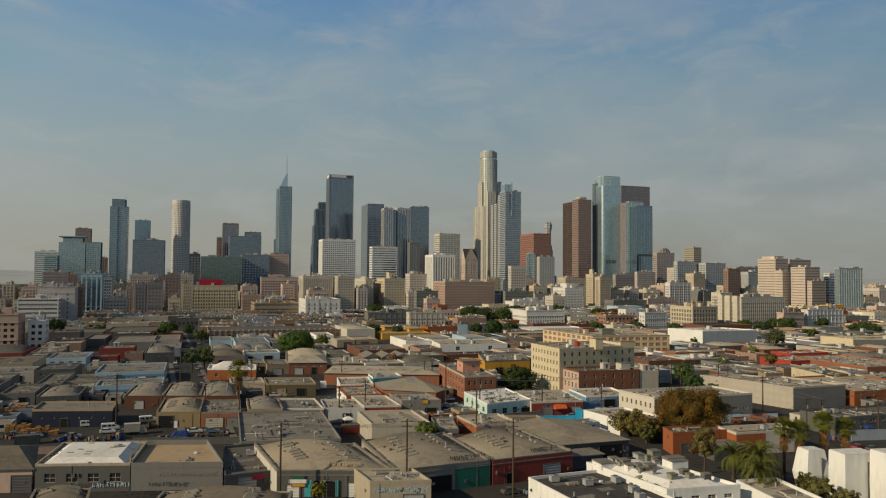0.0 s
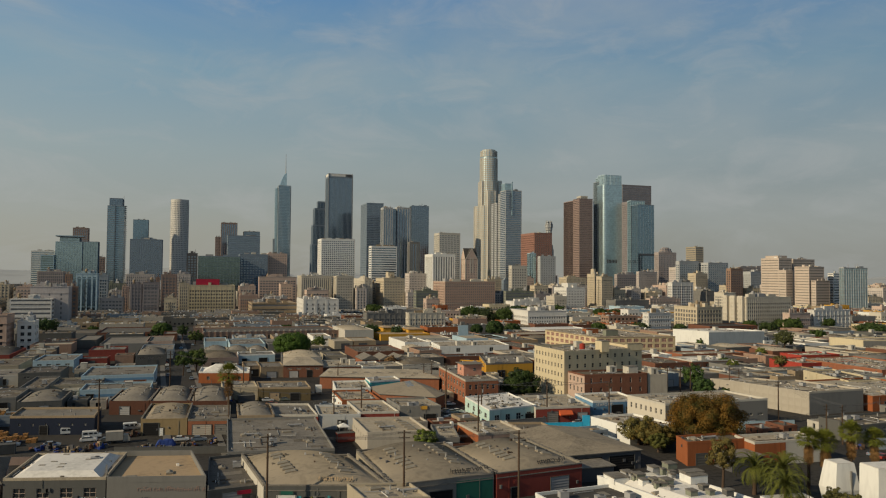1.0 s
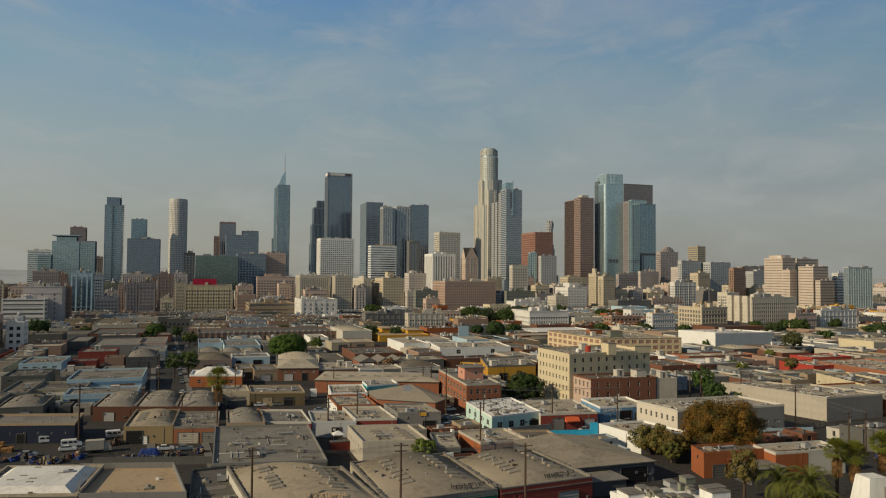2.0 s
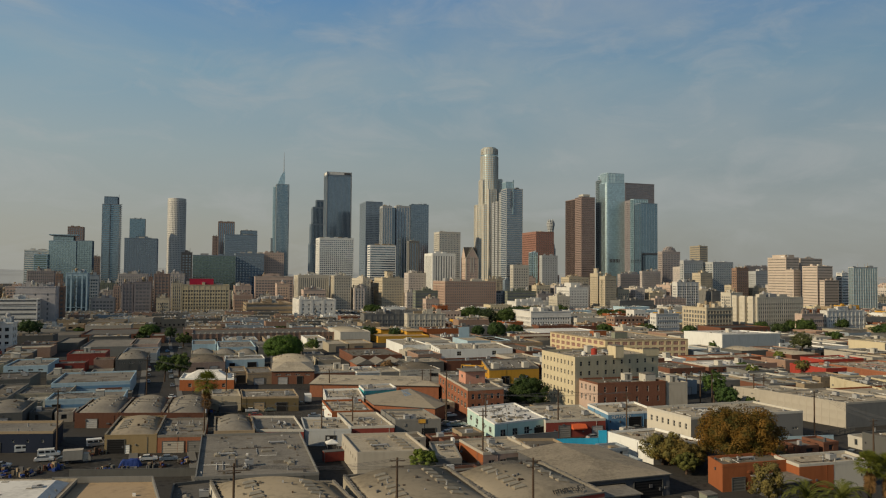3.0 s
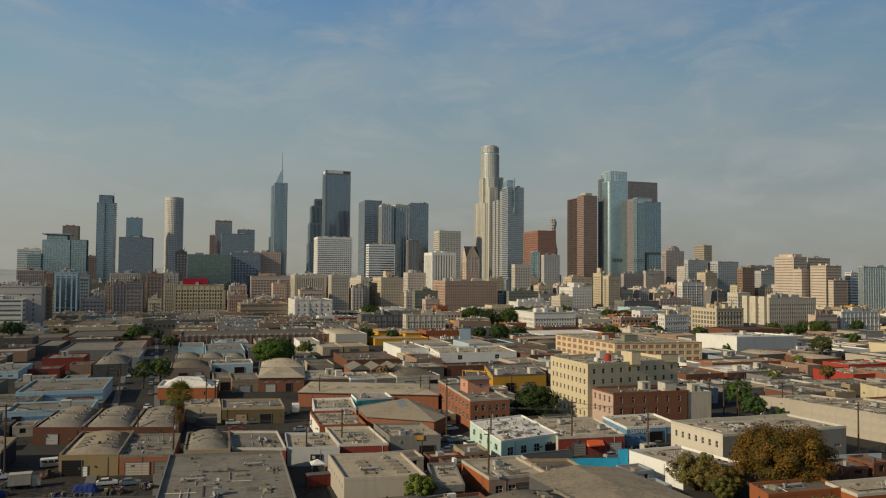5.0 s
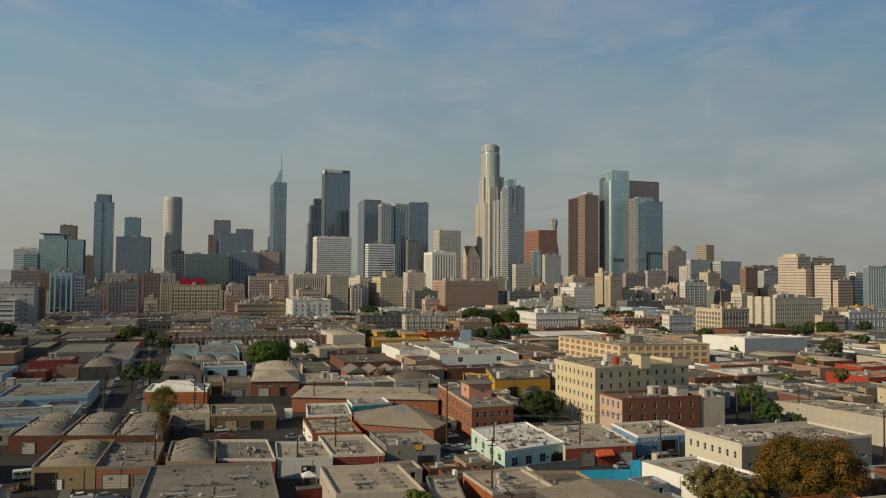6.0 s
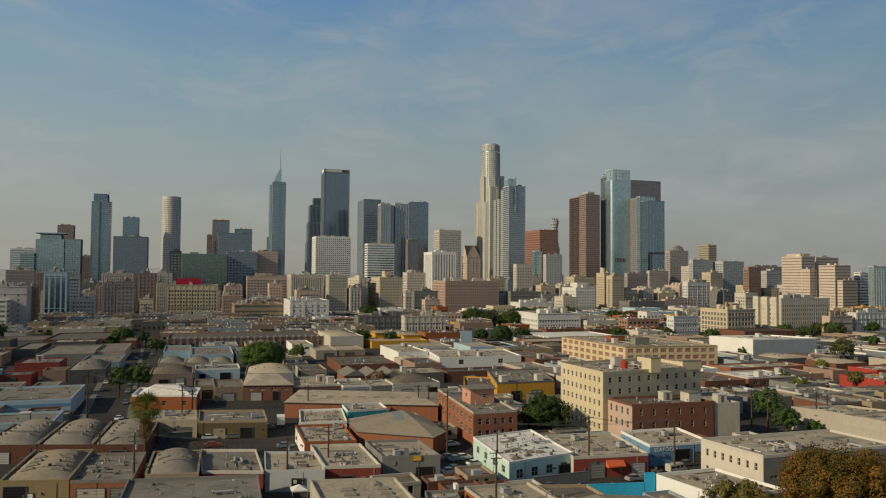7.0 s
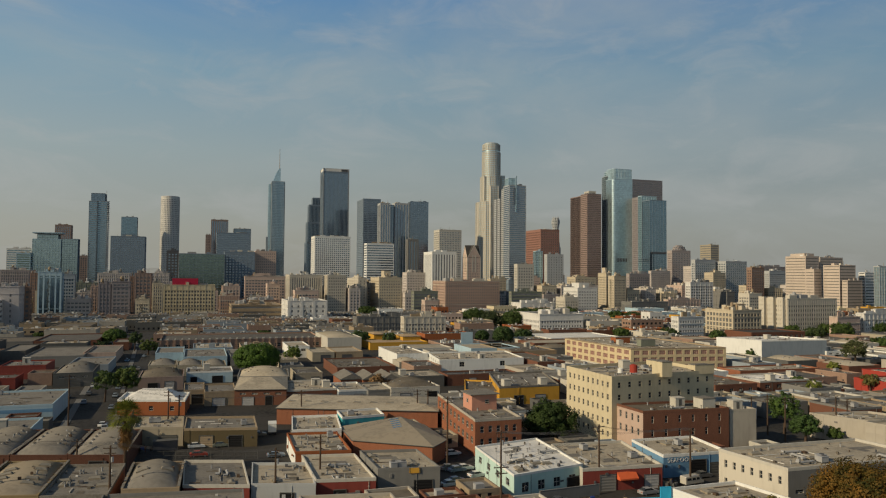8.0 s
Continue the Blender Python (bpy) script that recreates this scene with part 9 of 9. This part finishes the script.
# ---- open yards and the dense blocks between ----
YARDS = [
    (-7, 9, 100, 380),
    (-13, 6, 380, 470),
    (-18, 1, 470, 700),
    (17, 55, 279, 293),
    (-62, 15, 203, 246),
    (77, 100, 231, 268),
    (165, 219, 245, 277),
    (108, 142, 221, 221),
    (127, 213, 150, 180),
    (25, 78, 157, 157),
    (79, 98, 422, 473),
    (17, 54, 277, 286),
    (97, 139, 201, 215),
    (9, 56, 297, 345),
    (154, 224, 194, 220),
    (49, 63, 421, 440),
    (117, 134, 266, 284),
    (-23, -10, 246, 276),
    (36, 47, 186, 233),
    (124, 152, 212, 229),
    (18, 51, 257, 290),
    (131, 145, 168, 187),
    (119, 127, 180, 194),
    (123, 129, 175, 187),
    (59, 63, 187, 197),
    (115, 119, 140, 150),
    (-4, 1, 364, 375),
    (1, 8, 376, 389),
    (-25, -16, 582, 597),
    (-27, -20, 548, 561),
    (-8, -3, 545, 556),
    (0, 7, 523, 535),
    (73, 79, 457, 469),
    (127, 135, 545, 559),
    (145, 152, 541, 554),
    (96, 101, 365, 376),
    (214, 221, 550, 562),
    (218, 226, 522, 537),
    (241, 250, 541, 557),
    (361, 369, 487, 501),
    (192, 197, 251, 262),
    (188, 194, 239, 251),
    (198, 200, 238, 247),
    (253, 257, 300, 309),
    (351, 359, 369, 383),
    (315, 318, 349, 358),
    (286, 291, 304, 314),
    (464, 474, 505, 521),
    (361, 371, 540, 556),
    (354, 376, 786, 814),
    (449, 461, 724, 742),
    (264, 270, 382, 394),
    (260, 273, 648, 666),
    (-112, -100, 631, 649),
    (533, 550, 462, 486),
    (119, 123, 110, 120),
    (120, 124, 104, 114),
    (123, 126, 117, 126),
    (493, 504, 508, 525),
    (546, 560, 526, 546),
    (509, 518, 538, 552),
    (194, 208, 833, 853),
    (264, 279, 702, 723),
    (277, 289, 644, 663),
    (367, 382, 767, 789),
    (399, 418, 780, 804),
    (418, 433, 768, 788),
    (453, 465, 762, 781),
    (471, 480, 535, 551),
    (239, 249, 718, 734),
    (325, 334, 549, 564),
    (-77, -71, 647, 659),
    (-135, -126, 829, 844),
    (-51, -45, 615, 626),
    (71, 80, 625, 640),
    (263, 268, 318, 328),
    (318, 323, 406, 417),
    (446, 455, 434, 449),
    (121, 127, 179, 192),
    (121, 125, 172, 182),
    (130, 133, 131, 139),
    (133, 136, 129, 138),
    (139, 142, 128, 137),
    (144, 147, 126, 135),
    (119, 126, 127, 139),
    (117, 123, 133, 144),
    (110, 116, 117, 129),
]


# ---- dense low blocks between the streets ----
def far_store(x, y, w, d, h, wall, roof, word, rng, rest=None, name="store"):
    """A store or loft on a far lot: walls with cut openings round a glazed core, a flat roof with its clutter."""
    sh = Shape()
    pl = plan(w, d)
    two = h > 7.5
    for side, (length, q) in sides(w, d, pl).items():
        if side in ("front", "left"):
            n = max(1, round(length / rng.uniform(3.2, 6.0)))
            spans = rhythm(length, n, rng.uniform(0.3, 0.6), 1.0)
            levels = [(1.0 + 3.4 * i, 2.7 + 3.4 * i) for i in range(max(1, int((h - 1.4) / 3.4)))]
            if not two and rng.random() < 0.35:
                spans = spans[::3]
            wall_face(sh, q, length, 0, h, spans, levels, 0.28)
        else:
            sh.face((q(0, 0, 0), q(length, 0, 0), q(length, h, 0), q(0, h, 0)))
    sh.box(0.3, w - 0.3, 0.3, d - 0.3, 0, h - 0.6, pl, 2)
    sh.face([pl(a, b, h - 0.5) for a, b in ((0.3, 0.3), (w - 0.3, 0.3), (w - 0.3, d - 0.3), (0.3, d - 0.3))], 1)
    for a0, a1, b0, b1 in ((-0.05, w + 0.05, -0.05, 0.3), (-0.05, w + 0.05, d - 0.3, d + 0.05), (-0.05, 0.3, 0.3, d - 0.3), (w - 0.3, w + 0.05, 0.3, d - 0.3)):
        sh.box(a0, a1, b0, b1, h - 0.7, h + 0.05, pl)
    cl = Shape()
    for _ in range(int(w * d / 34)):
        a, b, s, z = rng.uniform(0.6, w - 3), rng.uniform(0.6, d - 3), rng.uniform(0.4, 2.0), rng.uniform(0.3, 1.7)
        cl.box(a, a + s, b, b + rng.uniform(0.4, 1.8), h - 0.5, h - 0.5 + z, pl, rng.choice((0, 1, 2, 3, 0)))
    if name == "store" and w > 12 and rng.random() < 0.4:
        a, b = rng.uniform(0.1, 0.6) * w, rng.uniform(0.1, 0.5) * d
        cl.box(a, a + 3.2, b, b + 3.0, h - 0.5, h + 2.0, pl, 4)
    if rest is not None:
        rest.append((x, y, sh, (wall, roof, "glass")))
        rest.append((x, y, cl, ("steel", "dark", "white", "tan", wall)))
        return
    ob = new(name, sh.mesh(name, [paint(wall), paint(roof), glazing("plain")]))
    ob.location = (x, y, 0)
    tagged(ob, word + (" loft" if two else " " + name) + " with a cluttered flat roof", name if name == "shed" else "building", "low " + name + "s")
    tagged(part("roof_clutter", cl, [paint("steel"), paint("dark"), paint("white"), paint("tan"), paint(wall)], ob), kind="stuff")


def join_rest(rest):
    """The farthest stores, too many to count: one joined mass."""
    names = sorted({k for r in rest for k in r[3]})
    sh = Shape()
    for x, y, piece, keys in rest:
        k = len(sh.v)
        sh.v += [(a + x, b + y, z) for a, b, z in piece.v]
        sh.f += [tuple(i + k for i in f) for f in piece.f]
        sh.m += [names.index(keys[m]) for m in piece.m]
    mats = [glazing("plain") if k == "glass" else paint(k) for k in names]
    tagged(new("far_low_blocks", sh.mesh("far_low_blocks", mats)), "far dense low commercial blocks with cluttered flat roofs", "buildings", "", "stuff")


def fill_blocks():
    """Ordinary low commercial buildings on the lots that are still free."""
    rng = random.Random(11)
    mixed = (("white", "white painted"), ("cream", "cream stucco"), ("chalk", "chalk white"), ("stone", "pale stone"), ("rose", "faded rose"), ("pinkbrick", "pale brick"), ("brick", "dark brick"),
             ("orange", "orange painted"), ("grey", "grey concrete"), ("tan", "tan stucco"), ("offwhite", "off-white stucco"), ("lightblue", "pale blue"), ("gold", "golden yellow"), ("beige", "beige stucco"), ("white", "white painted"))
    kinds = (("beige", "beige stucco"), ("grey", "grey concrete"), ("offwhite", "off-white stucco"), ("brick", "brick"), ("midgrey", "dark grey"),
             ("tan", "tan stucco"), ("pinkbrick", "pale brick"), ("white", "white painted"), ("bluegrey", "blue grey"), ("concrete", "pale concrete"))
    roofs = ("roofgrey", "rooflight", "roofwarm", "rooflight", "roofpale", "rooflight")
    pale = ("roofpale", "rooflight", "roofwarm", "roofpale", "roofgrey", "rooflight")
    y = 178.0
    rows, rest = set(), []
    while y < 880:
        depth = rng.uniform(13, 22) if y < 430 else rng.uniform(16, 28)
        x = -22 - 0.25 * y - rng.uniform(0, 8)
        right = 1.2 * y + 10
        rows.add(y)
        while x < right:
            w = rng.uniform(8, 20) if y < 430 else rng.uniform(12, 34)
            pad = 0.8
            hit = [f for f in FOOT if f["x0"] < x + w + pad and f["x1"] > x - pad and f["y1"] > y - pad
                   and f["y0"] - (pad if f["kind"] == "far" or f["y"] in rows else 9.0 if f["h"] > 7 else 3.0) < y + depth]
            yard = [r for r in YARDS if r[0] < x + w and r[1] > x and r[2] < y + depth and r[3] > y]
            if hit or yard:
                x += 4.0
                continue
            wall, word = rng.choice([k for k in kinds if k[0] != "white"] if x > 0.7 * y else kinds if x > 0.15 * y else kinds[1:2] + kinds[4:7] + kinds[8:])
            top = "bow" if rng.random() < 0.22 else "flat"
            h = rng.uniform(4.0, 6.0) if y < 520 else rng.uniform(4.5, 8.0)
            if y > 500:
                hue = wall
                if x > 0.25 * y:
                    hue, word = rng.choice(mixed)
                    if y > 560 and rng.random() < 0.32:
                        h = rng.uniform(8, 13.5)
                far_store(x, y, w, depth - rng.uniform(0, 4), h, hue, rng.choice(pale), word, rng, rest if y > 640 else None)
                note_foot("far", x, y, w, depth, h, 0, 0)
                x += w + (rng.uniform(0.2, 0.8) if rng.random() < 0.85 else rng.uniform(4, 8))
                continue
            low_building("store", x, y, w, depth - rng.uniform(0, 4), h, wall=wall, roof=rng.choice(pale if x > 0.22 * y else roofs), top=top, rise=1.7,
                         doors=((rng.uniform(0.2, 0.8), 3.2, 2.8, rng.choice(("midgrey", "black", "steel", "black"))),) if y < 420 else (),
                         trim=rng.choice((None, None, None, None, "offwhite", "grey")), label=word + " store with a " + ("low curved" if top == "bow" else "flat") + " roof",
                         group="low stores")
            x += w + (rng.uniform(0.2, 0.8) if rng.random() < 0.85 else rng.uniform(4, 8))
        y += depth + (rng.uniform(0.5, 3.5) if rng.random() < 0.78 else 10.0)
    join_rest(rest)


fill_blocks()


def fill_midrise():
    """Mid-height commercial blocks behind the old downtown fronts."""
    rng = random.Random(23)
    kinds = (("stone", "pale stone"), ("buff", "buff brick"), ("rose", "faded rose brick"), ("taupe", "taupe brick"), ("chalk", "white painted"), ("buff", "buff stone"), ("taupe", "grey brown brick"))
    for row in range(3):
        y = 985 + row * 70
        x = -0.26 * y - 20
        while x < 1.22 * y + 20:
            w, d, h = rng.uniform(14, 32), rng.uniform(20, 40), rng.uniform(14, 34) + row * 1.5
            if not [f for f in FOOT if f["x0"] < x + w + 1 and f["x1"] > x - 1 and f["y0"] < y + d + 1 and f["y1"] > y - 1] and not -5 < x + w / 2 < 9:
                wall, word = rng.choice(kinds)
                tower("midrise_building", x, y, w, d, h, wall=wall, glass="mid", style="grid", floor=3.7, bay=4.2, crown=rng.choice((0, 2.5, 3.5)), crown_share=0.2,
                      label=word + " commercial building with regular windows", category="building", group="old downtown blocks")
                x += w
            x += rng.uniform(3, 14)


fill_midrise()


def fill_sheds():
    """Small sheds and lean-tos on the scraps of ground between the larger buildings."""
    rng = random.Random(31)
    kinds = (("tan", "tan stucco"), ("grey", "grey concrete"), ("offwhite", "off-white stucco"), ("brick", "brick"), ("midgrey", "dark grey"), ("beige", "beige stucco"), ("bluegrey", "blue grey"), ("concrete", "pale concrete"))
    y, made = 186.0, 0
    while y < 470 and made < 110:
        x = -20 - 0.25 * y
        while x < 1.15 * y + 5 and made < 110:
            w, d = rng.uniform(4.5, 9.5), rng.uniform(4.5, 8.5)
            hit = [f for f in FOOT if f["x0"] < x + w + 0.5 and f["x1"] > x - 0.5 and f["y0"] < y + d + 0.8 and f["y1"] > y - 0.5]
            yard = [r for r in YARDS if r[0] < x + w and r[1] > x and r[2] < y + d and r[3] > y]
            if hit or yard:
                x += 1.8
                continue
            if rng.random() < 0.72:
                wall, word = rng.choice(kinds)
                far_store(x, y, w, d, rng.uniform(2.6, 3.6), wall, rng.choice(("rooflight", "roofwarm", "roofpale", "roofgrey")), word, rng, name="shed")
                made += 1
            note_foot("far", x, y, w, d, 4, 0, 0)
            x += w + rng.uniform(0.5, 2)
        y += 4.5


fill_sheds()


# ---- rooftop things ----
def vent_unit():
    root = thing("roof_unit", 0, 0, 0, "grey metal air handling unit on a roof", "air conditioner", "rooftop units")
    sh = Shape()
    sh.box(-0.9, 0.9, -0.7, 0.7, 0.25, 1.35)
    sh.box(-0.95, 0.95, -0.75, 0.75, 1.35, 1.42)
    part("casing", sh, paint("steel"), root)
    fan = Shape()
    fan.tube((0.3, 0, 1.42), (0.3, 0, 1.56), 0.45, 0.45, 12)
    part("fan_collar", fan, paint("dark"), root)
    base = Shape()
    for s in (-0.55, 0.5):
        base.box(-0.9, 0.9, s, s + 0.1, 0, 0.25)
    tagged(part("rails", base, paint("midgrey"), root), kind="stuff")
    return root


def roof_pipe():
    root = thing("vent_pipe", 0, 0, 0, "short metal vent pipe with a cap", "vent pipe", "roof vents")
    sh = Shape()
    sh.tube((0, 0, 0), (0, 0, 0.75), 0.16, 0.16, 8)
    part("pipe", sh, paint("steel"), root)
    cap = Shape()
    cap.tube((0, 0, 0.75), (0, 0, 0.95), 0.30, 0.12, 8)
    part("cap", cap, paint("grey"), root)
    return root


def skylight():
    root = thing("skylight", 0, 0, 0, "raised skylight box with a milky pane", "skylight", "skylights")
    sh = Shape()
    sh.box(-0.7, 0.7, -1.2, 1.2, 0, 0.32)
    part("curb", sh, paint("roofbow", "sheet"), root)
    pane = Shape()
    ridge = ((-0.62, -1.1, 0.325), (0.62, -1.1, 0.325), (0.62, 1.1, 0.325), (-0.62, 1.1, 0.325), (0, -0.9, 0.6), (0, 0.9, 0.6))
    for f in ((0, 1, 4), (1, 2, 5, 4), (2, 3, 5), (3, 0, 4, 5)):
        pane.face([ridge[i] for i in f])
    part("pane", pane, paint("pane"), root)
    return root


def vent_dome():
    root = thing("roof_dome", 0, 0, 0, "small pale domed vent on a curved roof", "roof vent", "roof domes")
    sh = Shape()
    for i in range(4):
        a, b = i * math.pi / 8, (i + 1) * math.pi / 8
        sh.tube((0, 0, 0.2 + 0.34 * math.sin(a)), (0, 0, 0.2 + 0.34 * math.sin(b)), 0.42 * math.cos(a), max(0.02, 0.42 * math.cos(b)), 10)
    part("dome", sh, paint("rooflight"), root)
    rim = Shape()
    rim.tube((0, 0, -0.3), (0, 0, 0.2), 0.47, 0.45, 10)
    part("curb", rim, paint("steel"), root)
    return root


def hatch_house():
    root = thing("stair_head", 0, 0, 0, "small rendered stair head on a roof", "stair head", "stair heads")
    sh = Shape()
    sh.box(-1.5, 1.5, -1.3, 1.3, 0, 2.3)
    sh.box(-1.6, 1.6, -1.4, 1.4, 2.3, 2.45)
    part("wall", sh, paint("offwhite"), root)
    dr = Shape()
    dr.box(-0.45, 0.45, -1.35, -1.31, 0.05, 2.0)
    part("door", dr, paint("midgrey"), root)
    return root


def roof_duct():
    root = thing("roof_duct", 0, 0, 0, "bent pale metal air duct on a roof", "duct", "roof ducts")
    sh = Shape()
    sh.tube((-2.0, 0, 0.55), (1.6, 0, 0.55), 0.26, 0.26, 8)
    sh.tube((1.6, 0, 0.55), (2.0, 0, 0.3), 0.26, 0.26, 8)
    sh.tube((2.0, 0, 0.3), (2.0, 0, 0), 0.26, 0.26, 8)
    sh.tube((-2.0, 0, 0.55), (-2.0, 0.9, 0.55), 0.26, 0.26, 8)
    part("duct", sh, paint("steel"), root)
    for a in (-1.5, 0.8):
        ft = Shape()
        ft.box(a, a + 0.1, -0.2, 0.2, 0, 0.32)
        part("foot", ft, paint("midgrey"), root)
    return root


def scatter_roofs():
    rng = random.Random(5)
    makers = {"unit": vent_unit, "pipe": roof_pipe, "sky": skylight, "hatch": hatch_house, "duct": roof_duct, "dome": vent_dome}
    first, made = {}, {k: 0 for k in makers}
    for f in sorted(FOOT, key=lambda f: f["y"]):
        if f["kind"] != "low" or f["w"] < 5 or f["d"] < 5 or f["top"] not in ("flat", "bow"):
            continue
        area = f["w"] * f["d"]
        near = f["y"] < 300
        if f["y"] > 470:
            continue
        count = round(min(14 if near else 4, int(area / (42 if near else 110)) + 1) * f["clutter"])
        for i in range(count):
            kind = rng.choice(("pipe", "sky", "unit", "sky", "pipe", "duct", "sky", "pipe", "pipe") if near else ("sky", "unit", "hatch", "pipe", "sky"))
            if f["h"] > 10 and i == 0:
                kind = "hatch"
            a, b = rng.uniform(0.12, 0.88) * f["w"], rng.uniform(0.12, 0.88) * f["d"]
            p = f["pl"](a, b, f["deck"])
            z, tip = f["deck"], 0
            if f["top"] == "bow":
                if not near:
                    continue
                # skylights in two rows along the curve, a pipe now and then
                kind = "pipe" if i % 5 == 4 else "dome" if 268 < f["y"] < 282 and f["x"] < 5 else "sky"
                a, b = f["w"] * (0.27 if i % 2 else 0.72), f["d"] * (0.18 + 0.64 * (i // 2 + 0.5) / max(1, (count + 1) // 2))
                p = f["pl"](a, b, f["deck"])
                k = 2 * a / f["w"] - 1
                z = f["h"] - 0.15 + f["rise"] * (1 - k * k) - 0.12
                tip = math.degrees(math.atan2(4 * f["rise"] * k, f["w"]))
            across = tip and kind == "sky"
            if kind == "dome":
                tip *= 0.5
            m = pose(f["x"] + p[0], f["y"] + p[1], z, tip if across else 0, 0 if across else tip, rng.uniform(-4, 4) + (90 if across else 0 if tip else rng.choice((0, 90))))
            made[kind] += 1
            if made[kind] > (190 if kind == "pipe" else 240):
                continue
            if kind not in first:
                first[kind] = makers[kind]()
                first[kind].matrix_basis = m
            else:
                copy_thing(first[kind], m)
    # rows of low skylights on the pale warehouse and along the long brick roof
    for a in (0.3, 0.7):
        for b in (0.3, 0.45, 0.6, 0.75):
            copy_thing(first["sky"], pose(48.0 + 16.6 * a, 198.6 + 20.3 * b - 16.6 * a * 0.18, 5.42, 0, 0, 80))
    # low roof lights on the white folded roof
    for a, b in ((0.38, 0.80), (0.34, 0.50), (0.26, 0.36), (0.46, 0.40), (0.47, 0.28), (0.68, 0.58)):
        copy_thing(first["sky"], pose(-32.3 + 19.3 * a + 2.2 * b, 178.6 - 4.9 * a + 21.1 * b, 6.45, 0, 0, 75) @ Matrix.Scale(0.6, 4))
    for k in range(9):
        a = 3.5 + k * 5.2
        copy_thing(first["sky"], pose(52.9 + a * 0.922 + 2.2, 315.8 - a * 0.386 + 6.6, 5.72, 6, 0, 67))


scatter_roofs()
